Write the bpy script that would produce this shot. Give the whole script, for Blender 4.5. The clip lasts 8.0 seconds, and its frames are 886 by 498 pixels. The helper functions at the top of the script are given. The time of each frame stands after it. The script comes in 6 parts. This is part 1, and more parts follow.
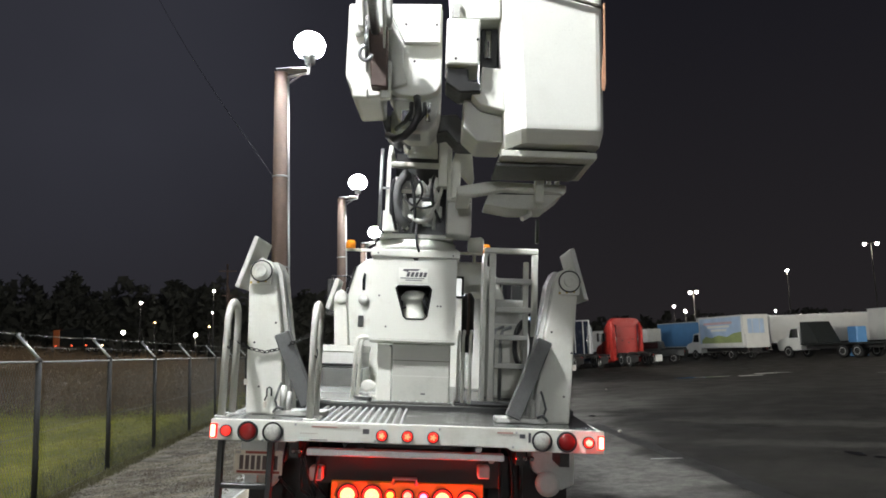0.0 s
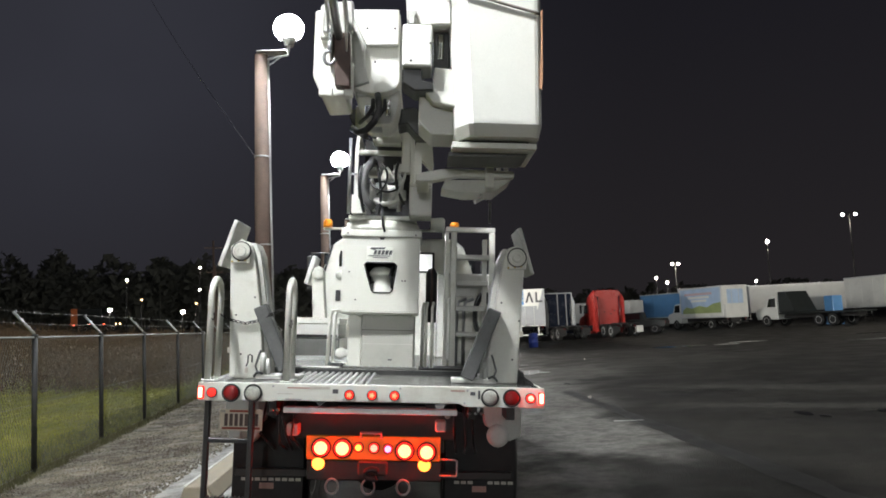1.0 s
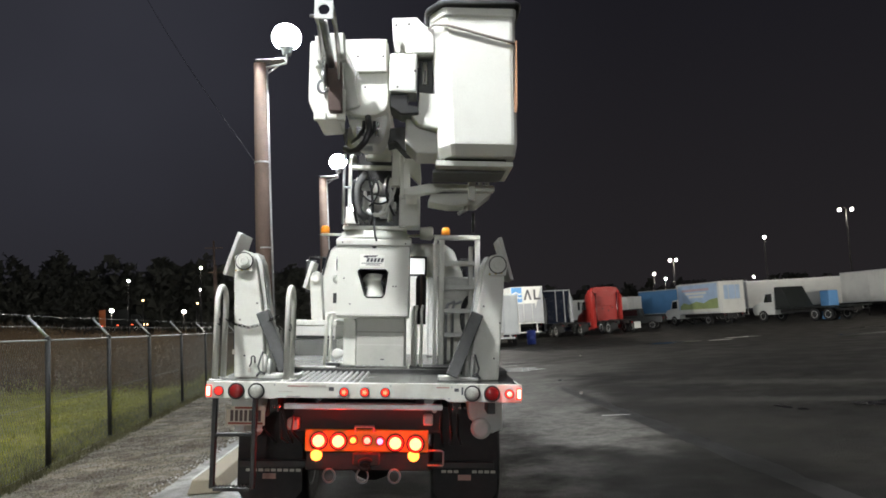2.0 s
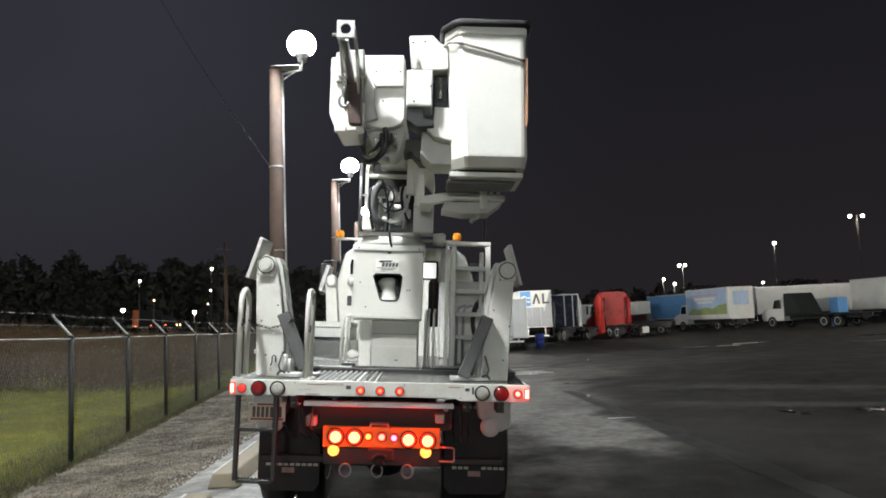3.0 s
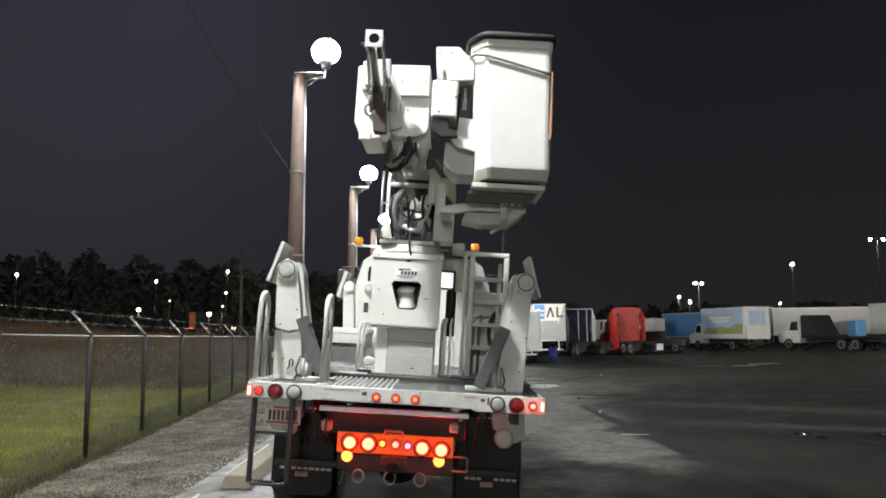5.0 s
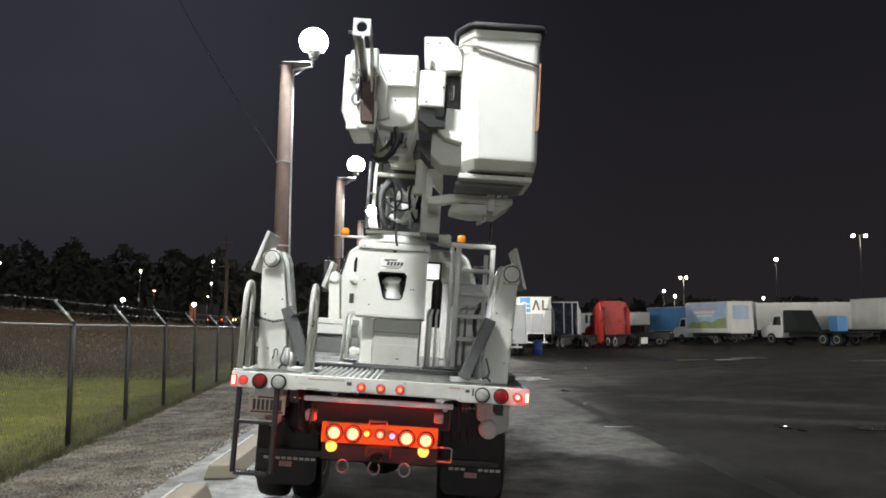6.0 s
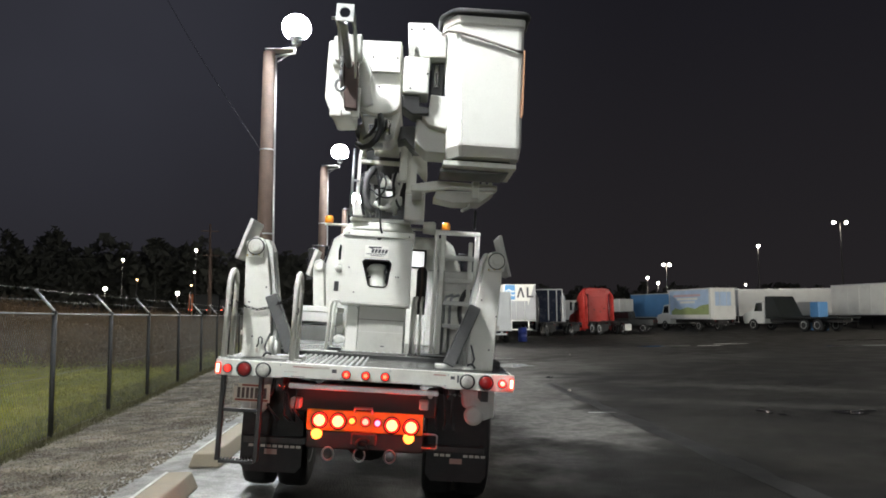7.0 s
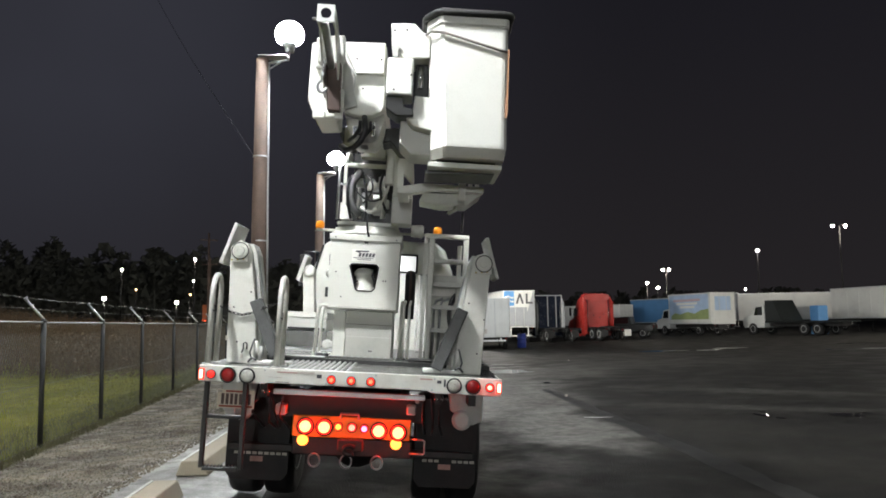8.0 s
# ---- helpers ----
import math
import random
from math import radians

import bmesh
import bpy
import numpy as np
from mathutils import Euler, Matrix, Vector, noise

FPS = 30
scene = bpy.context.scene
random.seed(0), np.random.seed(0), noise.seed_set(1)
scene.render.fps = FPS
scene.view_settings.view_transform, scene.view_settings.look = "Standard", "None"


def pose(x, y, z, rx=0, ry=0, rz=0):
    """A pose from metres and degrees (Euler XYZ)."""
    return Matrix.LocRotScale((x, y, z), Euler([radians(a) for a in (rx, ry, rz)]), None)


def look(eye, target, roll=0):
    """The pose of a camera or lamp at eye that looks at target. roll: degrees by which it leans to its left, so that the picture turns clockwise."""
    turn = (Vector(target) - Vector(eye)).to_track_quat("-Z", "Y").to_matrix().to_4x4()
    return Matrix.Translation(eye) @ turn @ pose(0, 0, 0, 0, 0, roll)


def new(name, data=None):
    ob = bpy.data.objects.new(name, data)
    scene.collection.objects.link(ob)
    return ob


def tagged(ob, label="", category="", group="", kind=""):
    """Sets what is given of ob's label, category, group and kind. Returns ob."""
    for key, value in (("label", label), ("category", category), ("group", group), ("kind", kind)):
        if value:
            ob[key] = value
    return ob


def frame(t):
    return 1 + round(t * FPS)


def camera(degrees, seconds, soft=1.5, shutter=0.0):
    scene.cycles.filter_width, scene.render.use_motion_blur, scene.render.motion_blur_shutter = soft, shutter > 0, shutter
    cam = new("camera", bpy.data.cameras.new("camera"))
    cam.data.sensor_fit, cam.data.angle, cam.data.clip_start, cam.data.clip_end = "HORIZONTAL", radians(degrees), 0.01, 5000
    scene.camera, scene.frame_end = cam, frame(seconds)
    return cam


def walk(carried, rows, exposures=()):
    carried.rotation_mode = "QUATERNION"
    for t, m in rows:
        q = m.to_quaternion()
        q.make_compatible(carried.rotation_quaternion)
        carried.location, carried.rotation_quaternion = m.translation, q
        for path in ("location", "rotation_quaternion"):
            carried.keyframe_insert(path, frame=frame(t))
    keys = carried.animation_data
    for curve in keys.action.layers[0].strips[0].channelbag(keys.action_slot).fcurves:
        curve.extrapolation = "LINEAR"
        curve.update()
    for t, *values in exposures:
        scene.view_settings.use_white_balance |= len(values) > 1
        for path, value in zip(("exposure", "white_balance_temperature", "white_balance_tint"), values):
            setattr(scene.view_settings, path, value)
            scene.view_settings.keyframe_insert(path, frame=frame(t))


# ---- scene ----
cam = camera(60.5, 8.0, soft=1.75)
PATH = [
    (0, (-0.456, -0.165, 1.684), (-0.427, 1.817, 1.951), -1.98),
    (0.5, (-0.289, -0.441, 1.658), (-0.260, 1.545, 1.892), -2.08),
    (1, (-0.262, -0.800, 1.641), (-0.201, 1.189, 1.839), -2.68),
    (1.5, (-0.148, -1.087, 1.659), (-0.088, 0.903, 1.850), -3.18),
    (2.8, (-0.189, -1.608, 1.684), (-0.132, 0.382, 1.879), -2.98),
    (3, (-0.196, -1.641, 1.677), (-0.159, 0.349, 1.877), -2.58),
    (3.5, (-0.227, -1.658, 1.678), (-0.219, 0.331, 1.894), -1.09),
    (4, (-0.250, -1.662, 1.675), (-0.263, 0.325, 1.901), -0.89),
    (4.5, (-0.241, -1.669, 1.676), (-0.250, 0.318, 1.905), -0.79),
    (6, (-0.234, -1.664, 1.660), (-0.201, 0.325, 1.867), -0.19),
    (6.5, (-0.225, -1.659, 1.659), (-0.160, 0.331, 1.846), -0.28),
    (7, (-0.233, -1.659, 1.654), (-0.160, 0.332, 1.829), -0.48),
    (7.5, (-0.234, -1.657, 1.656), (-0.162, 0.332, 1.849), -0.68),
    (8, (-0.111, -1.587, 1.620), (-0.038, 0.402, 1.814), -0.98),
]
walk(cam, [(t, look(eye, target, roll)) for t, eye, target, roll in PATH])

# ---- world and light: night, lit by the yard's pole lamps and two added fill lamps ----
world = bpy.data.worlds.new("night_sky")
scene.world = world
world.use_nodes = True
wn = world.node_tree
wbg = wn.nodes["Background"]
wtc = wn.nodes.new("ShaderNodeTexCoord")
wsep = wn.nodes.new("ShaderNodeSeparateXYZ")
wramp = wn.nodes.new("ShaderNodeValToRGB")
wn.links.new(wtc.outputs["Generated"], wsep.inputs[0])
wn.links.new(wsep.outputs["Z"], wramp.inputs[0])
wramp.color_ramp.elements[0].color = (0.013, 0.0115, 0.0125, 1)
wramp.color_ramp.elements[1].color = (0.0062, 0.0062, 0.0090, 1)
wramp.color_ramp.elements[1].position = 0.5
# the lamps' glow in the haze, painted into the sky colour: brighter west than east
wside = wn.nodes.new("ShaderNodeMapRange")
wside.interpolation_type = "SMOOTHSTEP"
wside.inputs["From Min"].default_value, wside.inputs["From Max"].default_value = 0.30, -0.45
wn.links.new(wsep.outputs["X"], wside.inputs["Value"])
wcl = wn.nodes.new("ShaderNodeTexNoise")
wcl.inputs["Scale"].default_value, wcl.inputs["Detail"].default_value = 2.2, 3
wn.links.new(wtc.outputs["Generated"], wcl.inputs["Vector"])
wclr = wn.nodes.new("ShaderNodeMapRange")
wclr.inputs["From Min"].default_value, wclr.inputs["From Max"].default_value = 0.3, 0.7
wclr.inputs["To Min"].default_value, wclr.inputs["To Max"].default_value = 0.7, 1.1
wn.links.new(wcl.outputs["Fac"], wclr.inputs["Value"])
wfac = wn.nodes.new("ShaderNodeMath")
wfac.operation = "MULTIPLY"
wn.links.new(wside.outputs[0], wfac.inputs[0])
wn.links.new(wclr.outputs[0], wfac.inputs[1])
# the painted glow thins out towards the horizon
wlow = wn.nodes.new("ShaderNodeMapRange")
wlow.inputs["From Min"].default_value, wlow.inputs["From Max"].default_value = 0.0, 0.28
wlow.inputs["To Min"].default_value, wlow.inputs["To Max"].default_value = 0.3, 1.0
wn.links.new(wsep.outputs["Z"], wlow.inputs["Value"])
wglow = wn.nodes.new("ShaderNodeMath")
wglow.operation = "MULTIPLY"
wn.links.new(wfac.outputs[0], wglow.inputs[0])
wn.links.new(wlow.outputs[0], wglow.inputs[1])
wmix = wn.nodes.new("ShaderNodeMix")
wmix.data_type = "RGBA"
wn.links.new(wglow.outputs[0], wmix.inputs["Factor"])
wn.links.new(wramp.outputs[0], wmix.inputs["A"])
wmix.inputs["B"].default_value = (0.0235, 0.0240, 0.0315, 1)
wn.links.new(wmix.outputs["Result"], wbg.inputs[0])
wbg.inputs[1].default_value = 1.4
scene.view_settings.exposure = 0.0
LAMP = 1450.0      # radiance of the yard lamps
TAIL = 5.0         # radiance of the small red lamps


# ---- materials ----
def mat(name, base=(0.5, 0.5, 0.5), rough=0.5, metal=0.0, vary=0.15, scale=6.0, fine=90.0, bump=0.0, dirt=None, dirt_amount=0.0, coat=0.0, glow=None, power=0.0, per_object=0.0):
    m = bpy.data.materials.new(name)
    m.use_nodes = True
    nt = m.node_tree
    b = nt.nodes["Principled BSDF"]
    b.inputs["Roughness"].default_value = rough
    b.inputs["Metallic"].default_value = metal
    b.inputs["Coat Weight"].default_value = coat
    b.inputs["Base Color"].default_value = (*base, 1)
    if glow:
        b.inputs["Emission Color"].default_value = (*glow, 1)
        b.inputs["Emission Strength"].default_value = power
    if vary <= 0 and not dirt:
        return m
    tc = nt.nodes.new("ShaderNodeTexCoord")
    n1 = nt.nodes.new("ShaderNodeTexNoise")
    n1.inputs["Scale"].default_value, n1.inputs["Detail"].default_value = scale, 6
    n2 = nt.nodes.new("ShaderNodeTexNoise")
    n2.inputs["Scale"].default_value, n2.inputs["Detail"].default_value = fine, 4
    for n in (n1, n2):
        nt.links.new(tc.outputs["Object"], n.inputs["Vector"])
    add = nt.nodes.new("ShaderNodeMath")
    add.operation = "ADD"
    nt.links.new(n1.outputs["Fac"], add.inputs[0])
    nt.links.new(n2.outputs["Fac"], add.inputs[1])
    mr = nt.nodes.new("ShaderNodeMapRange")
    mr.inputs["From Min"].default_value, mr.inputs["From Max"].default_value = 0.6, 1.4
    mr.inputs["To Min"].default_value, mr.inputs["To Max"].default_value = 1 - vary, 1 + vary
    nt.links.new(add.outputs[0], mr.inputs["Value"])
    mul = nt.nodes.new("ShaderNodeVectorMath")
    mul.operation = "SCALE"
    mul.inputs[0].default_value = base
    nt.links.new(mr.outputs[0], mul.inputs["Scale"])
    out = mul.outputs[0]
    if per_object:
        oi = nt.nodes.new("ShaderNodeObjectInfo")
        om = nt.nodes.new("ShaderNodeMapRange")
        om.inputs["To Min"].default_value, om.inputs["To Max"].default_value = 1 - per_object, 1 + per_object
        nt.links.new(oi.outputs["Random"], om.inputs["Value"])
        m2 = nt.nodes.new("ShaderNodeVectorMath")
        m2.operation = "SCALE"
        nt.links.new(out, m2.inputs[0])
        nt.links.new(om.outputs[0], m2.inputs["Scale"])
        out = m2.outputs[0]
    if dirt:
        n3 = nt.nodes.new("ShaderNodeTexNoise")
        n3.inputs["Scale"].default_value, n3.inputs["Detail"].default_value = scale * 0.7, 9
        n3.inputs["Roughness"].default_value = 0.7
        nt.links.new(tc.outputs["Object"], n3.inputs["Vector"])
        dr = nt.nodes.new("ShaderNodeMapRange")
        dr.inputs["From Min"].default_value, dr.inputs["From Max"].default_value = 0.52, 0.75
        dr.inputs["To Max"].default_value = dirt_amount
        nt.links.new(n3.outputs["Fac"], dr.inputs["Value"])
        mx = nt.nodes.new("ShaderNodeMix")
        mx.data_type = "RGBA"
        nt.links.new(dr.outputs[0], mx.inputs["Factor"])
        nt.links.new(out, mx.inputs["A"])
        mx.inputs["B"].default_value = (*dirt, 1)
        out = mx.outputs["Result"]
    nt.links.new(out, b.inputs["Base Color"])
    rr = nt.nodes.new("ShaderNodeMapRange")
    rr.inputs["From Min"].default_value, rr.inputs["From Max"].default_value = 0.6, 1.4
    rr.inputs["To Min"].default_value, rr.inputs["To Max"].default_value = max(rough * 0.75, 0.02), min(rough * 1.25, 1)
    nt.links.new(add.outputs[0], rr.inputs["Value"])
    nt.links.new(rr.outputs[0], b.inputs["Roughness"])
    if bump:
        bp = nt.nodes.new("ShaderNodeBump")
        bp.inputs["Strength"].default_value, bp.inputs["Distance"].default_value = 0.6, bump
        nt.links.new(add.outputs[0], bp.inputs["Height"])
        nt.links.new(bp.outputs[0], b.inputs["Normal"])
    return m


REARGLOW = mat("lit_rear_lamp_globe", (0.9, 0.9, 0.9), 0.3, vary=0, glow=(0.95, 0.98, 0.98), power=LAMP * 0.14)
# added fill for the truck's rear faces, from an unseen lamp
FILLGLOW = mat("added_fill_globe", (0.9, 0.9, 0.9), 0.3, vary=0, glow=(0.95, 0.98, 0.98), power=LAMP * 3.5)
# serves one yard lamp and one added fill lamp out of view
YARDFILLGLOW = mat("lit_yard_and_fill_lamp", (0.9, 0.9, 0.9), 0.3, vary=0, glow=(1.0, 0.95, 0.86), power=2200.0)
WHITE = mat("white_paint", (0.665, 0.665, 0.60), 0.38, vary=0.05, scale=3, dirt=(0.36, 0.33, 0.24), dirt_amount=0.55, bump=0.0004)
FIBRE = mat("white_fibreglass", (0.80, 0.80, 0.735), 0.33, vary=0.04, scale=4, dirt=(0.5, 0.49, 0.4), dirt_amount=0.18)
# darkened to paint the shade that the cover throws on the pedestal
PEDSHADE = mat("pedestal_shaded_grey", (0.42, 0.42, 0.375), 0.45, vary=0.08, scale=4, dirt=(0.2, 0.19, 0.16), dirt_amount=0.4)
# white gloss for the glare painted on the wet floor
GLAREWHITE = mat("wet_glare_white", (0.80, 0.80, 0.76), 0.16, vary=0.05, scale=5, coat=0.7)
GREY = mat("grey_white_steel", (0.57, 0.57, 0.53), 0.45, vary=0.08, scale=5, dirt=(0.25, 0.24, 0.2), dirt_amount=0.4, bump=0.0005)
ALU = mat("aluminium", (0.60, 0.61, 0.60), 0.42, metal=0.45, vary=0.12, scale=8, fine=160)
DECKM = mat("wet_deck_plate", (0.15, 0.15, 0.14), 0.24, metal=0.25, vary=0.2, scale=5, fine=120, dirt=(0.05, 0.05, 0.045), dirt_amount=0.6, bump=0.0006)
STEEL = mat("dark_steel", (0.032, 0.031, 0.03), 0.5, metal=0.4, vary=0.3, scale=9, bump=0.0006, dirt=(0.07, 0.05, 0.033), dirt_amount=0.4)
GALV = mat("galvanised_steel", (0.42, 0.43, 0.43), 0.38, metal=0.8, vary=0.2, scale=20)
BLACK = mat("black_paint", (0.014, 0.014, 0.014), 0.42, vary=0.25, scale=10, dirt=(0.045, 0.038, 0.03), dirt_amount=0.35)
RUBBER = mat("black_rubber", (0.012, 0.012, 0.012), 0.7, vary=0.25, scale=8, bump=0.001, dirt=(0.035, 0.032, 0.028), dirt_amount=0.5)
HOSE = mat("black_hose", (0.018, 0.018, 0.02), 0.35, vary=0.2)
ARMG = mat("grey_cylinder_guard", (0.105, 0.107, 0.105), 0.5, vary=0.2, scale=12, bump=0.0006, dirt=(0.05, 0.05, 0.045), dirt_amount=0.5)
CHROME = mat("chrome", (0.8, 0.8, 0.8), 0.1, metal=1.0, vary=0.05)
AMBERP = mat("yellow_paint", (0.62, 0.32, 0.02), 0.42, vary=0.12, scale=8, dirt=(0.2, 0.1, 0.03), dirt_amount=0.4)
RUST = mat("rust_steel", (0.075, 0.045, 0.036), 0.6, vary=0.3, scale=14, bump=0.001)
DARKRUST = mat("dark_rust_steel", (0.030, 0.019, 0.016), 0.6, vary=0.35, scale=10, bump=0.001)
GREASE = mat("yellow_grease", (0.42, 0.32, 0.08), 0.4, vary=0.3, scale=40)
REDLENS = mat("red_lens", (0.24, 0.014, 0.014), 0.15, vary=0.1, scale=40, coat=0.6)
MARKER = mat("lit_marker_diodes", (0.9, 0.5, 0.4), 0.2, vary=0, glow=(1.0, 0.30, 0.20), power=TAIL * 0.9)
REDGLOW = mat("lit_red_lens", (0.6, 0.03, 0.02), 0.2, vary=0, glow=(1.0, 0.04, 0.03), power=TAIL * 0.22)
REDCORE = mat("lit_red_diodes", (0.8, 0.2, 0.15), 0.2, vary=0, glow=(1.0, 0.10, 0.035), power=TAIL * 0.9)
PINKCORE = mat("lit_white_pink_diodes", (0.9, 0.6, 0.5), 0.2, vary=0, glow=(1.0, 0.022, 0.014), power=TAIL * 6.0)
VIOLETCORE = mat("lit_violet_diodes", (0.9, 0.5, 0.7), 0.2, vary=0, glow=(1.0, 0.28, 0.62), power=TAIL * 0.5)
HOTCORE = mat("lit_warning_diodes", (0.9, 0.5, 0.4), 0.2, vary=0, glow=(1.0, 0.013, 0.0045), power=TAIL * 22.0)
# added glow that paints the bright view through the cab's rear window
CABGLOW = mat("glowing_cab_pane", (0.8, 0.8, 0.8), 0.2, vary=0, glow=(0.98, 1.0, 0.98), power=0.85)
YELCORE = mat("lit_amber_diodes", (0.9, 0.6, 0.2), 0.2, vary=0, glow=(1.0, 0.22, 0.03), power=TAIL * 1.0)
CLEAR = mat("clear_lens", (0.45, 0.45, 0.40), 0.12, vary=0.25, scale=60, coat=0.8)
ORANGE = mat("orange_plastic_lens", (0.75, 0.25, 0.02), 0.25, vary=0.1, scale=30, glow=(1.0, 0.35, 0.03), power=0.12)
GLASS = mat("dark_window_glass", (0.015, 0.017, 0.02), 0.05, vary=0, coat=1.0)
LAMPGLOW = mat("lit_lamp_globe", (0.9, 0.9, 0.9), 0.3, vary=0, glow=(0.95, 0.98, 1.0), power=LAMP * 1.3)
OLDGLOW = mat("lit_weaker_lamp_globe", (0.9, 0.9, 0.9), 0.3, vary=0, glow=(0.93, 0.97, 1.0), power=LAMP * 0.6)
FARGLOW = mat("lit_far_lamp", (0.9, 0.9, 0.9), 0.3, vary=0, glow=(1.0, 0.92, 0.80), power=260.0)
FARWARM = mat("lit_warm_far_lamp", (0.9, 0.8, 0.6), 0.3, vary=0, glow=(1.0, 0.62, 0.3), power=9.0)
WOOD = mat("weathered_pole_wood", (0.125, 0.085, 0.066), 0.8, vary=0.3, scale=5, fine=45, bump=0.004)
CONC = mat("concrete", (0.25, 0.215, 0.155), 0.8, vary=0.18, scale=5, fine=70, bump=0.002, dirt=(0.16, 0.14, 0.11), dirt_amount=0.5)
ROPE = mat("grey_rope", (0.24, 0.22, 0.19), 0.8, vary=0.3, scale=50)
STRAP = mat("orange_brown_strap", (0.46, 0.24, 0.14), 0.7, vary=0.25, scale=30)
PLATE = mat("licence_plate_face", (0.72, 0.63, 0.50), 0.35, vary=0.1, scale=25)
PLATEBAR = mat("plate_dark_print", (0.10, 0.06, 0.05), 0.5, vary=0.1)
PLATERED = mat("plate_red_print", (0.32, 0.07, 0.04), 0.5, vary=0.1)
PRINT = mat("dark_print", (0.07, 0.07, 0.075), 0.5, vary=0.15)
PALEPRINT = mat("pale_print", (0.5, 0.46, 0.40), 0.6, vary=0.2, scale=20)
REDPRINT = mat("faded_red_print", (0.40, 0.24, 0.20), 0.5, vary=0.2)
REDTRUCK = mat("red_truck_paint", (0.36, 0.032, 0.026), 0.3, vary=0.1, scale=2, coat=0.4)
BLUE = mat("blue_panel", (0.10, 0.26, 0.50), 0.4, vary=0.12, scale=2)
TRAILER = mat("white_trailer_panel", (0.66, 0.66, 0.62), 0.42, vary=0.1, scale=1.2, dirt=(0.35, 0.34, 0.31), dirt_amount=0.4)
GREYTRAILER = mat("grey_trailer_panel", (0.30, 0.31, 0.32), 0.45, vary=0.15, scale=1.5)
DARKTRUCK = mat("dark_truck_paint", (0.010, 0.013, 0.012), 0.5, vary=0.2, scale=2)
NAVY = mat("dark_blue_truck_paint", (0.016, 0.022, 0.040), 0.25, vary=0.15, scale=2, coat=0.5)
GREENISH = mat("printed_green_panel", (0.28, 0.34, 0.14), 0.45, vary=0.3, scale=1.6)
PINKPRINT = mat("printed_pink_band", (0.52, 0.36, 0.38), 0.45, vary=0.2, scale=2)
SKYPRINT = mat("printed_sky_panel", (0.38, 0.50, 0.66), 0.45, vary=0.2, scale=1.4)
# faint emission in the paint stands in for light on the tail
ORANGETRUCK = mat("orange_glowing_tail_paint", (0.42, 0.12, 0.04), 0.4, vary=0.1, glow=(1.0, 0.28, 0.08), power=0.035)
BARREL = mat("blue_plastic_barrel", (0.03, 0.05, 0.24), 0.4, vary=0.1)
LEAF = mat("night_foliage", (0.085, 0.087, 0.070), 0.8, vary=0.3, scale=0.4)
BUSH = mat("dry_brush", (0.125, 0.080, 0.042), 0.85, vary=0.35, scale=0.8)
WEED = mat("straggling_weeds", (0.078, 0.076, 0.028), 0.8, vary=0.4, scale=3)
BLADE = mat("grass_blades", (0.20, 0.205, 0.010), 0.6, vary=0.35, scale=1.5)
WIRE = mat("fence_wire", (0.135, 0.135, 0.125), 0.5, metal=0.6, vary=0.15, scale=10)
POSTM = mat("dark_fence_post", (0.016, 0.016, 0.015), 0.75, metal=0.0, vary=0.2, scale=8)
TAR = mat("tar_seam", (0.008, 0.0075, 0.007), 0.55, vary=0.3, scale=3, bump=0.003)
PAINTMARK = mat("worn_white_road_paint", (0.55, 0.55, 0.52), 0.6, vary=0.3, scale=9)
WATER = mat("puddle_water", (0.010, 0.010, 0.010), 0.04, vary=0.0)
WATER.node_tree.nodes["Principled BSDF"].inputs["Specular IOR Level"].default_value = 0.6


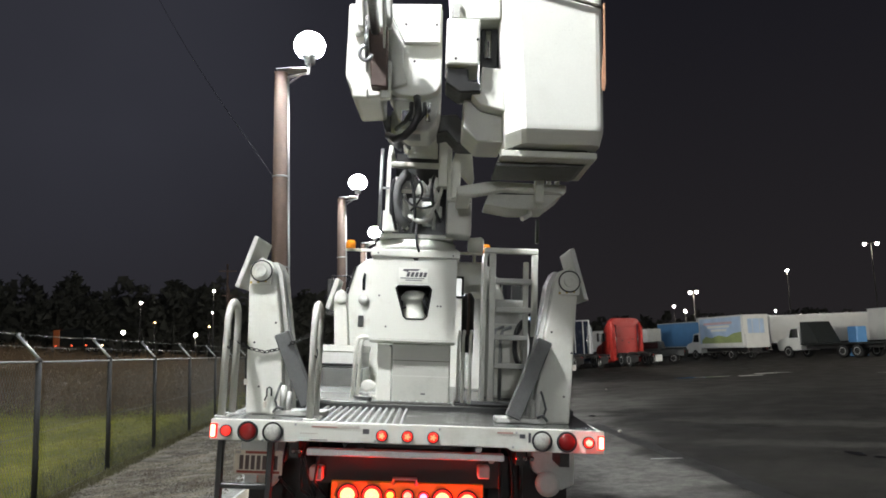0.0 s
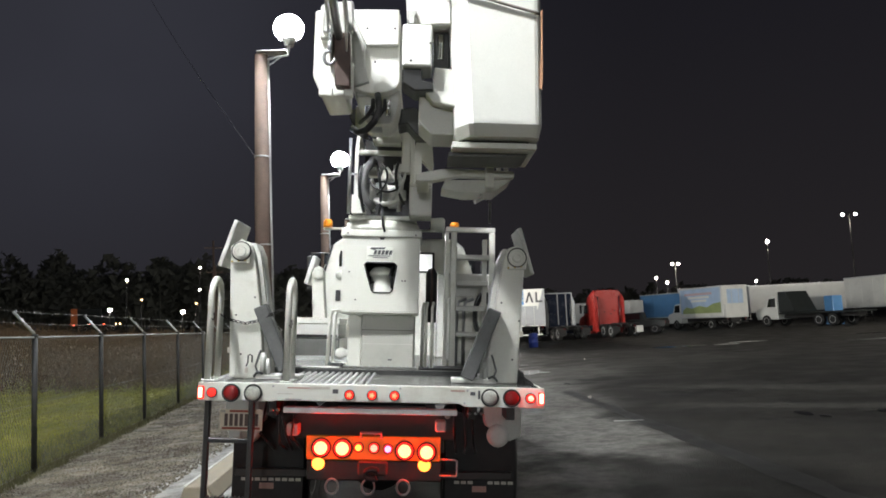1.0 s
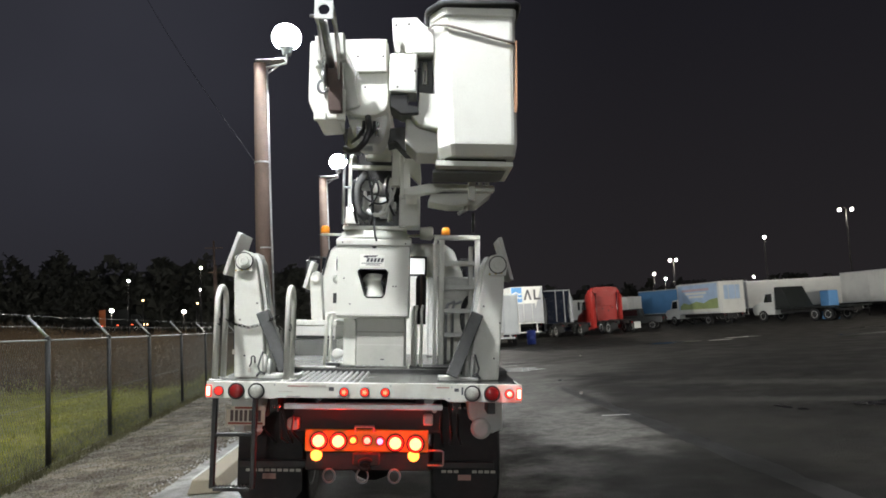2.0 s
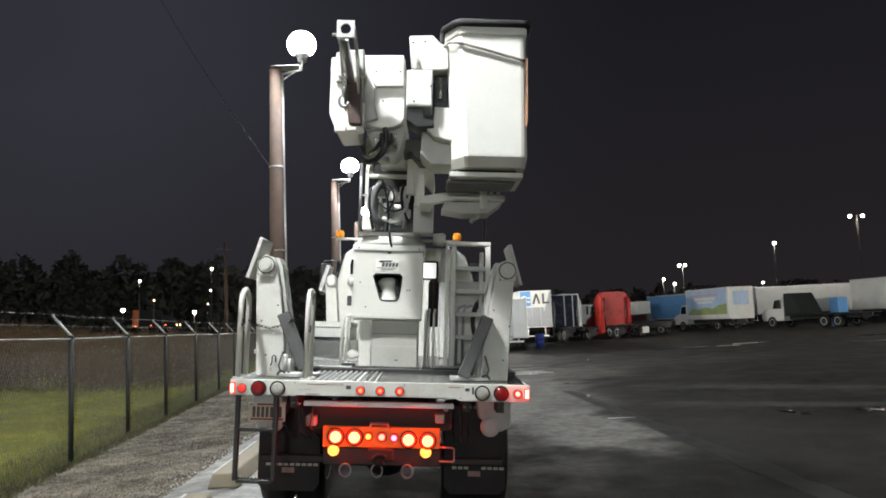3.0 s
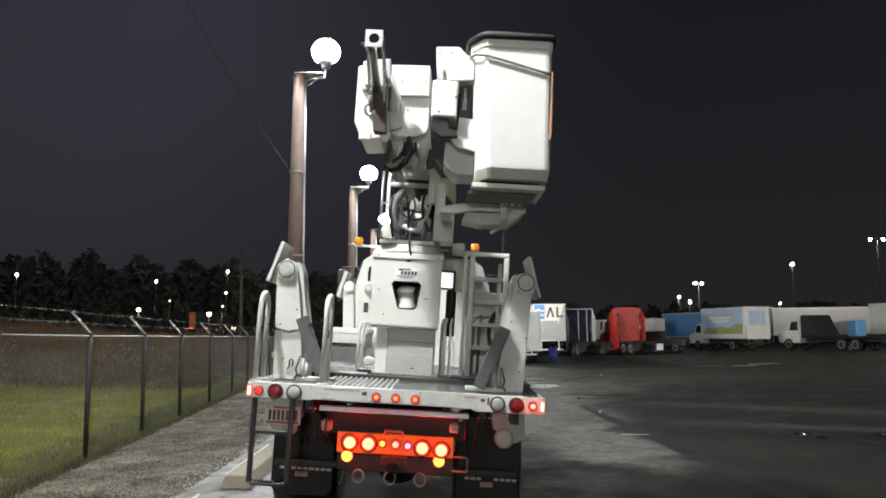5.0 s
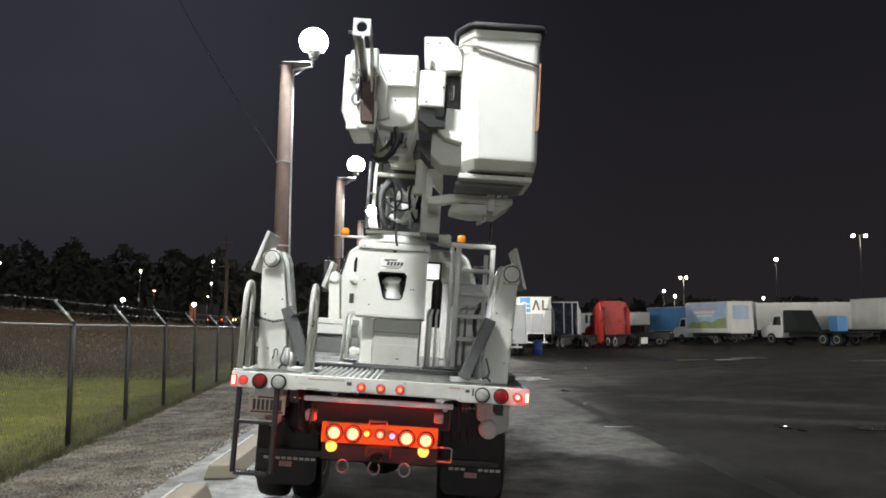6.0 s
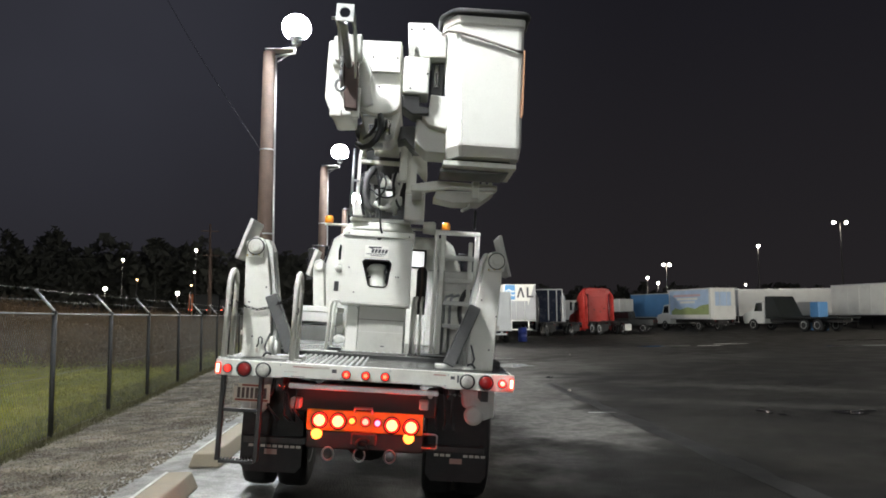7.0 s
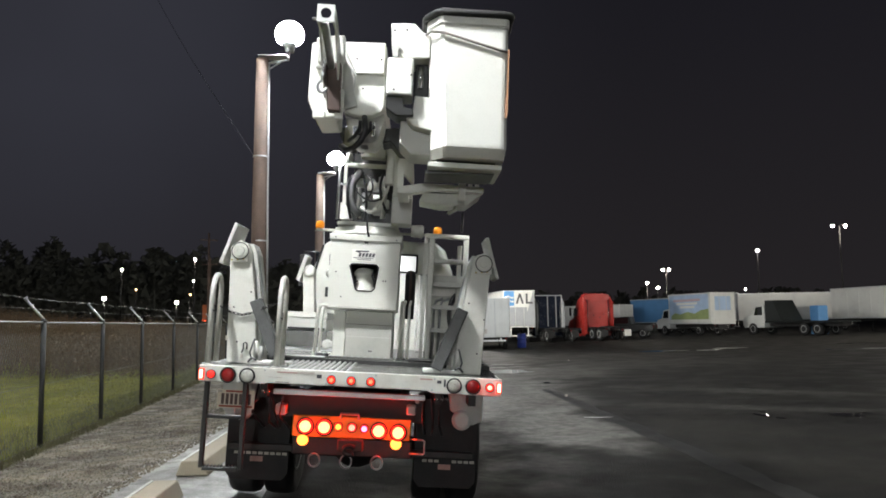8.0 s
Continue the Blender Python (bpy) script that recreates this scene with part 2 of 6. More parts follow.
def ground_material(name, dark, pale, big, fine, rough_wet, rough_dry, bump, worn=()):
    m = bpy.data.materials.new(name)
    m.use_nodes = True
    nt = m.node_tree
    b = nt.nodes["Principled BSDF"]
    tc = nt.nodes.new("ShaderNodeTexCoord")
    ns = []
    for sc, det in ((big, 7), (fine * 0.13, 8), (big * 3.1, 5)):
        n = nt.nodes.new("ShaderNodeTexNoise")
        n.inputs["Scale"].default_value, n.inputs["Detail"].default_value = sc, det
        nt.links.new(tc.outputs["Object"], n.inputs["Vector"])
        ns.append(n)
    v = nt.nodes.new("ShaderNodeTexVoronoi")
    v.inputs["Scale"].default_value = fine
    nt.links.new(tc.outputs["Object"], v.inputs["Vector"])
    r = nt.nodes.new("ShaderNodeValToRGB")
    r.color_ramp.elements[0].position, r.color_ramp.elements[1].position = 0.40, 0.64
    r.color_ramp.elements[0].color, r.color_ramp.elements[1].color = (*dark, 1), (*pale, 1)
    nt.links.new(ns[0].outputs["Fac"], r.inputs[0])
    tint = r.outputs[0]
    # pale ellipses: real wear, and also brightness put into the colour
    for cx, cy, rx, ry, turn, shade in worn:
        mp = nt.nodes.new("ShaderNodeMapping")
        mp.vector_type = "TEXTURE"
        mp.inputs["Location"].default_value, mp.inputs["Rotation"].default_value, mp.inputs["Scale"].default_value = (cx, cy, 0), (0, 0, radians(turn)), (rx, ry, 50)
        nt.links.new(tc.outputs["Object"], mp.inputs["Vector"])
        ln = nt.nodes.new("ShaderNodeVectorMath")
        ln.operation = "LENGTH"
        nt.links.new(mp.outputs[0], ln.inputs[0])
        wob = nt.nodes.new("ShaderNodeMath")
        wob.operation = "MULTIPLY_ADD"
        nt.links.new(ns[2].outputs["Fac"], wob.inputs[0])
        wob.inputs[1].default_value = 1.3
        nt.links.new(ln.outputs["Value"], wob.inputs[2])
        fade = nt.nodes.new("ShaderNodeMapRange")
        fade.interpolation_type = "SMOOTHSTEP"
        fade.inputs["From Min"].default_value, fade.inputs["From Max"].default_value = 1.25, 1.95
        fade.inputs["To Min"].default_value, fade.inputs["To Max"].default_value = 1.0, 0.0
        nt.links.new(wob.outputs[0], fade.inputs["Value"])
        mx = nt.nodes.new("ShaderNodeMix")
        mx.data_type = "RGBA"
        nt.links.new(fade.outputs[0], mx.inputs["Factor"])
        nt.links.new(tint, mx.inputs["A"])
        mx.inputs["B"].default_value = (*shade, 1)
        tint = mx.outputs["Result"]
    s = nt.nodes.new("ShaderNodeMapRange")
    s.inputs["From Min"].default_value, s.inputs["From Max"].default_value = 0.0, 0.9
    s.inputs["To Min"].default_value, s.inputs["To Max"].default_value = 0.55, 1.6
    nt.links.new(v.outputs["Distance"], s.inputs["Value"])
    mul = nt.nodes.new("ShaderNodeVectorMath")
    mul.operation = "SCALE"
    nt.links.new(tint, mul.inputs[0])
    g = nt.nodes.new("ShaderNodeMapRange")
    g.inputs["From Min"].default_value, g.inputs["From Max"].default_value = 0.35, 0.68
    g.inputs["To Min"].default_value, g.inputs["To Max"].default_value = 0.68, 1.36
    nt.links.new(ns[1].outputs["Fac"], g.inputs["Value"])
    both = nt.nodes.new("ShaderNodeMath")
    both.operation = "MULTIPLY"
    nt.links.new(s.outputs[0], both.inputs[0])
    nt.links.new(g.outputs[0], both.inputs[1])
    nt.links.new(both.outputs[0], mul.inputs["Scale"])
    nt.links.new(mul.outputs[0], b.inputs["Base Color"])
    rr = nt.nodes.new("ShaderNodeMapRange")
    rr.inputs["From Min"].default_value, rr.inputs["From Max"].default_value = 0.40, 0.60
    rr.inputs["To Min"].default_value, rr.inputs["To Max"].default_value = rough_wet, rough_dry
    nt.links.new(ns[2].outputs["Fac"], rr.inputs["Value"])
    nt.links.new(rr.outputs[0], b.inputs["Roughness"])
    bp = nt.nodes.new("ShaderNodeBump")
    bp.inputs["Strength"].default_value, bp.inputs["Distance"].default_value = 0.8, bump
    nt.links.new(v.outputs["Distance"], bp.inputs["Height"])
    nt.links.new(bp.outputs[0], b.inputs["Normal"])
    return m


# Patches by the truck are worn pale; thin streaks paint wet reflections.
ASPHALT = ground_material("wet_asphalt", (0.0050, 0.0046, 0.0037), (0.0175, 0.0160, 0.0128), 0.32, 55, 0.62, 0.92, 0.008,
                          # The widest ellipse lifts the far yard's brightness through its colour.
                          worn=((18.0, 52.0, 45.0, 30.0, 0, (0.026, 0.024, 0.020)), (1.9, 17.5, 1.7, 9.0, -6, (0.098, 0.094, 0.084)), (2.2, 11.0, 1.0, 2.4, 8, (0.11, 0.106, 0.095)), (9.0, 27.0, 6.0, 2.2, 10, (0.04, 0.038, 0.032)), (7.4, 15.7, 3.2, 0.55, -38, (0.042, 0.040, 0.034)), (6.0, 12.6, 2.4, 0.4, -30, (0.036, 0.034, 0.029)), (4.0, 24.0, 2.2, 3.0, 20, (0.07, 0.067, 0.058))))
GRAVEL = ground_material("wet_gravel", (0.080, 0.070, 0.052), (0.155, 0.136, 0.103), 0.9, 34, 0.5, 0.85, 0.02)
TURF = ground_material("turf", (0.125, 0.128, 0.006), (0.235, 0.232, 0.012), 0.5, 26, 0.7, 0.9, 0.02)
SLAB = ground_material("wet_concrete", (0.13, 0.128, 0.118), (0.24, 0.236, 0.215), 0.8, 60, 0.35, 0.7, 0.003)

ASPHALT.node_tree.nodes["Principled BSDF"].inputs["Specular IOR Level"].default_value = 0.16
GRAVEL.node_tree.nodes["Principled BSDF"].inputs["Specular IOR Level"].default_value = 0.3
RIBM = mat("bare_rib_metal", (0.76, 0.76, 0.73), 0.24, metal=0.25, vary=0.12, scale=14, dirt=(0.3, 0.29, 0.26), dirt_amount=0.5)


# ---- building helpers ----
def box(bm, x0, x1, y0, y1, z0, z1, bev=0.0, seg=1):
    r = bmesh.ops.create_cube(bm, size=1.0)
    for v in r["verts"]:
        v.co = Vector((x0 + (v.co.x + 0.5) * (x1 - x0), y0 + (v.co.y + 0.5) * (y1 - y0), z0 + (v.co.z + 0.5) * (z1 - z0)))
    if bev:
        es = list({e for v in r["verts"] for e in v.link_edges})
        bmesh.ops.bevel(bm, geom=es, offset=bev, segments=seg, affect="EDGES", profile=0.5)
    return bm


def prism(bm, poly, y0, y1, bev=0.0, seg=1, axis="y"):
    """A closed outline (x, z) pulled from y0 to y1; axis x: the outline is (y, z) pulled along x; axis z: (x, y) pulled along z."""
    def p(a, b, d):
        return {"y": (a, d, b), "x": (d, a, b), "z": (a, b, d)}[axis]
    f0 = [bm.verts.new(p(a, b, y0)) for a, b in poly]
    f1 = [bm.verts.new(p(a, b, y1)) for a, b in poly]
    faces = [bm.faces.new(f0), bm.faces.new(f1[::-1])]
    n = len(poly)
    for i in range(n):
        faces.append(bm.faces.new((f0[i], f1[i], f1[(i + 1) % n], f0[(i + 1) % n])))
    bmesh.ops.recalc_face_normals(bm, faces=faces)
    if bev:
        es = list({e for f in faces for e in f.edges})
        bmesh.ops.bevel(bm, geom=es, offset=bev, segments=seg, affect="EDGES", profile=0.5)
    return bm


def tube(bm, pts, r, sides=8, closed=False):
    """A round bar that follows the points."""
    pts = [Vector(p) for p in pts]
    n, rings, side = len(pts), [], None
    for i, p in enumerate(pts):
        a = pts[(i - 1) % n] if closed or i else p
        b = pts[(i + 1) % n] if closed or i < n - 1 else p
        d = (b - a).normalized()
        if side is None:
            side = d.orthogonal().normalized()
        side = (side - d * side.dot(d)).normalized()
        up = d.cross(side)
        rad = r[i] if isinstance(r, (list, tuple)) else r
        rings.append([bm.verts.new(p + rad * (math.cos(2 * math.pi * k / sides) * side + math.sin(2 * math.pi * k / sides) * up)) for k in range(sides)])
    for i in range(n if closed else n - 1):
        q, w = rings[i], rings[(i + 1) % n]
        for k in range(sides):
            f = bm.faces.new((q[k], q[(k + 1) % sides], w[(k + 1) % sides], w[k]))
            f.smooth = sides > 5
    if not closed:
        bm.faces.new(rings[0][::-1])
        bm.faces.new(rings[-1])
    return bm


def cyl(bm, a, b, r, r2=None, sides=20):
    return tube(bm, [a, b], [r, r if r2 is None else r2], sides)


def lathe(bm, profile, centre, axis="z", sides=24, smooth=True):
    """Turns (radius, height) pairs round an axis through centre."""
    rings = []
    for rad, h in profile:
        ring = []
        for k in range(sides):
            c, s = rad * math.cos(2 * math.pi * k / sides), rad * math.sin(2 * math.pi * k / sides)
            v = {"z": (c, s, h), "y": (c, h, s), "x": (h, c, s)}[axis]
            ring.append(bm.verts.new(Vector(centre) + Vector(v)))
        rings.append(ring)
    fs = []
    for q, w in zip(rings, rings[1:]):
        for k in range(sides):
            f = bm.faces.new((q[k], q[(k + 1) % sides], w[(k + 1) % sides], w[k]))
            f.smooth = smooth
            fs.append(f)
    fs += [bm.faces.new(rings[0]), bm.faces.new(rings[-1])]
    bmesh.ops.recalc_face_normals(bm, faces=fs)
    return bm


def arc(cx, cz, r, a0, a1, n=8):
    return [(cx + r * math.cos(radians(a0 + (a1 - a0) * i / n)), cz + r * math.sin(radians(a0 + (a1 - a0) * i / n))) for i in range(n + 1)]


def mesh_of(name, bm, material):
    me = bpy.data.meshes.new(name)
    bm.normal_update()
    bm.to_mesh(me)
    bm.free()
    me.materials.append(material)
    return me


def part(name, bm, material, parent, label=""):
    ob = new(name, mesh_of(name, bm, material))
    ob.parent = parent
    return tagged(ob, label) if label else ob


def thing(name, label, category, m=None, group="", kind=""):
    ob = new(name)
    ob.empty_display_size = 0.2
    if m is not None:
        ob.matrix_basis = m
    return tagged(ob, label, category, group, kind)


def solid(name, bm, material, label, category, group="", kind="", m=None):
    ob = new(name, mesh_of(name, bm, material))
    if m is not None:
        ob.matrix_basis = m
    return tagged(ob, label, category, group, kind)


def B():
    return bmesh.new()


# ---- ground, gravel, turf ----
def ground_z(x, y):
    xs = (-400, -58, -32, -14, -5.4, -2.4, 0.9, 4, 30, 60, 400)
    zs = (4.2, 3.7, 2.0, -0.05, -0.06, 0.07, -0.10, -0.06, 0.16, 0.2, 0.2)
    return float(np.interp(x, xs, zs))


def grid_sheet(name, xs, ys, material, lift=0.0, rough=0.0):
    me = bpy.data.meshes.new(name)
    vs = [(x, y, ground_z(x, y) + lift + (rough * noise.noise((x * 1.3, y * 1.3, 0.0)) if rough else 0.0)) for y in ys for x in xs]
    nx = len(xs)
    fs = [(j * nx + i, j * nx + i + 1, (j + 1) * nx + i + 1, (j + 1) * nx + i) for j in range(len(ys) - 1) for i in range(nx - 1)]
    me.from_pydata(vs, [], fs)
    me.materials.append(material)
    me.shade_smooth()
    return new(name, me)


def steps(a, b, d):
    return [a + (b - a) * i / max(1, round((b - a) / d)) for i in range(max(1, round((b - a) / d)) + 1)]


gx = [-900, -400, -200] + steps(-100, -14, 8) + steps(-12, 6, 0.3) + steps(8, 40, 2) + steps(48, 104, 8) + [200, 400, 900]
gy = [-900, -300, -100] + steps(-40, -4, 4) + steps(-2, 120, 3) + [200, 400, 900, 2500]
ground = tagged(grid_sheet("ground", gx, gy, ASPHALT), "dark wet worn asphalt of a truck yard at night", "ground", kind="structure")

FENCE_A, FENCE_D = Vector((-5.10, 6.62)), Vector((-0.112, 1.0)).normalized()


def fence_x(y):
    return FENCE_A.x + (y - FENCE_A.y) * FENCE_D.x / FENCE_D.y


def strip(name, left, right, ys, n, material, lift, rough=0.0):
    """A ground strip between two edges given as functions of y."""
    me = bpy.data.meshes.new(name)
    vs = []
    for y in ys:
        for i in range(n + 1):
            x = left(y) + (right(y) - left(y)) * i / n
            edge = 0.0 if i in (0, n) else 1.0
            vs.append((x, y, ground_z(x, y) + lift + rough * edge * noise.noise((x * 2.1, y * 2.1, 3.0))))
    fs = [(j * (n + 1) + i, j * (n + 1) + i + 1, (j + 1) * (n + 1) + i + 1, (j + 1) * (n + 1) + i) for j in range(len(ys) - 1) for i in range(n)]
    me.from_pydata(vs, [], fs)
    me.materials.append(material)
    me.shade_smooth()
    return new(name, me)


def wobble(y, k):
    return 0.10 * noise.noise((y * 0.9, k, 0.0)) + 0.05 * noise.noise((y * 3.1, k, 5.0))


gravel = strip("pavement", lambda y: fence_x(y) - 0.06 + wobble(y, 1), lambda y: -3.05 - 0.02 * y + wobble(y, 2), steps(-6, 75, 0.35), 12, GRAVEL, 0.012, 0.02)
tagged(gravel, "grey wet gravel shoulder along the fence", "gravel", kind="structure")
turf = strip("ground_turf", lambda y: fence_x(y) - 16, lambda y: fence_x(y) - 0.05 + wobble(y, 1), steps(-6, 75, 0.6), 24, TURF, 0.030, 0.022)
tagged(turf, "short green mown turf beyond the fence", "grass", kind="structure")
slab = strip("pavement_slab", lambda y: -3.12 - 0.02 * y + wobble(y, 2) * 0.9, lambda y: -1.55 + wobble(y, 8), steps(1.0, 13.5, 0.3), 6, SLAB, 0.008)
seam = strip("pavement_seam", lambda y: 3.30 - 0.03 * (y - 6) + 0.5 * wobble(y, 11), lambda y: 3.62 - 0.035 * (y - 6) + 0.9 * wobble(y, 13), steps(3.0, 17.5, 0.3), 3, TAR, 0.004)
tagged(seam, "dark tarred seam between two asphalt lanes", "road seam", kind="structure")
tagged(slab, "pale wet concrete slab beside the parked truck", "slab", kind="structure")


def scatter(name, count, place, shape, material, label, category):
    vs, fs = [], []
    for i in range(count):
        x, y = place()
        shape(vs, fs, x, y, ground_z(x, y) + 0.012)
    me = bpy.data.meshes.new(name)
    me.from_pydata(vs, [], fs)
    me.materials.append(material)
    return tagged(new(name, me), label, category, kind="stuff")


rnd = random.Random(5)


def pebble(vs, fs, x, y, z):
    r, n = rnd.uniform(0.008, 0.024), len(vs)
    a = rnd.uniform(0, 6.28)
    for k in range(4):
        rr = r * rnd.uniform(0.7, 1.3)
        vs.append((x + rr * math.cos(a + k * 1.57), y + rr * math.sin(a + k * 1.57), z - 0.004))
    vs.append((x + rnd.uniform(-0.3, 0.3) * r, y, z + r * rnd.uniform(0.5, 1.0)))
    fs.extend([(n + k, n + (k + 1) % 4, n + 4) for k in range(4)])


def grass_blade(vs, fs, x, y, z):
    n, a, h = len(vs), rnd.uniform(0, 6.28), rnd.uniform(0.04, 0.13)
    w, l = rnd.uniform(0.004, 0.010), rnd.uniform(0.0, 0.06)
    c, s = math.cos(a), math.sin(a)
    vs.extend([(x - w * c, y - w * s, z - 0.01), (x + w * c, y + w * s, z - 0.01), (x + l * s, y - l * c, z + h)])
    fs.append((n, n + 1, n + 2))


def gravel_place():
    y = 4 + 26 * rnd.random() ** 1.6
    return rnd.uniform(fence_x(y) - 0.1, -2.9 - 0.02 * y), y


def turf_place():
    y = 8 + 24 * rnd.random() ** 1.4
    return fence_x(y) - 0.05 - 9 * rnd.random() ** 1.5, y


scatter("gravel_stones", 30000, gravel_place, pebble, GRAVEL, "loose grey gravel stones on the shoulder", "gravel")
scatter("grass_tufts", 60000, turf_place, grass_blade, BLADE, "short green grass blades beyond the fence", "grass")


def brush(vs, fs, x, y, z):
    h = rnd.uniform(0.8, 1.75)
    for k in range(120):
        n, a = len(vs), rnd.uniform(0, 6.28)
        r, zz = 0.75 * rnd.random() ** 0.6, z + h * rnd.random() ** 0.8
        px, py, q = x + r * math.cos(a), y + r * math.sin(a), rnd.uniform(0.02, 0.06)
        if k % 3 == 0:
            # a bent stalk
            l = rnd.uniform(0.25, 0.6)
            vs.extend([(px - 0.008, py, zz), (px + 0.008, py, zz), (px + rnd.uniform(-0.2, 0.2), py, zz + l)])
        else:
            for _ in range(3):
                vs.append((px + rnd.uniform(-q, q), py + rnd.uniform(-q, q), zz + rnd.uniform(-q, q * 1.8)))
        fs.append((n, n + 1, n + 2))


def brush_edge(x):
    """Where the mown turf ends and the brush begins."""
    return 24.0 + 1.6 * noise.noise((x * 0.25, 4.0, 0.0)) - 0.05 * (x + 12)


def brush_place():
    while True:
        y = 22.5 + 26 * rnd.random() ** 2.0
        x = fence_x(y) - 1.3 - 32 * rnd.random() ** 1.3
        if y > brush_edge(x):
            return x, y


scatter("dry_brush", 1500, brush_place, brush, BUSH, "dry brown brush and weeds behind the turf", "brush")


def weed(vs, fs, x, y, z):
    for k in range(7):
        n, a, h = len(vs), rnd.uniform(0, 6.28), rnd.uniform(0.03, 0.13)
        w, l = rnd.uniform(0.004, 0.008), rnd.uniform(0.02, 0.10)
        px, py = x + rnd.uniform(-0.09, 0.09), y + rnd.uniform(-0.09, 0.09)
        c, q = math.cos(a), math.sin(a)
        vs.extend([(px - w * c, py - w * q, z - 0.01), (px + w * c, py + w * q, z - 0.01), (px + l * q, py - l * c, z + h)])
        fs.append((n, n + 1, n + 2))


def weed_place():
    y = 5 + 22 * rnd.random() ** 1.2
    return fence_x(y) + 0.12 - 1.1 * rnd.random() ** 1.8, y


scatter("fence_weeds", 3600, weed_place, weed, WEED, "dark straggling weeds along the foot of the fence", "weeds")


def tree_clump(vs, fs, x, y, z):
    tall = x < -18
    h, w = (rnd.uniform(6, 13), rnd.uniform(3.0, 5.5)) if tall else (rnd.uniform(4.5, 8.5), rnd.uniform(2.5, 4.5))
    n = len(vs)
    for k in range(5):
        vs.append((x + 0.3 * math.cos(k * 1.257), y + 0.3 * math.sin(k * 1.257), z))
    vs.append((x, y, z + h * 0.8))
    fs.extend([(n + k, n + (k + 1) % 5, n + 5) for k in range(5)])
    for k in range(170):
        n, a, q = len(vs), rnd.uniform(0, 6.28), rnd.random()
        r = w * math.sin(math.pi * (0.12 + 0.85 * q)) * rnd.random() ** 0.4
        px, py, pz, s = x + r * math.cos(a), y + r * math.sin(a), z + h * (0.1 + 0.9 * q), rnd.uniform(0.5, 1.25)
        for _ in range(3):
            vs.append((px + rnd.uniform(-s, s), py + rnd.uniform(-s, s), pz + rnd.uniform(-s, s)))
        fs.append((n, n + 1, n + 2))


def wood_place_left():
    return rnd.uniform(-150, -18), rnd.uniform(120, 150)


def wood_place_right():
    return rnd.uniform(-18, 160), rnd.uniform(165, 195)


scatter("far_woods", 300, wood_place_left, tree_clump, LEAF, "dark distant tree line against the night sky", "trees")
scatter("far_woods", 150, wood_place_right, tree_clump, LEAF, "dark distant tree line behind the parked trucks", "trees")


# ---- puddles and paint marks on the yard ----
def puddle(cx, cy, rx, ry, seed):
    bm = B()
    vs = []
    for k in range(40):
        a = 2 * math.pi * k / 40
        q = 1 + 0.45 * noise.noise((2.2 * math.cos(a), 2.2 * math.sin(a), seed)) + 0.15 * noise.noise((7 * math.cos(a), 7 * math.sin(a), seed))
        x, y = cx + rx * q * math.cos(a), cy + ry * q * math.sin(a)
        vs.append(bm.verts.new((x, y, ground_z(x, y) + 0.008)))
    f = bm.faces.new(vs)
    bmesh.ops.triangulate(bm, faces=[f])
    solid("water", bm, WATER, "shallow rain puddle on the dark asphalt", "puddle", "puddles on the yard", "structure")


for i, (px_, py_, rx_, ry_) in enumerate(((12.4, 36.9, 1.3, 0.5), (14.6, 36.6, 0.7, 0.35), (16.4, 38.2, 0.9, 0.4), (5.78, 11.45, 0.10, 0.24), (5.9, 11.0, 0.07, 0.12), (7.08, 11.1, 0.24, 0.26), (7.5, 11.3, 0.16, 0.12), (3.45, 19.4, 0.10, 0.2), (20.9, 33.8, 1.5, 0.6),
                                          (3.0, 24.5, 0.7, 0.9), (24.5, 40.0, 1.3, 0.5))):
    puddle(px_, py_, rx_, ry_, i * 3.7)
for x, y, w, a in ((3.05, 11.82, 0.5, -6), (2.75, 27.0, 0.9, -3), (3.3, 28.9, 0.9, -3)):
    bm = B()
    prism(bm, [(-w / 2, -0.022), (w / 2, -0.018), (w / 2 - 0.03, 0.022), (-w / 2 + 0.02, 0.019)], 0, 0.006, axis="z")
    solid("paint_mark", bm, PAINTMARK, "worn white parking stripe remnant on asphalt", "road marking", "stripe remnants", "structure", pose(x, y, ground_z(x, y) + 0.004, 0, 0, a))
for x, y in ((3.18, 15.5), (6.2, 30.0)):
    bm = B()
    lathe(bm, [(0.022, 0), (0.03, 0.06)], (0, 0, 0), sides=10)
    solid("litter_cup", bm, PALEPRINT, "crushed pale paper cup lying on wet asphalt", "litter", "litter on the yard", m=pose(x, y, ground_z(x, y) + 0.035, 90, 0, 30 * x))


# ---- wheel stops beside the truck ----
def wheel_stop(x, y, length, rz):
    bm = B()
    prism(bm, [(-0.17, 0), (0.17, 0), (0.11, 0.15), (-0.11, 0.15)], 0, length, 0.015, 2)
    root = solid("wheel_stop", bm, CONC, "chunky weathered concrete wheel stop with pale edge", "wheel stop", "wheel stops", m=pose(x, y, ground_z(x, y) + 0.012, 0, 0, rz))
    bm = B()
    box(bm, -0.125, -0.10, 0.03, length - 0.03, 0.150, 0.157)
    part("edge_strip", bm, PAINTMARK, root, "white painted top edge")
    return root


wheel_stop(-2.47, 6.60, 2.3, 1.5)
wheel_stop(-2.33, 3.35, 2.3, 2.5)
wheel_stop(-2.62, 10.0, 2.3, 2.0)


# ---- chain link fence ----
FENCE_H, POSTS = 1.785, 16


POST_AT = [0.0, 2.90, 5.77, 8.69, 12.06, 15.65] + [15.65 + 3.3 * k for k in range(1, 11)] + [-3.1]     # along the fence; the last lies before the first


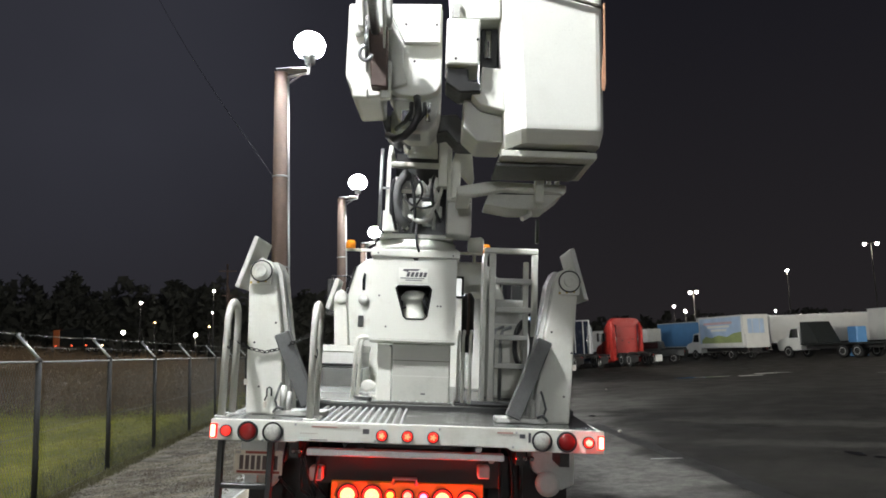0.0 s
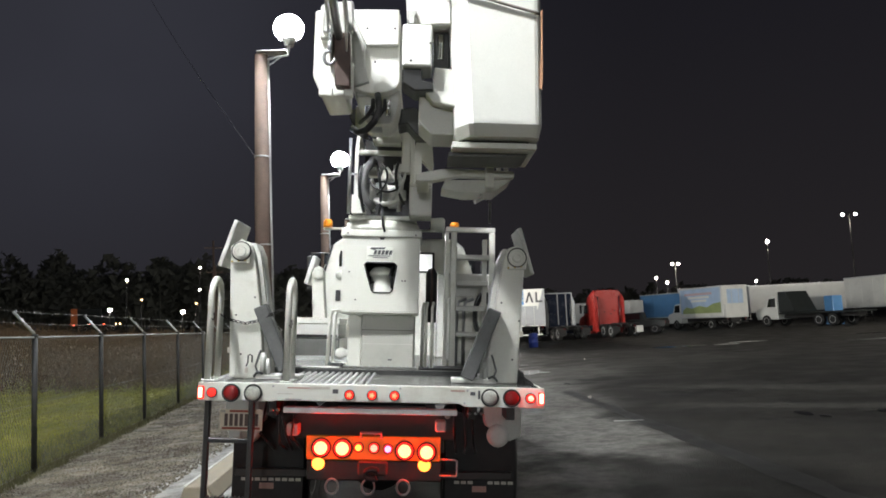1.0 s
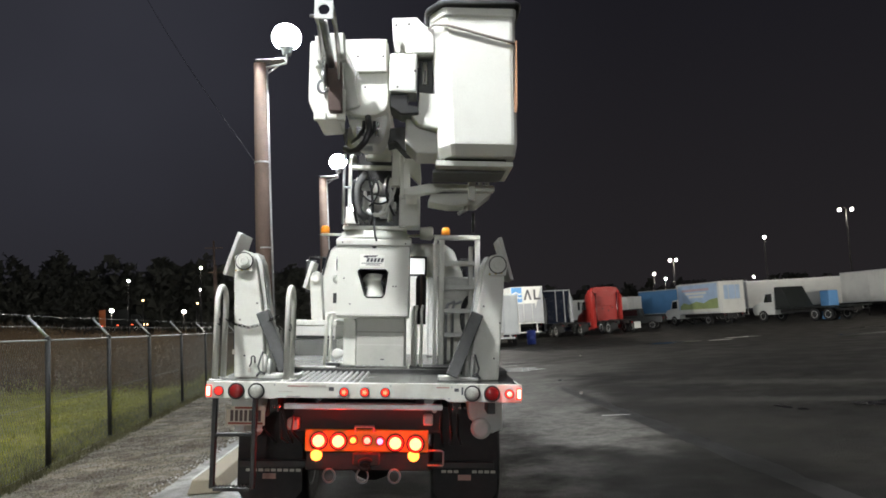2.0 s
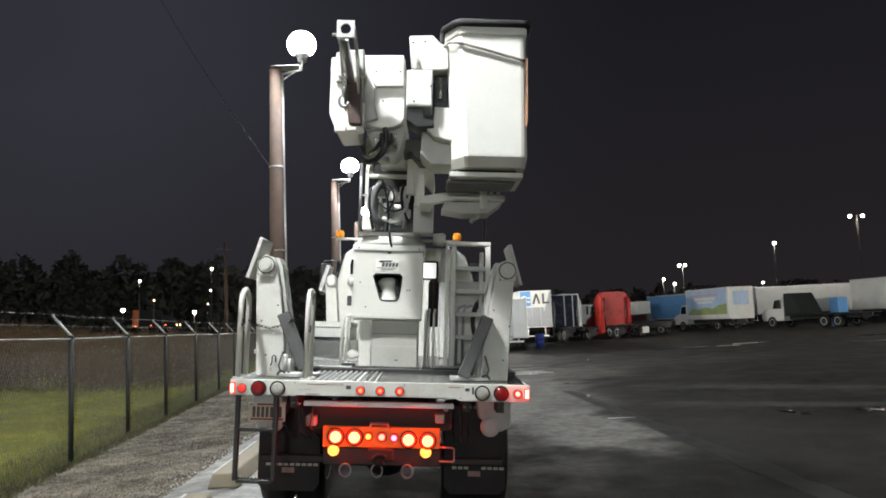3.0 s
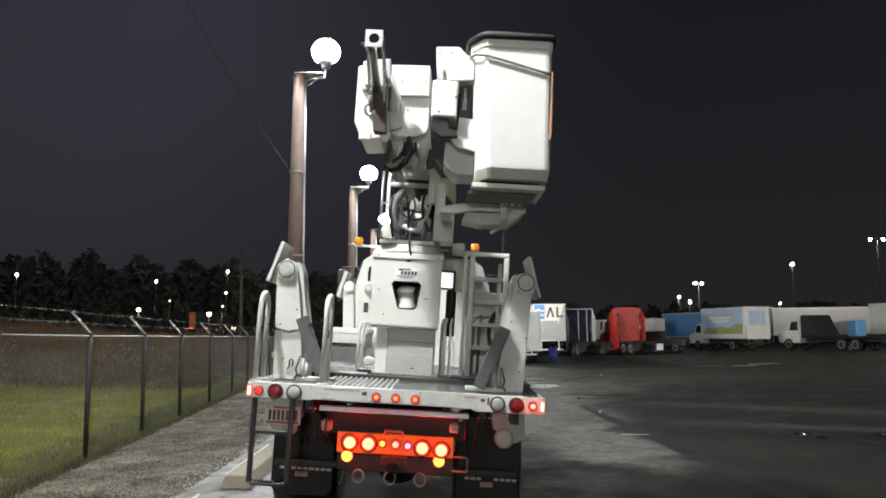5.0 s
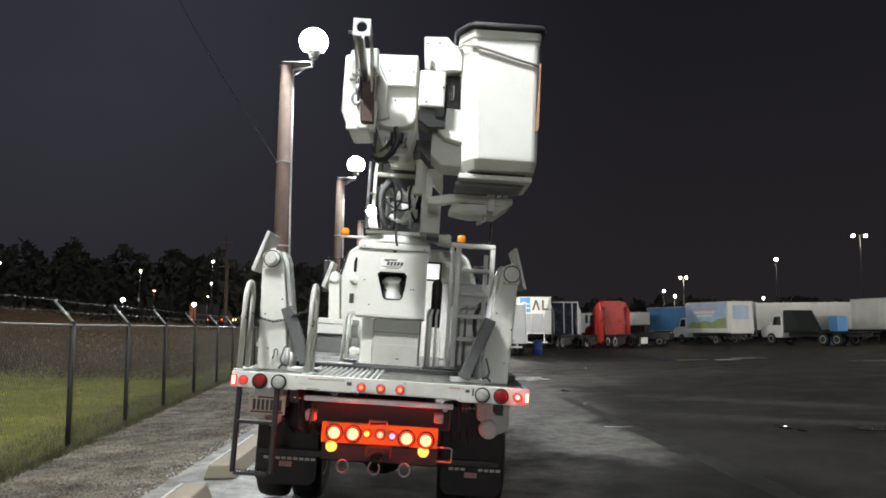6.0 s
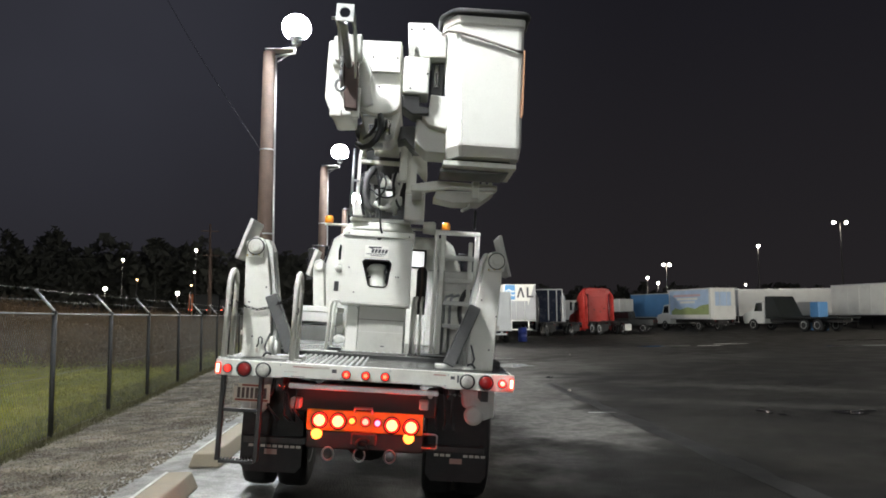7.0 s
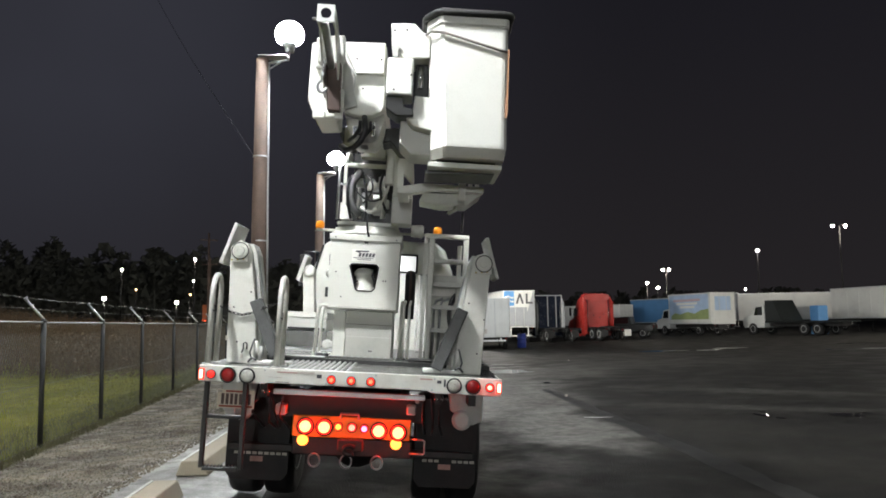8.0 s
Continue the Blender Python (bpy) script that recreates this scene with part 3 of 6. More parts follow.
def fence():
    root = thing("chain_link_fence", "chain link fence with dark posts and barbed wire arms", "fence")
    side = Vector((-FENCE_D.y, FENCE_D.x))          # towards the turf
    post_bm = B()
    cyl(post_bm, (0, 0, -0.05), (0, 0, FENCE_H), 0.036, sides=12)
    lathe(post_bm, [(0.042, FENCE_H), (0.042, FENCE_H + 0.03), (0.02, FENCE_H + 0.05)], (0, 0, 0), sides=12)
    post_me = mesh_of("post", post_bm, POSTM)
    arm_bm = B()
    tip = (side.x * 0.27, side.y * 0.27, 0.33)
    tube(arm_bm, [(0, 0, 0.02), tip], 0.02, 6)
    for q in (0.3, 0.62, 0.95):
        box(arm_bm, tip[0] * q - 0.012, tip[0] * q + 0.012, -0.012, 0.012, tip[2] * q + 0.01, tip[2] * q + 0.04)
    arm_me = mesh_of("arm", arm_bm, GALV)
    at = []
    for i in range(-1, POSTS):
        p = FENCE_A + FENCE_D * POST_AT[i]
        z = ground_z(p.x, p.y)
        at.append((p, z))
        po = new("post", post_me)
        po.parent = root
        po.matrix_basis = pose(p.x, p.y, z)
        ar = new("arm", arm_me)
        ar.parent = po
        ar.matrix_basis = pose(0, 0, FENCE_H + 0.02)
        tagged(ar, "galvanised barbed wire arm")
    top = [(p.x, p.y, z + FENCE_H) for p, z in at]
    bm = B()
    tube(bm, top, 0.013, 8)
    part("top_rail", bm, WIRE, root)
    for h, off in ((0.06, 0.0), (0.9, 0.045)):
        bm = B()
        tube(bm, [(p.x + side.x * off, p.y + side.y * off, z + h) for p, z in at], 0.004, 5)
        part("tension_wire", bm, WIRE, root)
    for q in (0.47, 0.97):
        bm = B()
        pts = []
        for (p, z), (p2, z2) in zip(at, at[1:]):
            for k in range(6):
                c = p.lerp(p2, k / 6)
                sag = -0.014 * math.sin(math.pi * k / 6)
                pts.append((c.x + side.x * 0.27 * q, c.y + side.y * 0.27 * q, z + FENCE_H + 0.04 + 0.33 * q + sag))
        tube(bm, pts, 0.0032, 4)
        for i in range(0, len(pts) - 1):
            a, b = Vector(pts[i]), Vector(pts[i + 1])
            for k in range(4):
                c = a.lerp(b, (k + 0.5) / 4)
                tube(bm, [c + Vector((0.012, 0, 0.013)), c - Vector((0.012, 0, 0.013))], 0.002, 3)
                tube(bm, [c + Vector((-0.012, 0.01, 0.013)), c - Vector((-0.012, 0.01, 0.013))], 0.002, 3)
        part("barbed_wire", bm, WIRE, root)
    # woven wire: crossing slanted strands
    vs, fs = [], []
    a0, a1 = at[0][0], at[-1][0]
    total = (a1 - a0).length

    def point(s, h, off):
        c = a0 + (a1 - a0) * (s / total)
        return Vector((c.x + side.x * off, c.y + side.y * off, ground_z(c.x, c.y) + h))
    run, H0, H1 = 1.02, 0.05, FENCE_H - 0.02
    pitch, w = 0.075, 0.0020
    s = -run
    while s < total:
        for d in (0, 1):
            sa, sb = (s, s + run) if d == 0 else (s + run, s)
            ha, hb = H0, H1
            if sa < 0 or sb < 0 or sa > total or sb > total:
                continue
            p, q = point(sa, ha, 0.03 + 0.004 * d), point(sb, hb, 0.03 + 0.004 * d)
            n = len(vs)
            along = Vector((FENCE_D.x, FENCE_D.y, 0))
            out = Vector((side.x, side.y, 0))
            for c in (p, q):
                vs.extend([c + along * w * 1.6, c - along * w * 1.6 + out * w, c - along * w * 1.6 - out * w])
            fs.extend([(n, n + 1, n + 4, n + 3), (n + 1, n + 2, n + 5, n + 4), (n + 2, n, n + 3, n + 5)])
        s += pitch
    me = bpy.data.meshes.new("woven_wire")
    me.from_pydata([tuple(v) for v in vs], [], fs)
    me.materials.append(WIRE)
    ww = new("woven_wire", me)
    ww.parent = root
    tagged(ww, "diamond chain link mesh", kind="stuff")


fence()


# ---- yard lamp poles ----
def lamp_pole(x, y, top, glow, group="yard lamp poles"):
    z = ground_z(x, y)
    root = thing("lamp_pole", "weathered wooden pole with a bright white yard lamp", "lamp pole", pose(x, y, z), group)
    h = top - z
    bm = B()
    tube(bm, [(0, 0, -0.1), (0.0, 0, h * 0.5), (0.06, 0, h)], [0.19, 0.17, 0.145], 16)
    part("pole", bm, WOOD, root)
    bm = B()
    tube(bm, [(0.20, -0.02, 0.3), (0.20, -0.02, h * 0.5), (0.22, -0.02, h - 0.15)], 0.022, 8)
    part("conduit", bm, GALV, root, "thin grey metal conduit")
    for q in (0.45, 0.7):
        bm = B()
        lathe(bm, [(0.178, h * q), (0.178, h * q + 0.03)], (0.03, 0, 0), sides=16)
        part("band", bm, GALV, root, "grey metal band")
    bm = B()
    tube(bm, [(0.14, 0, h - 0.12), (0.42, 0, h - 0.06), (0.66, 0, h - 0.02), (0.69, 0, h + 0.2)], 0.03, 8)
    tube(bm, [(0.14, 0, h - 0.3), (0.5, 0, h - 0.06)], 0.016, 6)
    part("bracket", bm, GALV, root, "galvanised lamp bracket")
    head = Vector((0.69, 0, h + 0.60))
    # plate added to block the globe's light from the pole
    bm = B()
    box(bm, -0.02, 0.64, -0.17, 0.17, h + 0.03, h + 0.05, 0.006)
    part("light_shield", bm, GALV, root, "added thin plate keeping the globe's light off the pole")
    bm = B()
    lathe(bm, [(0.10, -0.42), (0.12, -0.30), (0.20, -0.24), (0.21, -0.22)], head)
    housing = part("lamp_housing", bm, GALV, root)
    bm = B()
    bmesh.ops.create_uvsphere(bm, u_segments=24, v_segments=14, radius=0.33)
    for v in bm.verts:
        v.co = Vector((v.co.x, v.co.y, v.co.z * 0.92)) + head
    for f in bm.faces:
        f.smooth = True
    part("globe", bm, glow, housing, "glowing white lamp globe")
    return root


# the first pole is an unseen fill lamp, added far behind the camera
for x, y, top, glow in ((-3.1, -60.0, 7.95, FILLGLOW), (-3.42, -10.2, 7.95, REARGLOW), (-3.58, 2.2, 7.95, LAMPGLOW), (-3.70, 15.9, 7.87, OLDGLOW), (-3.90, 28.3, 7.58, OLDGLOW), (-4.24, 40.7, 7.62, OLDGLOW), (-4.6, 53.1, 7.6, OLDGLOW)):
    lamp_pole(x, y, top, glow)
bm = B()
tube(bm, [Vector((-3.60, 15.9, 5.20)).lerp(Vector((-13.6, 34, 19.9)), k / 10) - Vector((0, 0, 0.35 * math.sin(math.pi * k / 10))) for k in range(11)], 0.010, 5)
solid("overhead_wire", bm, HOSE, "thin dark overhead wire fixed to the lamp pole", "wire")


# ---- the bucket truck (its own space: x right, y forward from the tail, z up) ----
TRUCK = thing("bucket_truck", "white aerial bucket truck with folded outriggers, parked on sloping ground", "truck", pose(-0.726, 4.69, 0.0, 0, 3.9, 0))
DZ = 1.235      # height of the tail tread
FZ = 1.29       # height of the main floor


def tp(name, bm, material, label="", parent=None):
    return part(name, bm, material, parent or TRUCK, label)


def truck_deck():
    bm = B()
    prism(bm, [(0.045, 1.13), (1.08, 1.13), (1.08, 1.250), (0.045, DZ - 0.012)], -1.228, 1.228, axis="x")
    deck = tp("tail_deck", bm, DECKM, "wet ribbed dark metal tail deck")
    rib_bm = B()
    prism(rib_bm, [(-0.011, 0), (0.011, 0), (0.007, 0.012), (-0.007, 0.012)], 0.05, 1.07)
    rib = mesh_of("rib", rib_bm, RIBM)
    for i in range(24):
        if 2 < i < 11:
            continue        # plain plate round the outrigger's foot
        o = new("rib", rib)
        o.parent = deck
        o.matrix_basis = pose(-1.2 + i * 0.05, 0, DZ - 0.0132, 1.49)
    # panel added to paint the glare left of the pedestal
    bm = B()
    box(bm, -1.18, -0.36, 1.13, 3.2, FZ + 0.001, FZ + 0.012, 0.004)
    tp("glare_panel", bm, GLAREWHITE, "white floor panel that paints the glare beside the pedestal")
    bm = B()
    box(bm, -1.228, 1.228, 1.09, 4.35, 1.16, FZ, 0.008)
    floor_ = tp("floor_plate", bm, DECKM, "wet smooth metal floor plate")
    for i in range(30):
        bm = B()
        box(bm, -1.15 + i * 0.0255, -1.142 + i * 0.0255, 2.3, 3.18, FZ + 0.012, FZ + 0.018)
        part("grip_strip", bm, ALU, floor_)
    # the black colour carries the shade below the floor edge
    bm = B()
    box(bm, -1.228, 1.228, 1.082, 1.089, 1.24, FZ - 0.008)
    part("riser", bm, BLACK, floor_, "step riser coloured black for the shade below the floor edge")
    # tail channel with stepped lower edge
    bm = B()
    prism(bm, [(-1.23, 1.11), (-0.70, 1.11), (-0.68, 1.118), (0.62, 1.118), (0.66, 1.098), (1.23, 1.098), (1.23, DZ + 0.004), (-1.23, DZ + 0.004)], 0.0, 0.05, 0.006, 2)
    ch = tp("tail_channel", bm, WHITE, "white painted tail channel with lamps")
    for sx in (-1, 1):
        bm = B()
        box(bm, sx * 1.222 - 0.006, sx * 1.222 + 0.006, 0.05, 4.3, 1.11, DZ, 0.003)
        part("side_channel", bm, WHITE, ch)
    # warning labels
    for x0, x1, z0, z1, m_ in ((-0.60, -0.44, 1.205, 1.215, REDPRINT), (-0.44, -0.30, 1.203, 1.222, PALEPRINT), (-0.67, -0.56, 1.165, 1.17, PALEPRINT), (-0.28, -0.24, 1.175, 1.205, PRINT),
                               (0.56, 0.66, 1.205, 1.215, REDPRINT), (0.70, 0.735, 1.18, 1.205, PRINT), (0.755, 0.77, 1.155, 1.215, PRINT), (-0.61, -0.50, 1.128, 1.132, PRINT)):
        bm = B()
        box(bm, x0, x1, -0.003, 0.001, z0, z1)
        part("warning_sticker", bm, m_, ch)
    for x, z in ((-0.90, 1.115), (-0.70, 1.22), (0.66, 1.125), (0.68, 1.215), (0.2, 1.22), (-0.2, 1.135)):
        bm = B()
        lathe(bm, [(0.008, 0.001), (0.008, -0.005), (0.004, -0.006)], (x, 0, z), "y", 8)
        part("bolt", bm, GALV, ch)
    return ch


def round_lamp(parent, x, y, z, r, kind):
    bm = B()
    lathe(bm, [(r * 1.0, 0.002), (r * 1.20, 0.001), (r * 1.22, -0.012), (r * 1.05, -0.016), (r * 0.98, -0.010)], (x, y, z), "y", 24)
    grom = part("grommet", bm, RUBBER, parent, "black rubber lamp ring")
    lens_m = {"red": REDLENS, "lit": REDGLOW, "clear": CLEAR, "amber": AMBERP}[kind]
    bm = B()
    lathe(bm, [(r, -0.006), (r * 0.98, -0.013), (r * 0.75, -0.019), (r * 0.35, -0.022), (0.001, -0.023)], (x, y, z), "y", 24)
    part("lens", bm, lens_m, grom, {"red": "unlit red lens", "lit": "glowing red lens", "clear": "clear reversing lens", "amber": "amber lens"}[kind])
    return grom


def diodes(parent, x, y, z, r, material, star=0):
    bm = B()
    if star:
        for k in range(star):
            a = 2 * math.pi * k / star
            lathe(bm, [(r * 0.27, 0), (r * 0.22, -0.006)], (x + r * 0.62 * math.cos(a), y, z + r * 0.62 * math.sin(a)), "y", 10)
        lathe(bm, [(r * 0.42, 0), (r * 0.35, -0.006)], (x, y, z), "y", 12)
    else:
        lathe(bm, [(r, 0), (r, -0.014), (r * 0.8, -0.028), (r * 0.4, -0.034)], (x, y, z), "y", 18)
    part("lit_core", bm, material, parent, "lit diodes")


def truck_tail_lamps(ch):
    for sx in (-1, 1):
        bm = B()
        box(bm, sx * 1.205 - 0.021, sx * 1.205 + 0.021, -0.022, 0.0, 1.123, 1.212, 0.006, 2)
        mk = part("marker_lamp", bm, REDGLOW, ch, "lit red rectangular marker lamp")
        bm = B()
        box(bm, sx * 1.206 - 0.014, sx * 1.206 + 0.014, -0.027, -0.022, 1.132, 1.204, 0.004)
        part("lit_face", bm, MARKER, mk, "bright pinkish lamp face")
        g = round_lamp(ch, sx * 1.13, 0, 1.168, 0.031, "lit")
        if sx > 0:
            diodes(g, sx * 1.13, -0.024, 1.168, 0.02, PINKCORE)
        round_lamp(ch, sx * 0.995, 0, 1.168, 0.053, "red")
        round_lamp(ch, sx * 0.84, 0, 1.168, 0.053, "clear")
    for x in (-0.16, 0.0, 0.16):
        g = round_lamp(ch, x, 0, 1.168, 0.031, "lit")
        diodes(g, x, -0.024, 1.168, 0.022, REDCORE, 5)


def truck_underside():
    # light bar below the channel
    bm = B()
    box(bm, -0.63, 0.61, 0.03, 0.11, 1.03, 1.072, 0.008, 2)
    bar = tp("light_bar", bm, ALU, "ribbed aluminium bar under the channel")
    for i in range(30):
        bm = B()
        box(bm, -0.61 + i * 0.041, -0.598 + i * 0.041, 0.022, 0.031, 1.034, 1.068)
        part("lug", bm, ALU, bar)
    # chassis rails, cross members
    for x in (-0.43, 0.43):
        bm = B()
        prism(bm, [(x - 0.04, 0.72), (x + 0.04, 0.72), (x + 0.04, 0.74), (x - 0.01, 0.74), (x - 0.01, 0.98), (x + 0.04, 0.98), (x + 0.04, 1.0), (x - 0.04, 1.0)], 0.52, 6.9)
        tp("chassis_rail", bm, BLACK)
    for y in (0.5, 1.5, 2.6, 3.8):
        bm = B()
        box(bm, -0.40, 0.40, y, y + 0.1, 0.78, 0.95, 0.01)
        tp("cross_member", bm, STEEL)
    for x in (-1.0, -0.72, 0.72, 1.0):
        bm = B()
        box(bm, x - 0.03, x + 0.03, 0.1, 4.2, 1.0, 1.12)
        tp("floor_beam", bm, STEEL)
    bm = B()
    box(bm, -0.62, 0.62, 0.40, 0.46, 0.80, 1.0, 0.01)
    tp("rear_panel", bm, DARKRUST, "rusty dark rear panel")
    for i, x in enumerate((0.60, 0.66, 0.75, -0.80, -0.70, -0.66, -0.58)):
        bm = B()
        tube(bm, [(x, 0.3, 1.1), (x + 0.015 * math.sin(i * 2.1), 0.22, 1.0), (x + 0.03 * math.sin(i * 1.7), 0.24, 0.82 + 0.04 * math.cos(i * 2.3)), (x + 0.03, 0.5, 0.70)], 0.009, 6)
        tp("air_hose", bm, HOSE)
    for x in (0.70, 0.745, 0.79, -0.72, -0.68):
        bm = B()
        lathe(bm, [(0.016, 0.0), (0.016, -0.03), (0.010, -0.045)], (x, 0.12, 1.045), "y", 10)
        tp("coupling", bm, CHROME, "chrome air coupling")
    for x, z, s in ((-0.60, 0.88, 0.045), (0.50, 0.92, 0.04), (0.55, 1.0, 0.02)):
        bm = B()
        box(bm, x - s, x + s, 0.28, 0.4, z - s, z + s, 0.01)
        tp("socket_box", bm, GREY)
    # yellow plate with warning lamps
    bm = B()
    box(bm, -0.505, 0.505, 0.34, 0.36, 0.655, 0.835, 0.008)
    yp = tp("yellow_plate", bm, AMBERP, "yellow painted hitch plate with lit warning lamps")
    for x, z, r, k, core, star in ((-0.39, 0.745, 0.062, "lit", HOTCORE, 0), (-0.23, 0.743, 0.062, "lit", HOTCORE, 0), (-0.11, 0.752, 0.032, "lit", YELCORE, 0),
                                   (0.005, 0.75, 0.036, "lit", PINKCORE, 0), (0.11, 0.745, 0.032, "lit", VIOLETCORE, 0), (0.235, 0.732, 0.062, "lit", HOTCORE, 0), (0.40, 0.725, 0.062, "lit", HOTCORE, 0)):
        g = round_lamp(yp, x, 0.34, z, r, k)
        diodes(g, x, 0.34 - 0.022, z, r * (0.76 if r > 0.05 else 0.72), core, star)
    # hitch beam under it
    bm = B()
    box(bm, -0.50, 0.52, 0.36, 0.50, 0.50, 0.655, 0.012)
    hb = tp("hitch_beam", bm, STEEL, "dark steel hitch beam")
    for x in (-0.41, 0.385):
        bm = B()
        lathe(bm, [(0.047, 0.0), (0.045, -0.02), (0.02, -0.03)], (x, 0.36, 0.625), "y", 18)
        part("round_amber_lamp", bm, YELCORE, hb, "lit round amber lamp")
    bm = B()
    box(bm, -0.11, 0.11, 0.30, 0.36, 0.55, 0.655, 0.012)
    part("pintle_mount", bm, RUST, hb)
    bm = B()
    tube(bm, [(0.05 * math.cos(a), 0.26, 0.57 + 0.035 * math.sin(a)) for a in [0.5 + k * 0.5 for k in range(11)]], 0.022, 8)
    part("pintle_hook", bm, STEEL, hb)
    for x in (-0.30, -0.03, 0.23):
        bm = B()
        tube(bm, [(x + 0.048 * math.cos(a), 0.33, 0.465 + 0.055 * math.sin(a)) for a in [k * 2 * math.pi / 16 for k in range(16)]], 0.008, 6, closed=True)
        part("tow_ring", bm, GALV, hb, "steel chain ring")
    bm = B()
    tube(bm, [(-0.09, 0.3, 0.83), (-0.09, 0.26, 0.87), (0.06, 0.26, 0.87), (0.06, 0.3, 0.83)], 0.012, 6)
    part("grab_handle", bm, GALV, hb)
    bm = B()
    tube(bm, [(0.5, 0.36, 0.55), (0.62, 0.34, 0.55), (0.63, 0.34, 0.56), (0.63, 0.34, 0.66), (0.61, 0.34, 0.67), (0.5, 0.36, 0.67)], 0.009, 6)
    part("side_loop", bm, GALV, hb)
    bm = B()
    box(bm, -1.06, 1.06, 0.47, 0.53, 0.50, 0.56, 0.008)
    tp("flap_bar", bm, STEEL)
    # mud flaps with printed line
    for sx in (-1, 1):
        cx = sx * 0.82
        bm = B()
        prism(bm, [(cx - 0.27, 1.0), (cx - 0.27, 0.30), (cx - 0.22, 0.24), (cx + 0.22, 0.24), (cx + 0.27, 0.30), (cx + 0.27, 1.0)], 0.545, 0.557)
        fl = tp("mud_flap", bm, RUBBER, "black rubber mud flap with pale print")
        for k in range(9):
            if (sx > 0 and k in (3, 4)):
                continue
            bm = B()
            x = cx - 0.20 + k * 0.052
            box(bm, x, x + 0.04, 0.541, 0.544, 0.455, 0.478)
            part("print_bar", bm, PALEPRINT, fl)
        bm = B()
        box(bm, cx - 0.06, cx + 0.05, 0.541, 0.544, 0.395, 0.44)
        part("print_patch", bm, REDPRINT, fl)
    # rear duals, axle
    for sx in (-1, 1):
        for x in (0.68, 1.0):
            wheel(sx * x, 1.20, 0.50, TRUCK)
    for sx in (-1, 1):
        wheel(sx * 1.0, 5.75, 0.50, TRUCK)
    bm = B()
    cyl(bm, (-1.0, 1.20, 0.5), (1.0, 1.20, 0.5), 0.08)
    lathe(bm, [(0.05, -0.25), (0.22, -0.12), (0.24, 0.0), (0.22, 0.12), (0.05, 0.25)], (0, 1.20, 0.5), "y", 18)
    tp("rear_axle", bm, STEEL)
    # licence plate, on its bracket
    bm = B()
    box(bm, -1.09, -0.785, 0.085, 0.088, 0.893, 1.043, 0.0012)
    pl = tp("licence_plate", bm, PLATE, "pale licence plate with dark printed bars")
    for x0, x1, z0, z1, m_ in ((-1.02, -0.86, 1.022, 1.038, PLATERED), (-1.07, -0.80, 0.902, 0.918, PLATERED), (-1.085, -1.05, 1.02, 1.038, PALEPRINT)):
        bm = B()
        box(bm, x0, x1, 0.081, 0.084, z0, z1)
        part("plate_strip", bm, m_, pl)
    for k in range(7):
        bm = B()
        box(bm, -1.055 + k * 0.036, -1.031 + k * 0.036, 0.081, 0.084, 0.925, 1.012)
        part("plate_bar", bm, PLATEBAR, pl)
    bm = B()
    box(bm, -1.02, -0.94, 0.09, 0.10, 0.82, 0.90, 0.004)
    box(bm, -1.05, -0.82, 0.09, 0.10, 0.90, 1.11)
    tp("plate_bracket", bm, GREY)
    # lower ends of the outrigger housings
    for sx in (-1, 1):
        bm = B()
        prism(bm, [(sx * 0.82, 1.09), (sx * 1.12, 1.09), (sx * 1.12, 0.84), (sx * 1.03, 0.80), (sx * 0.84, 0.92)], 0.42, 0.66, 0.012, 2)
        hs = tp("outrigger_housing", bm, GREY, "grey-white outrigger housing end")
        bm = B()
        lathe(bm, [(0.085, 0.0), (0.085, -0.03), (0.05, -0.035)], (sx * 0.94, 0.42, 0.845), "y", 20)
        part("pivot", bm, GREY, hs)


def wheel(x, y, r, parent):
    bm = B()
    lathe(bm, [(r * 0.55, -0.12), (r * 0.86, -0.14), (r * 0.97, -0.12), (r, -0.07), (r, 0.07), (r * 0.97, 0.12), (r * 0.86, 0.14), (r * 0.55, 0.12)], (x, y, r), "x", 36)
    ty = part("tyre", bm, RUBBER, parent)
    bm = B()
    lathe(bm, [(r * 0.15, -0.08), (r * 0.4, -0.10), (r * 0.56, -0.125), (r * 0.56, 0.125), (r * 0.4, 0.10), (r * 0.15, 0.08)], (x, y, r), "x", 24)
    part("rim", bm, GALV, ty)
    return ty


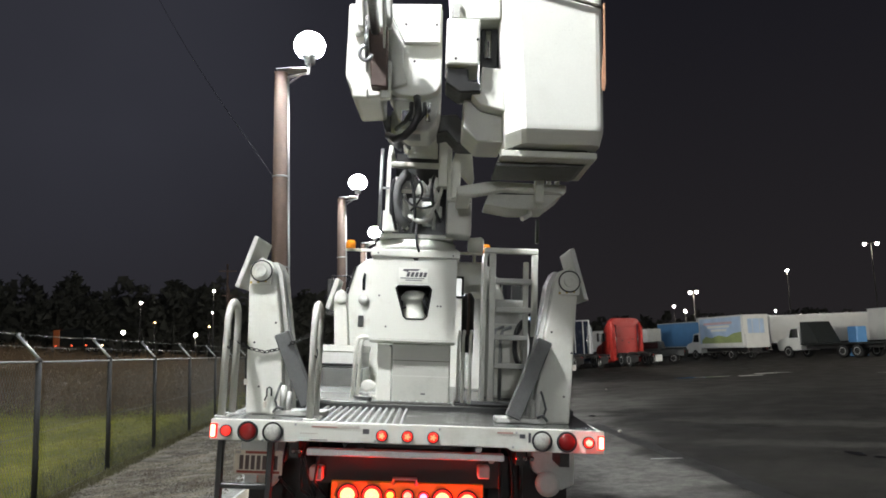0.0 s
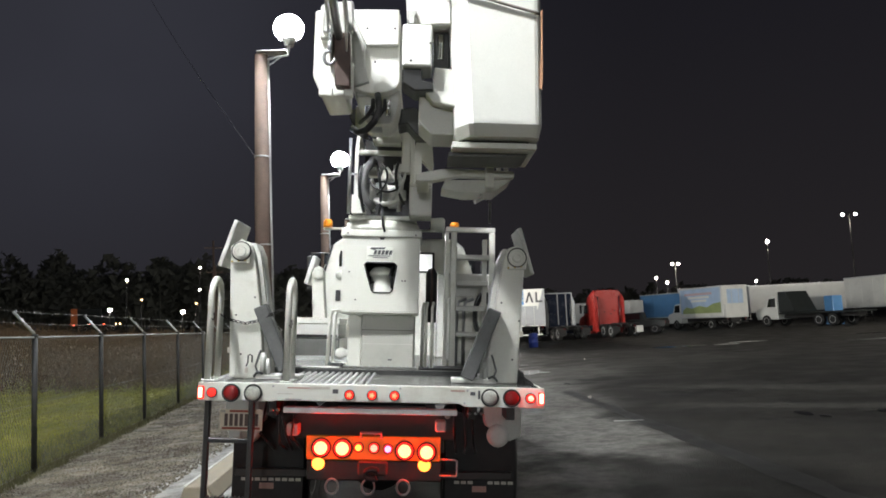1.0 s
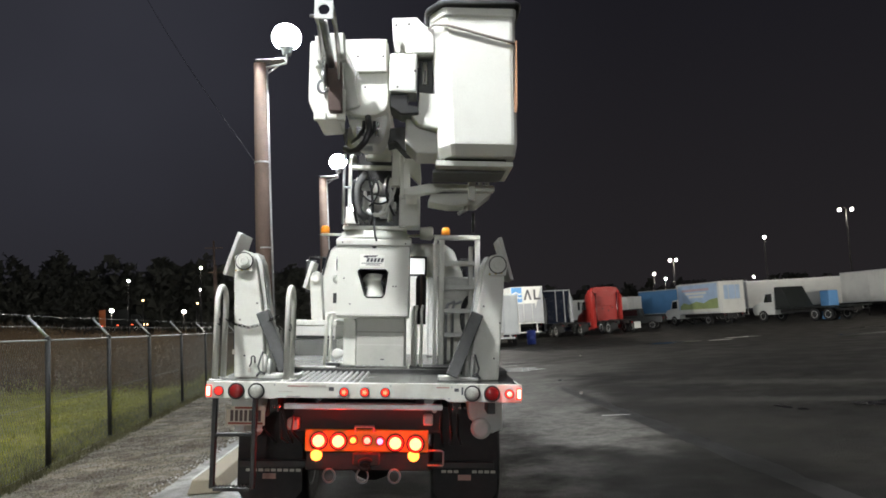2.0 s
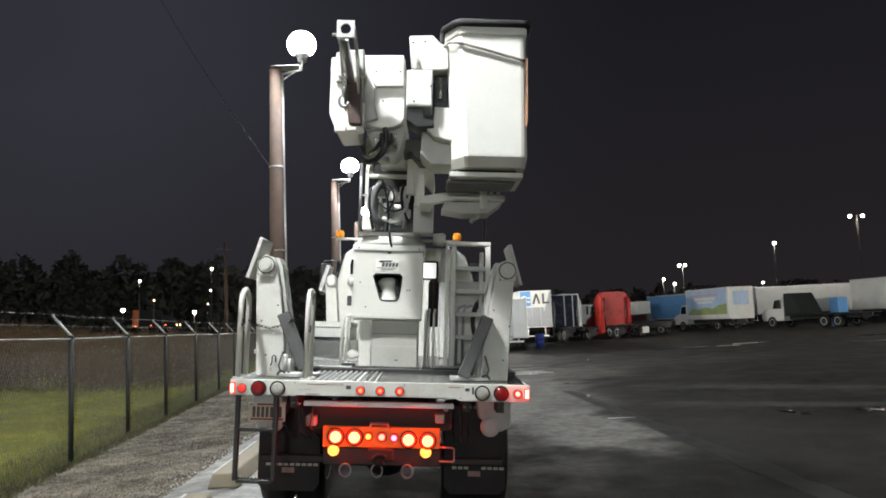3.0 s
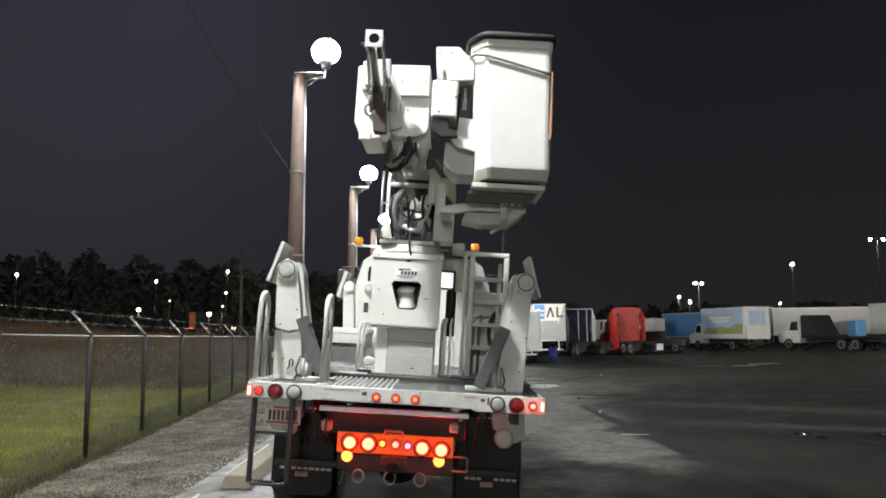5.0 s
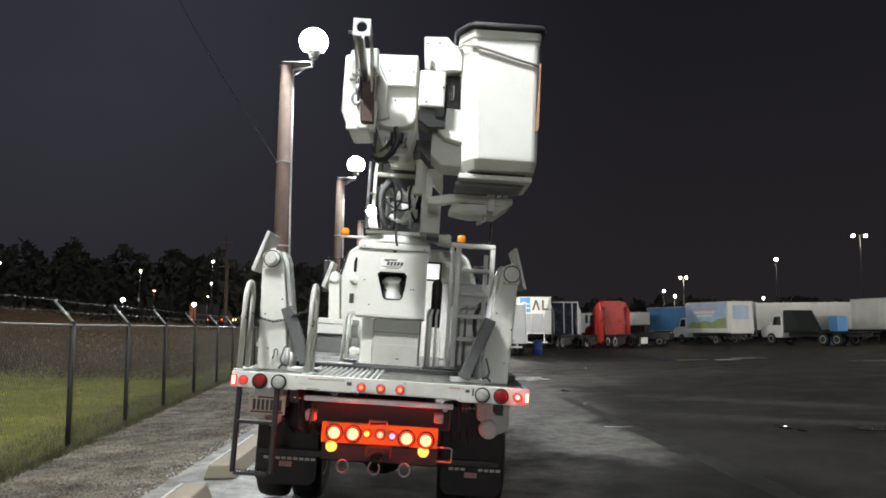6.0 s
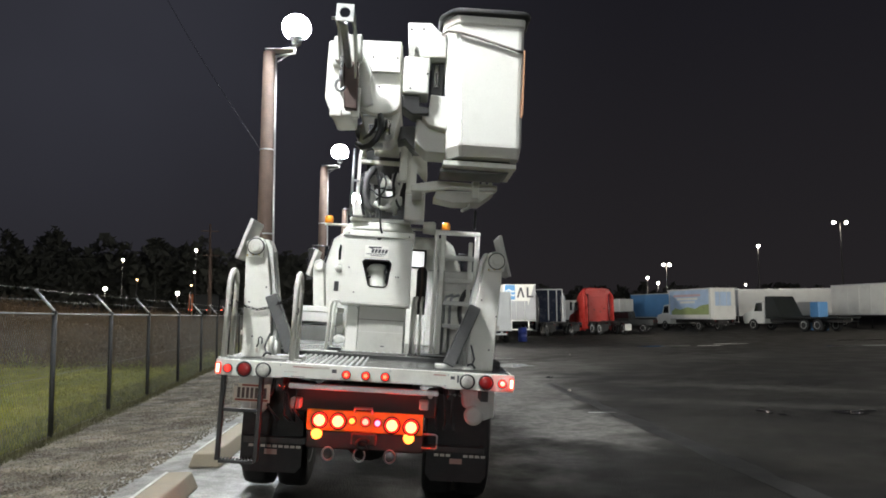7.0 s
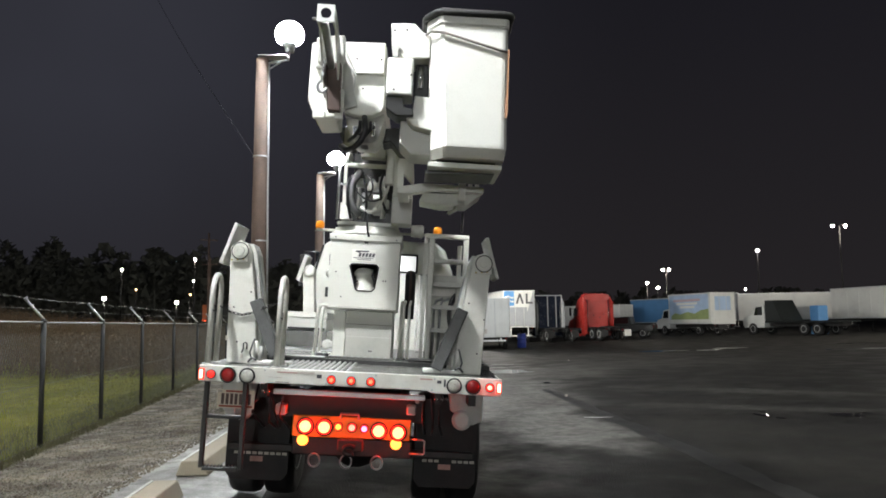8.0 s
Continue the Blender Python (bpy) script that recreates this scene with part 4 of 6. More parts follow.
def truck_steps():
    bm = B()
    for x in (-1.165, -0.855):
        box(bm, x - 0.02, x + 0.02, 0.02, 0.06, 0.42, 1.12, 0.006)
    sf = tp("step_frame", bm, BLACK, "black steel boarding step under the deck")
    for z, y0 in ((0.83, 0.02), (0.42, 0.0)):
        bm = B()
        box(bm, -1.15, -0.87, y0, y0 + 0.05, z - 0.015, z + 0.015, 0.004)
        rung = part("rung", bm, BLACK, sf)
        if z < 0.5:
            for k in range(10):
                bm = B()
                prism(bm, [(-1.14 + k * 0.027, z + 0.014), (-1.125 + k * 0.027, z + 0.014), (-1.132 + k * 0.027, z + 0.03)], y0, y0 + 0.05)
                part("grip_tooth", bm, BLACK, rung)
    # hoop handrails
    for x, y0, y1, name in ((-1.205, 0.14, 0.40, ""), (-0.635, 0.12, 0.36, "")):
        bm = B()
        ym, r = (y0 + y1) / 2, (y1 - y0) / 2
        pts = [(x, y0, DZ)] + [(x, ym + r * math.cos(a), 1.85 + 0.135 * math.sin(a)) for a in [math.pi - k * math.pi / 10 for k in range(11)]] + [(x, y1, DZ)]
        tube(bm, pts, 0.024, 12)
        hr = tp("hoop_handrail", bm, WHITE, "white tubular hoop handrail")
        for yy in (y0, y1):
            bm = B()
            lathe(bm, [(0.045, DZ), (0.045, DZ + 0.012)], (x, yy, 0), sides=14)
            part("foot_flange", bm, GREY, hr)
    # safety chain between handrail and outrigger
    chain([(-1.19, 0.38, 1.72), (-1.13, 0.44, 1.68), (-1.02, 0.44, 1.655), (-0.92, 0.44, 1.68), (-0.80, 0.33, 1.73), (-0.65, 0.30, 1.80)], "safety_chain", STEEL, 0.036)


def chain(pts, name, material, link, parent=None):
    pts = [Vector(p) for p in pts]
    bm = B()
    k = 0
    for a, b in zip(pts, pts[1:]):
        n = max(1, round((b - a).length / link))
        for i in range(n):
            c = a.lerp(b, (i + 0.5) / n)
            d = (b - a).normalized()
            s = d.orthogonal().normalized()
            if k % 2:
                s = d.cross(s)
            ring = [c + d * link * 0.7 * math.cos(q) + s * link * 0.32 * math.sin(q) for q in [j * 2 * math.pi / 8 for j in range(8)]]
            tube(bm, ring, link * 0.12, 4, closed=True)
            k += 1
    return tp(name, bm, material, "steel link chain", parent)


def truck_outrigger(sx):
    """A folded rear outrigger; sx -1 stands on the driver's side."""
    if sx < 0:
        col = [(-1.13, DZ), (-1.165, 2.12), (-1.15, 2.26), (-1.09, 2.31), (-1.02, 2.29), (-0.98, 2.2), (-0.91, 1.75), (-0.875, DZ)]
        y0, y1 = 0.46, 0.68
    else:
        col = [(1.09, DZ), (1.135, 2.12), (1.13, 2.26), (1.07, 2.31), (1.01, 2.29), (0.97, 2.2), (0.90, 1.75), (0.83, DZ)]
        y0, y1 = 0.46, 0.68
    bm = B()
    prism(bm, col, y0, y1, 0.012, 2)
    ob = tp("outrigger", bm, WHITE, "white folded outrigger leg with a tilted foot plate")
    # flange plate along the inner edge
    bm = B()
    inner = [(c[0] - sx * 0.004, c[1]) for c in col[4:]]
    prism(bm, inner + [(c[0] - sx * 0.03, c[1]) for c in inner[::-1]], y0 + 0.07, y1 + 0.1)
    part("inner_flange", bm, GREY, ob)
    # pivot boss
    px_ = sx * 1.075
    bm = B()
    lathe(bm, [(0.066, -0.028), (0.066, -0.042), (0.053, -0.043), (0.051, -0.036), (0.040, -0.036), (0.038, -0.058), (0.022, -0.059), (0.020, -0.052), (0.002, -0.052)], (px_, y0, 2.215), "y", 24, False)
    part("pivot_boss", bm, WHITE, ob)
    bm = B()
    prism(bm, [(px_ - 0.07, 2.12), (px_ + 0.07, 2.12), (px_ + 0.085, 2.25), (px_, 2.315), (px_ - 0.085, 2.25)], y0 - 0.03, y0 - 0.006, 0.006)
    part("pivot_plate", bm, WHITE, ob)
    # foot plate
    if sx < 0:
        quad = [(-1.265, 2.105), (-1.232, 2.092), (-1.115, 2.458), (-1.148, 2.47)]
    else:
        quad = [(1.185, 2.095), (1.218, 2.088), (1.112, 2.458), (1.078, 2.45)]
    bm = B()
    prism(bm, quad, y0 + 0.0, y1 + 0.22, 0.008, 2)
    foot = part("foot_plate", bm, GREY, ob, "grey worn foot plate")
    bm = B()
    tube(bm, [(px_ + 0.073 * math.cos(a), y0 - 0.034, 2.215 + 0.073 * math.sin(a)) for a in [k * 2 * math.pi / 22 for k in range(22)]], 0.005, 5, closed=True)
    part("seal_ring", bm, BLACK, ob, "thin dark seal ring")
    for k in range(3):
        bm = B()
        box(bm, px_ - 0.075 + 0.05 * k, px_ - 0.06 + 0.05 * k, y0 - 0.036, y0 - 0.031, 2.125 + 0.006 * k, 2.14 + 0.006 * k)
        part("grease_mark", bm, GREASE, ob, "yellow grease stain")
    bm = B()
    cx, cz = sum(q[0] for q in quad) / 4, sum(q[1] for q in quad) / 4
    cyl(bm, (cx - sx * 0.03, 0.56, cz - 0.03), (px_, 0.56, 2.215), 0.05, sides=14)
    part("foot_knuckle", bm, GREY, foot)
    # cylinder guard, slanting from the leg to the deck
    a = (sx * 0.90, 1.79) if sx < 0 else (0.905, 1.80)
    b = (sx * 0.69, 1.31) if sx < 0 else (0.695, 1.27)
    d = Vector((b[0] - a[0], b[1] - a[1])).normalized()
    n = Vector((-d.y, d.x)) * 0.052
    bm = B()
    prism(bm, [(a[0] + n.x, a[1] + n.y), (b[0] + n.x, b[1] + n.y), (b[0] - n.x, b[1] - n.y), (a[0] - n.x, a[1] - n.y)], 0.36, 0.47, 0.008)
    gd = part("cylinder_guard", bm, ARMG, ob, "dark grey cylinder guard")
    bm = B()
    cyl(bm, (a[0], 0.52, a[1]), (b[0], 0.52, b[1] - 0.02), 0.04, sides=14)
    part("cylinder", bm, CHROME, gd)
    # base shoe, valve and hose at the foot
    bm = B()
    box(bm, sx * 0.75 - 0.17, sx * 0.75 + 0.17, 0.40, 0.62, DZ, DZ + 0.035, 0.006)
    part("base_shoe", bm, GREY, ob)
    bm = B()
    cyl(bm, (sx * 0.87, 0.42, DZ + 0.05), (sx * 0.87, 0.42, DZ + 0.20), 0.022, sides=10)
    cyl(bm, (sx * 0.83, 0.42, DZ + 0.03), (sx * 0.83, 0.42, DZ + 0.16), 0.016, sides=10)
    part("check_valve", bm, GREY, ob)
    bm = B()
    tube(bm, [(sx * 0.90, 0.41, DZ + 0.04), (sx * 0.92, 0.40, DZ + 0.10), (sx * 0.895, 0.40, DZ + 0.19), (sx * 0.885, 0.41, DZ + 0.22)], 0.008, 8)
    tube(bm, [(sx * 0.93, 0.41, DZ + 0.02), (sx * 0.90, 0.39, DZ + 0.06), (sx * 0.86, 0.40, DZ + 0.04)], 0.010, 8)
    part("hydraulic_hose", bm, ARMG, ob)
    for x, z in ((sx * 1.10, 1.72), (sx * 0.96, 1.86), (sx * 1.05, 1.42)):
        bm = B()
        lathe(bm, [(0.008, 0.001), (0.008, -0.003)], (x, y0, z), "y", 8)
        part("bolt_hole", bm, BLACK, ob)


def truck_small_parts():
    for y0, x, z in ((0.12, -0.635, 1.66), (0.14, -1.205, 1.70)):
        bm = B()
        tube(bm, [(x + 0.026, y0 - 0.02, z + 0.03), (x + 0.032, y0 - 0.025, z), (x + 0.026, y0 - 0.025, z - 0.03), (x + 0.014, y0 - 0.024, z - 0.012)], 0.005, 6)
        tp("snap_hook", bm, STEEL, "dark steel snap hook")
    for pts in (((-0.965, 0.60, 2.24), (-0.90, 0.60, 1.95), (-0.86, 0.60, 1.6), (-0.85, 0.60, 1.3)), ((0.965, 0.60, 2.24), (0.89, 0.60, 1.95), (0.84, 0.60, 1.6), (0.80, 0.60, 1.3))):
        bm = B()
        tube(bm, pts, 0.012, 8)
        tp("hydraulic_line", bm, GALV)
    for x, z in ((-1.14, 1.45), (1.12, 1.62), (-1.0, 1.30)):
        bm = B()
        box(bm, x - 0.012, x + 0.012, 0.452, 0.459, z - 0.02, z + 0.02)
        tp("safety_tag", bm, PALEPRINT)
    bm = B()
    tube(bm, [(-1.0, 0.44, 1.33), (-0.985, 0.43, 1.36), (-0.985, 0.43, 1.41), (-0.97, 0.43, 1.42), (-0.955, 0.43, 1.41), (-0.955, 0.435, 1.36)], 0.006, 8)
    tp("pad_lock_pin", bm, STEEL, "bent dark locking pin")
    for k in range(10):
        bm = B()
        lathe(bm, [(0.013, 0.0), (0.013, 0.006), (0.006, 0.009)], (-0.30 + 0.065 * k, 1.16, FZ + 0.015), sides=8)
        tp("anchor_bolt", bm, GALV)
    bm = B()
    box(bm, 0.32, 1.18, 1.15, 1.59, FZ + 0.001, FZ + 0.014, 0.004)
    tp("rubber_mat", bm, RUBBER, "black rubber floor mat")


def truck_cowl():
    """The pedestal cover with a window, the pedestal below and the turntable."""
    x0, x1, z0, z1, y0, y1 = -0.365, 0.305, 1.785, 2.425, 1.10, 1.72
    # front sheet with a trapezoid window
    win = [(-0.170, 2.185), (-0.150, 2.205), (0.085, 2.205), (0.108, 2.180), (0.078, 1.97), (0.055, 1.945), (-0.085, 1.945), (-0.105, 1.965)]
    outer = [(x0, z1), (x0 + 0.2, z1), (x1 - 0.2, z1), (x1, z1), (x1, z0), (x1 - 0.2, z0), (x0 + 0.2, z0), (x0, z0)]
    bm = B()
    for d, flip in ((y0, False), (y0 + 0.025, True)):
        o = [bm.verts.new((a, d, b)) for a, b in outer]
        w = [bm.verts.new((a, d, b)) for a, b in win]
        for i in range(8):
            bm.faces.new((o[i], o[(i + 1) % 8], w[(i + 1) % 8], w[i]))
        if flip:
            for i in range(8):
                bm.faces.new((lw[i], lw[(i + 1) % 8], w[(i + 1) % 8], w[i]))
                bm.faces.new((lo[i], lo[(i + 1) % 8], o[(i + 1) % 8], o[i]))
        lo, lw = o, w
    bmesh.ops.recalc_face_normals(bm, faces=bm.faces)
    cowl = tp("pedestal_cover", bm, WHITE, "white pedestal cover with a trapezoid window")
    bm = B()
    box(bm, x0, x0 + 0.02, y0 + 0.026, y1, z0, z1)
    part("side_sheet", bm, WHITE, cowl)
    bm = B()
    box(bm, x1 - 0.02, x1, y0 + 0.026, y1, z0, z1)
    part("side_sheet", bm, WHITE, cowl)
    bm = B()
    box(bm, x0 + 0.021, x1 - 0.021, y1 - 0.02, y1, z0, z1)
    part("back_sheet", bm, ARMG, cowl)
    bm = B()
    prism(bm, [(y0 - 0.004, z0 - 0.012), (y0 + 0.06, z0 - 0.03), (y1, z0 - 0.03), (y1, z0 - 0.002), (y0 - 0.004, z0 - 0.002)], x0, x1, axis="x")
    part("lower_lip", bm, WHITE, cowl)
    bm = B()
    box(bm, x0 - 0.015, x1 + 0.018, y0 - 0.02, y1 + 0.03, 2.428, 2.49, 0.010, 2)
    part("cap", bm, WHITE, cowl)
    bm = B()
    tube(bm, [(a, y0 - 0.002, b) for a, b in win], 0.007, 6, closed=True)
    part("window_trim", bm, RUBBER, cowl, "dark rubber window trim")
    bm = B()
    prism(bm, [(-0.045, 2.424), (0.0, 2.424), (-0.008, 2.405), (-0.037, 2.405)], y0 - 0.008, y0 - 0.002)
    part("latch_hole", bm, BLACK, cowl)
    # canister seen in the window
    bm = B()
    lathe(bm, [(0.10, 1.80), (0.10, 1.98), (0.085, 2.0), (0.085, 2.09), (0.105, 2.10), (0.105, 2.13), (0.07, 2.17), (0.03, 2.18)], (-0.03, 1.245, 0), sides=24)
    can = part("canister", bm, WHITE, cowl, "white canister behind the window")
    bm = B()
    tube(bm, [(-0.13, 1.25, 1.95), (-0.12, 1.17, 2.03), (-0.09, 1.16, 2.04)], 0.012, 8)
    tube(bm, [(0.10, 1.25, 1.98), (0.07, 1.17, 2.04), (0.05, 1.16, 2.10), (0.07, 1.2, 2.17)], 0.012, 8)
    part("canister_hose", bm, HOSE, can)
    # maker's sign, drawn as plain shapes
    bm = B()
    box(bm, -0.155, 0.075, y0 - 0.004, y0 - 0.001, 2.232, 2.345)
    sg = part("maker_sign", bm, FIBRE, cowl, "white sign with plain dark shapes")
    bm = B()
    prism(bm, [(-0.115, 2.335), (0.015, 2.338), (-0.005, 2.322), (-0.07, 2.322), (-0.085, 2.312), (-0.125, 2.322)], y0 - 0.008, y0 - 0.005)
    part("sign_shape", bm, PRINT, sg)
    for k in range(5):
        bm = B()
        x = -0.095 + k * 0.033
        prism(bm, [(x, 2.275), (x + 0.024, 2.275), (x + 0.034, 2.312), (x + 0.010, 2.312)], y0 - 0.008, y0 - 0.005)
        part("sign_shape", bm, PRINT, sg)
    for z, xa, xb in ((2.26, -0.14, 0.05), (2.245, -0.10, 0.03)):
        bm = B()
        box(bm, xa, xb, y0 - 0.008, y0 - 0.005, z, z + 0.006)
        part("sign_bar", bm, PRINT, sg)
    for x, z in ((-0.30, 2.12), (-0.24, 1.88), (0.16, 2.05), (0.185, 2.05), (0.27, 2.45), (-0.32, 2.455)):
        bm = B()
        lathe(bm, [(0.008, 0.001), (0.006, -0.006)], (x, y0 if z < 2.43 else y0 - 0.02, z), "y", 8)
        part("rivet", bm, BLACK, cowl)
    # pedestal, its shade from the cover put into the grey
    bm = B()
    box(bm, -0.185, 0.275, 1.20, 1.80, FZ, 1.756, 0.01)
    ped = tp("pedestal", bm, PEDSHADE, "welded pedestal coloured darker for the cover's shade")
    # white part that paints the lit strip left of the shadow edge
    bm = B()
    prism(bm, [(-0.305, FZ), (-0.188, FZ), (-0.188, 1.72), (-0.22, 1.745), (-0.305, 1.752)], 1.22, 1.80, 0.01, 2)
    part("lit_strip", bm, WHITE, ped)
    for z in (1.50, 1.62):
        bm = B()
        box(bm, -0.18, 0.27, 1.197, 1.20, z, z + 0.004)
        part("weld_seam", bm, BLACK if z > 1.6 else GREY, ped)
    bm = B()
    box(bm, -0.33, 0.30, 1.14, 1.9, FZ, FZ + 0.015, 0.004)
    part("base_plate", bm, DECKM, ped)
    bm = B()
    box(bm, 0.05, 0.085, 1.196, 1.2, 1.36, 1.372)
    part("data_tag", bm, PRINT, ped)
    # turntable
    bm = B()
    lathe(bm, [(0.36, 2.492), (0.36, 2.535), (0.33, 2.54), (0.33, 2.58), (0.30, 2.585)], (-0.04, 1.45, 0), sides=36)
    tp("turntable", bm, WHITE, "round white turntable")
    bm = B()
    box(bm, -0.33, 0.27, 1.15, 1.85, 2.587, 2.625, 0.008)
    tp("turret_base", bm, WHITE)


def truck_turret():
    # side plates
    for x, pts in ((-0.285, [(1.12, 2.625), (1.85, 2.625), (1.80, 2.70), (1.25, 2.745), (1.175, 2.90), (1.175, 3.28), (1.75, 3.32), (1.75, 3.38), (1.28, 3.38), (1.12, 3.2)]), (0.205, [(1.12, 2.625), (1.85, 2.625), (1.75, 3.36), (1.28, 3.40), (1.12, 3.3)])):
        bm = B()
        prism(bm, pts, x, x + 0.03, axis="x")
        tp("turret_plate", bm, WHITE, "white turret side plate")
    for z0, z1, y in ((3.15, 3.19, 1.06), ):
        bm = B()
        box(bm, -0.25, 0.20, y, y + 0.06, z0, z1, 0.008)
        tp("turret_beam", bm, WHITE)
    bm = B()
    prism(bm, [(-0.12, 3.24), (0.12, 3.235), (0.12, 3.345), (-0.08, 3.355), (-0.13, 3.33)], 1.0, 1.13, 0.008)
    tp("turret_block", bm, WHITE, "white block on the turret")
    bm = B()
    box(bm, 0.13, 0.205, 1.02, 1.12, 2.99, 3.36, 0.006)
    tp("turret_post", bm, WHITE)
    # black sheet added to darken the open inside of the turret
    bm = B()
    box(bm, -0.25, 0.20, 1.76, 1.80, 2.63, 3.44)
    tp("turret_dark_backing", bm, BLACK, "added black sheet standing in for the dark turret interior")
    bm = B()
    tube(bm, [(-0.12, 1.12, 3.12), (-0.19, 1.08, 3.0), (-0.20, 1.07, 2.85), (-0.17, 1.08, 2.74), (-0.10, 1.10, 2.68)], 0.036, 12)
    tp("hose_sleeve", bm, ARMG, "dark hose sleeve")
    bm = B()
    tube(bm, [(0.0 + 0.13 * math.cos(a), 1.11, 2.88 + 0.16 * math.sin(a)) for a in [-2.4 + k * 0.35 for k in range(11)]], 0.022, 10)
    tp("curved_pipe", bm, GREY, "grey curved pipe")
    for x0, x1, z0, z1 in ((-0.06, 0.03, 2.93, 3.02), (0.05, 0.13, 2.98, 3.08), (-0.09, -0.02, 2.80, 2.88), (0.03, 0.10, 2.74, 2.84)):
        bm = B()
        prism(bm, [(x0, z0), (x1, z0 + 0.02), (x1 + 0.01, z1), (x0 + 0.03, z1 + 0.01)], 1.11, 1.15, 0.006)
        tp("bracket", bm, WHITE)
    # winch drum and valves between the plates
    bm = B()
    lathe(bm, [(0.03, -0.14), (0.15, -0.14), (0.15, -0.12), (0.09, -0.11), (0.09, 0.11), (0.15, 0.12), (0.15, 0.14), (0.03, 0.14)], (-0.02, 1.45, 2.86), "x", 24)
    tp("winch_drum", bm, GREY, "grey winch drum")
    for x, z, s, m_ in ((-0.12, 3.02, 0.05, GREY), (0.02, 2.98, 0.04, ALU), (0.10, 3.05, 0.045, GREY), (-0.05, 2.88, 0.05, ALU), (0.12, 2.82, 0.05, GREY), (0.05, 2.74, 0.04, ALU), (-0.16, 2.78, 0.035, GREY)):
        bm = B()
        box(bm, x - s, x + s, 1.16, 1.28, z - s * 0.8, z + s * 0.8, 0.008)
        cyl(bm, (x, 1.13, z), (x, 1.17, z), s * 0.45, sides=12)
        tp("valve_block", bm, m_)
    for k, (xa, za, xb, zb, xc, zc) in enumerate(((-0.20, 3.08, -0.24, 2.85, -0.10, 2.66), (-0.15, 3.1, -0.20, 2.82, -0.12, 2.64), (-0.10, 3.1, -0.02, 2.85, -0.06, 2.63), (0.0, 3.05, 0.14, 2.9, 0.10, 2.66),
                                                 (0.10, 3.1, 0.04, 2.9, 0.16, 2.72), (-0.18, 2.95, 0.0, 2.72, 0.14, 2.9), (0.16, 3.08, 0.18, 2.9, 0.06, 2.76), (-0.05, 3.08, 0.08, 2.94, -0.08, 2.80), (-0.22, 3.05, -0.26, 2.9, -0.19, 2.64))):
        bm = B()
        pts = []
        for i in range(11):
            t = i / 10
            pts.append(((1 - t) ** 2 * xa + 2 * t * (1 - t) * xb + t * t * xc, 1.15 - 0.05 * math.sin(math.pi * t) - 0.008 * k, (1 - t) ** 2 * za + 2 * t * (1 - t) * zb + t * t * zc))
        tube(bm, pts, 0.009 if k % 2 else 0.013, 8)
        tp("hydraulic_hose", bm, HOSE if k % 3 else GREY)
    bm = B()
    tube(bm, [(-0.03, 1.12, 2.72), (-0.03, 1.10, 2.62), (-0.02, 1.08, 2.53), (0.0, 1.075, 2.47)], 0.010, 6)
    tp("hanging_cable", bm, HOSE)
    for x in (-0.325, ):
        bm = B()
        tube(bm, [(x, 1.1, 2.63), (x, 1.1, 3.30)], 0.014, 8)
        tube(bm, [(x, 1.1, 2.98), (-0.26, 1.1, 2.98)], 0.01, 6)
        tp("grease_tube", bm, GALV)
    bm = B()
    prism(bm, [(-0.30, 2.63), (-0.17, 2.63), (-0.19, 2.70), (-0.25, 2.78), (-0.30, 2.80)], 1.08, 1.12, 0.006)
    tp("hose_guard", bm, WHITE)
    # side box
    bm = B()
    box(bm, 0.205, 0.40, 0.98, 1.30, 2.605, 2.86, 0.012, 2)
    sb = tp("valve_cabinet", bm, GREY, "grey-white cabinet on the turret")
    bm = B()
    box(bm, 0.205, 0.40, 0.975, 1.31, 2.862, 2.90, 0.008)
    part("lid", bm, WHITE, sb)
    # camera-like light under it
    bm = B()
    lathe(bm, [(0.02, -0.06), (0.06, -0.06), (0.07, 0.05), (0.05, 0.07)], (0.46, 1.5, 2.60), "x", 16)
    tp("work_lamp", bm, WHITE, "white round work lamp")
    # bucket rest
    bm = B()
    prism(bm, [(0.235, 2.88), (0.235, 3.17), (0.262, 3.265), (0.39, 3.265), (0.41, 3.04), (0.40, 2.985), (0.305, 3.085), (0.305, 2.90)], 0.95, 1.05, 0.006)
    tp("rest_gusset", bm, WHITE, "white gusset of the bucket rest")
    bm = B()
    prism(bm, [(0.265, 2.80), (0.265, 2.86), (0.47, 2.90), (0.56, 2.905), (1.04, 2.895), (1.04, 2.84), (0.60, 2.845), (0.39, 2.80)], 0.40, 0.50, 0.008)
    rb = tp("rest_beam", bm, WHITE, "white bucket rest beam")
    bm = B()
    box(bm, 0.27, 0.37, 0.502, 0.96, 2.805, 2.86, 0.006)
    part("brace", bm, WHITE, rb)
    bm = B()
    prism(bm, [(0.50, 2.835), (1.03, 2.845), (0.90, 2.74), (0.66, 2.73), (0.47, 2.76)], 0.505, 0.85, 0.006)
    part("pan", bm, GREY, rb, "grey sheet pan below the rest")
    bm = B()
    box(bm, 0.812, 0.875, 0.34, 0.398, 2.755, 2.95, 0.006)
    part("post", bm, WHITE, rb)
    for x in (0.92, 0.98):
        bm = B()
        cyl(bm, (x, 0.44, 2.88), (x, 0.44, 2.95), 0.018, sides=10)
        part("peg", bm, WHITE, rb)
    bm = B()
    tube(bm, [(0.80, 0.60, 2.80), (0.80, 0.55, 2.70), (0.74, 0.50, 2.66)], 0.018, 6)
    part("link", bm, GREY, rb)
    bm = B()
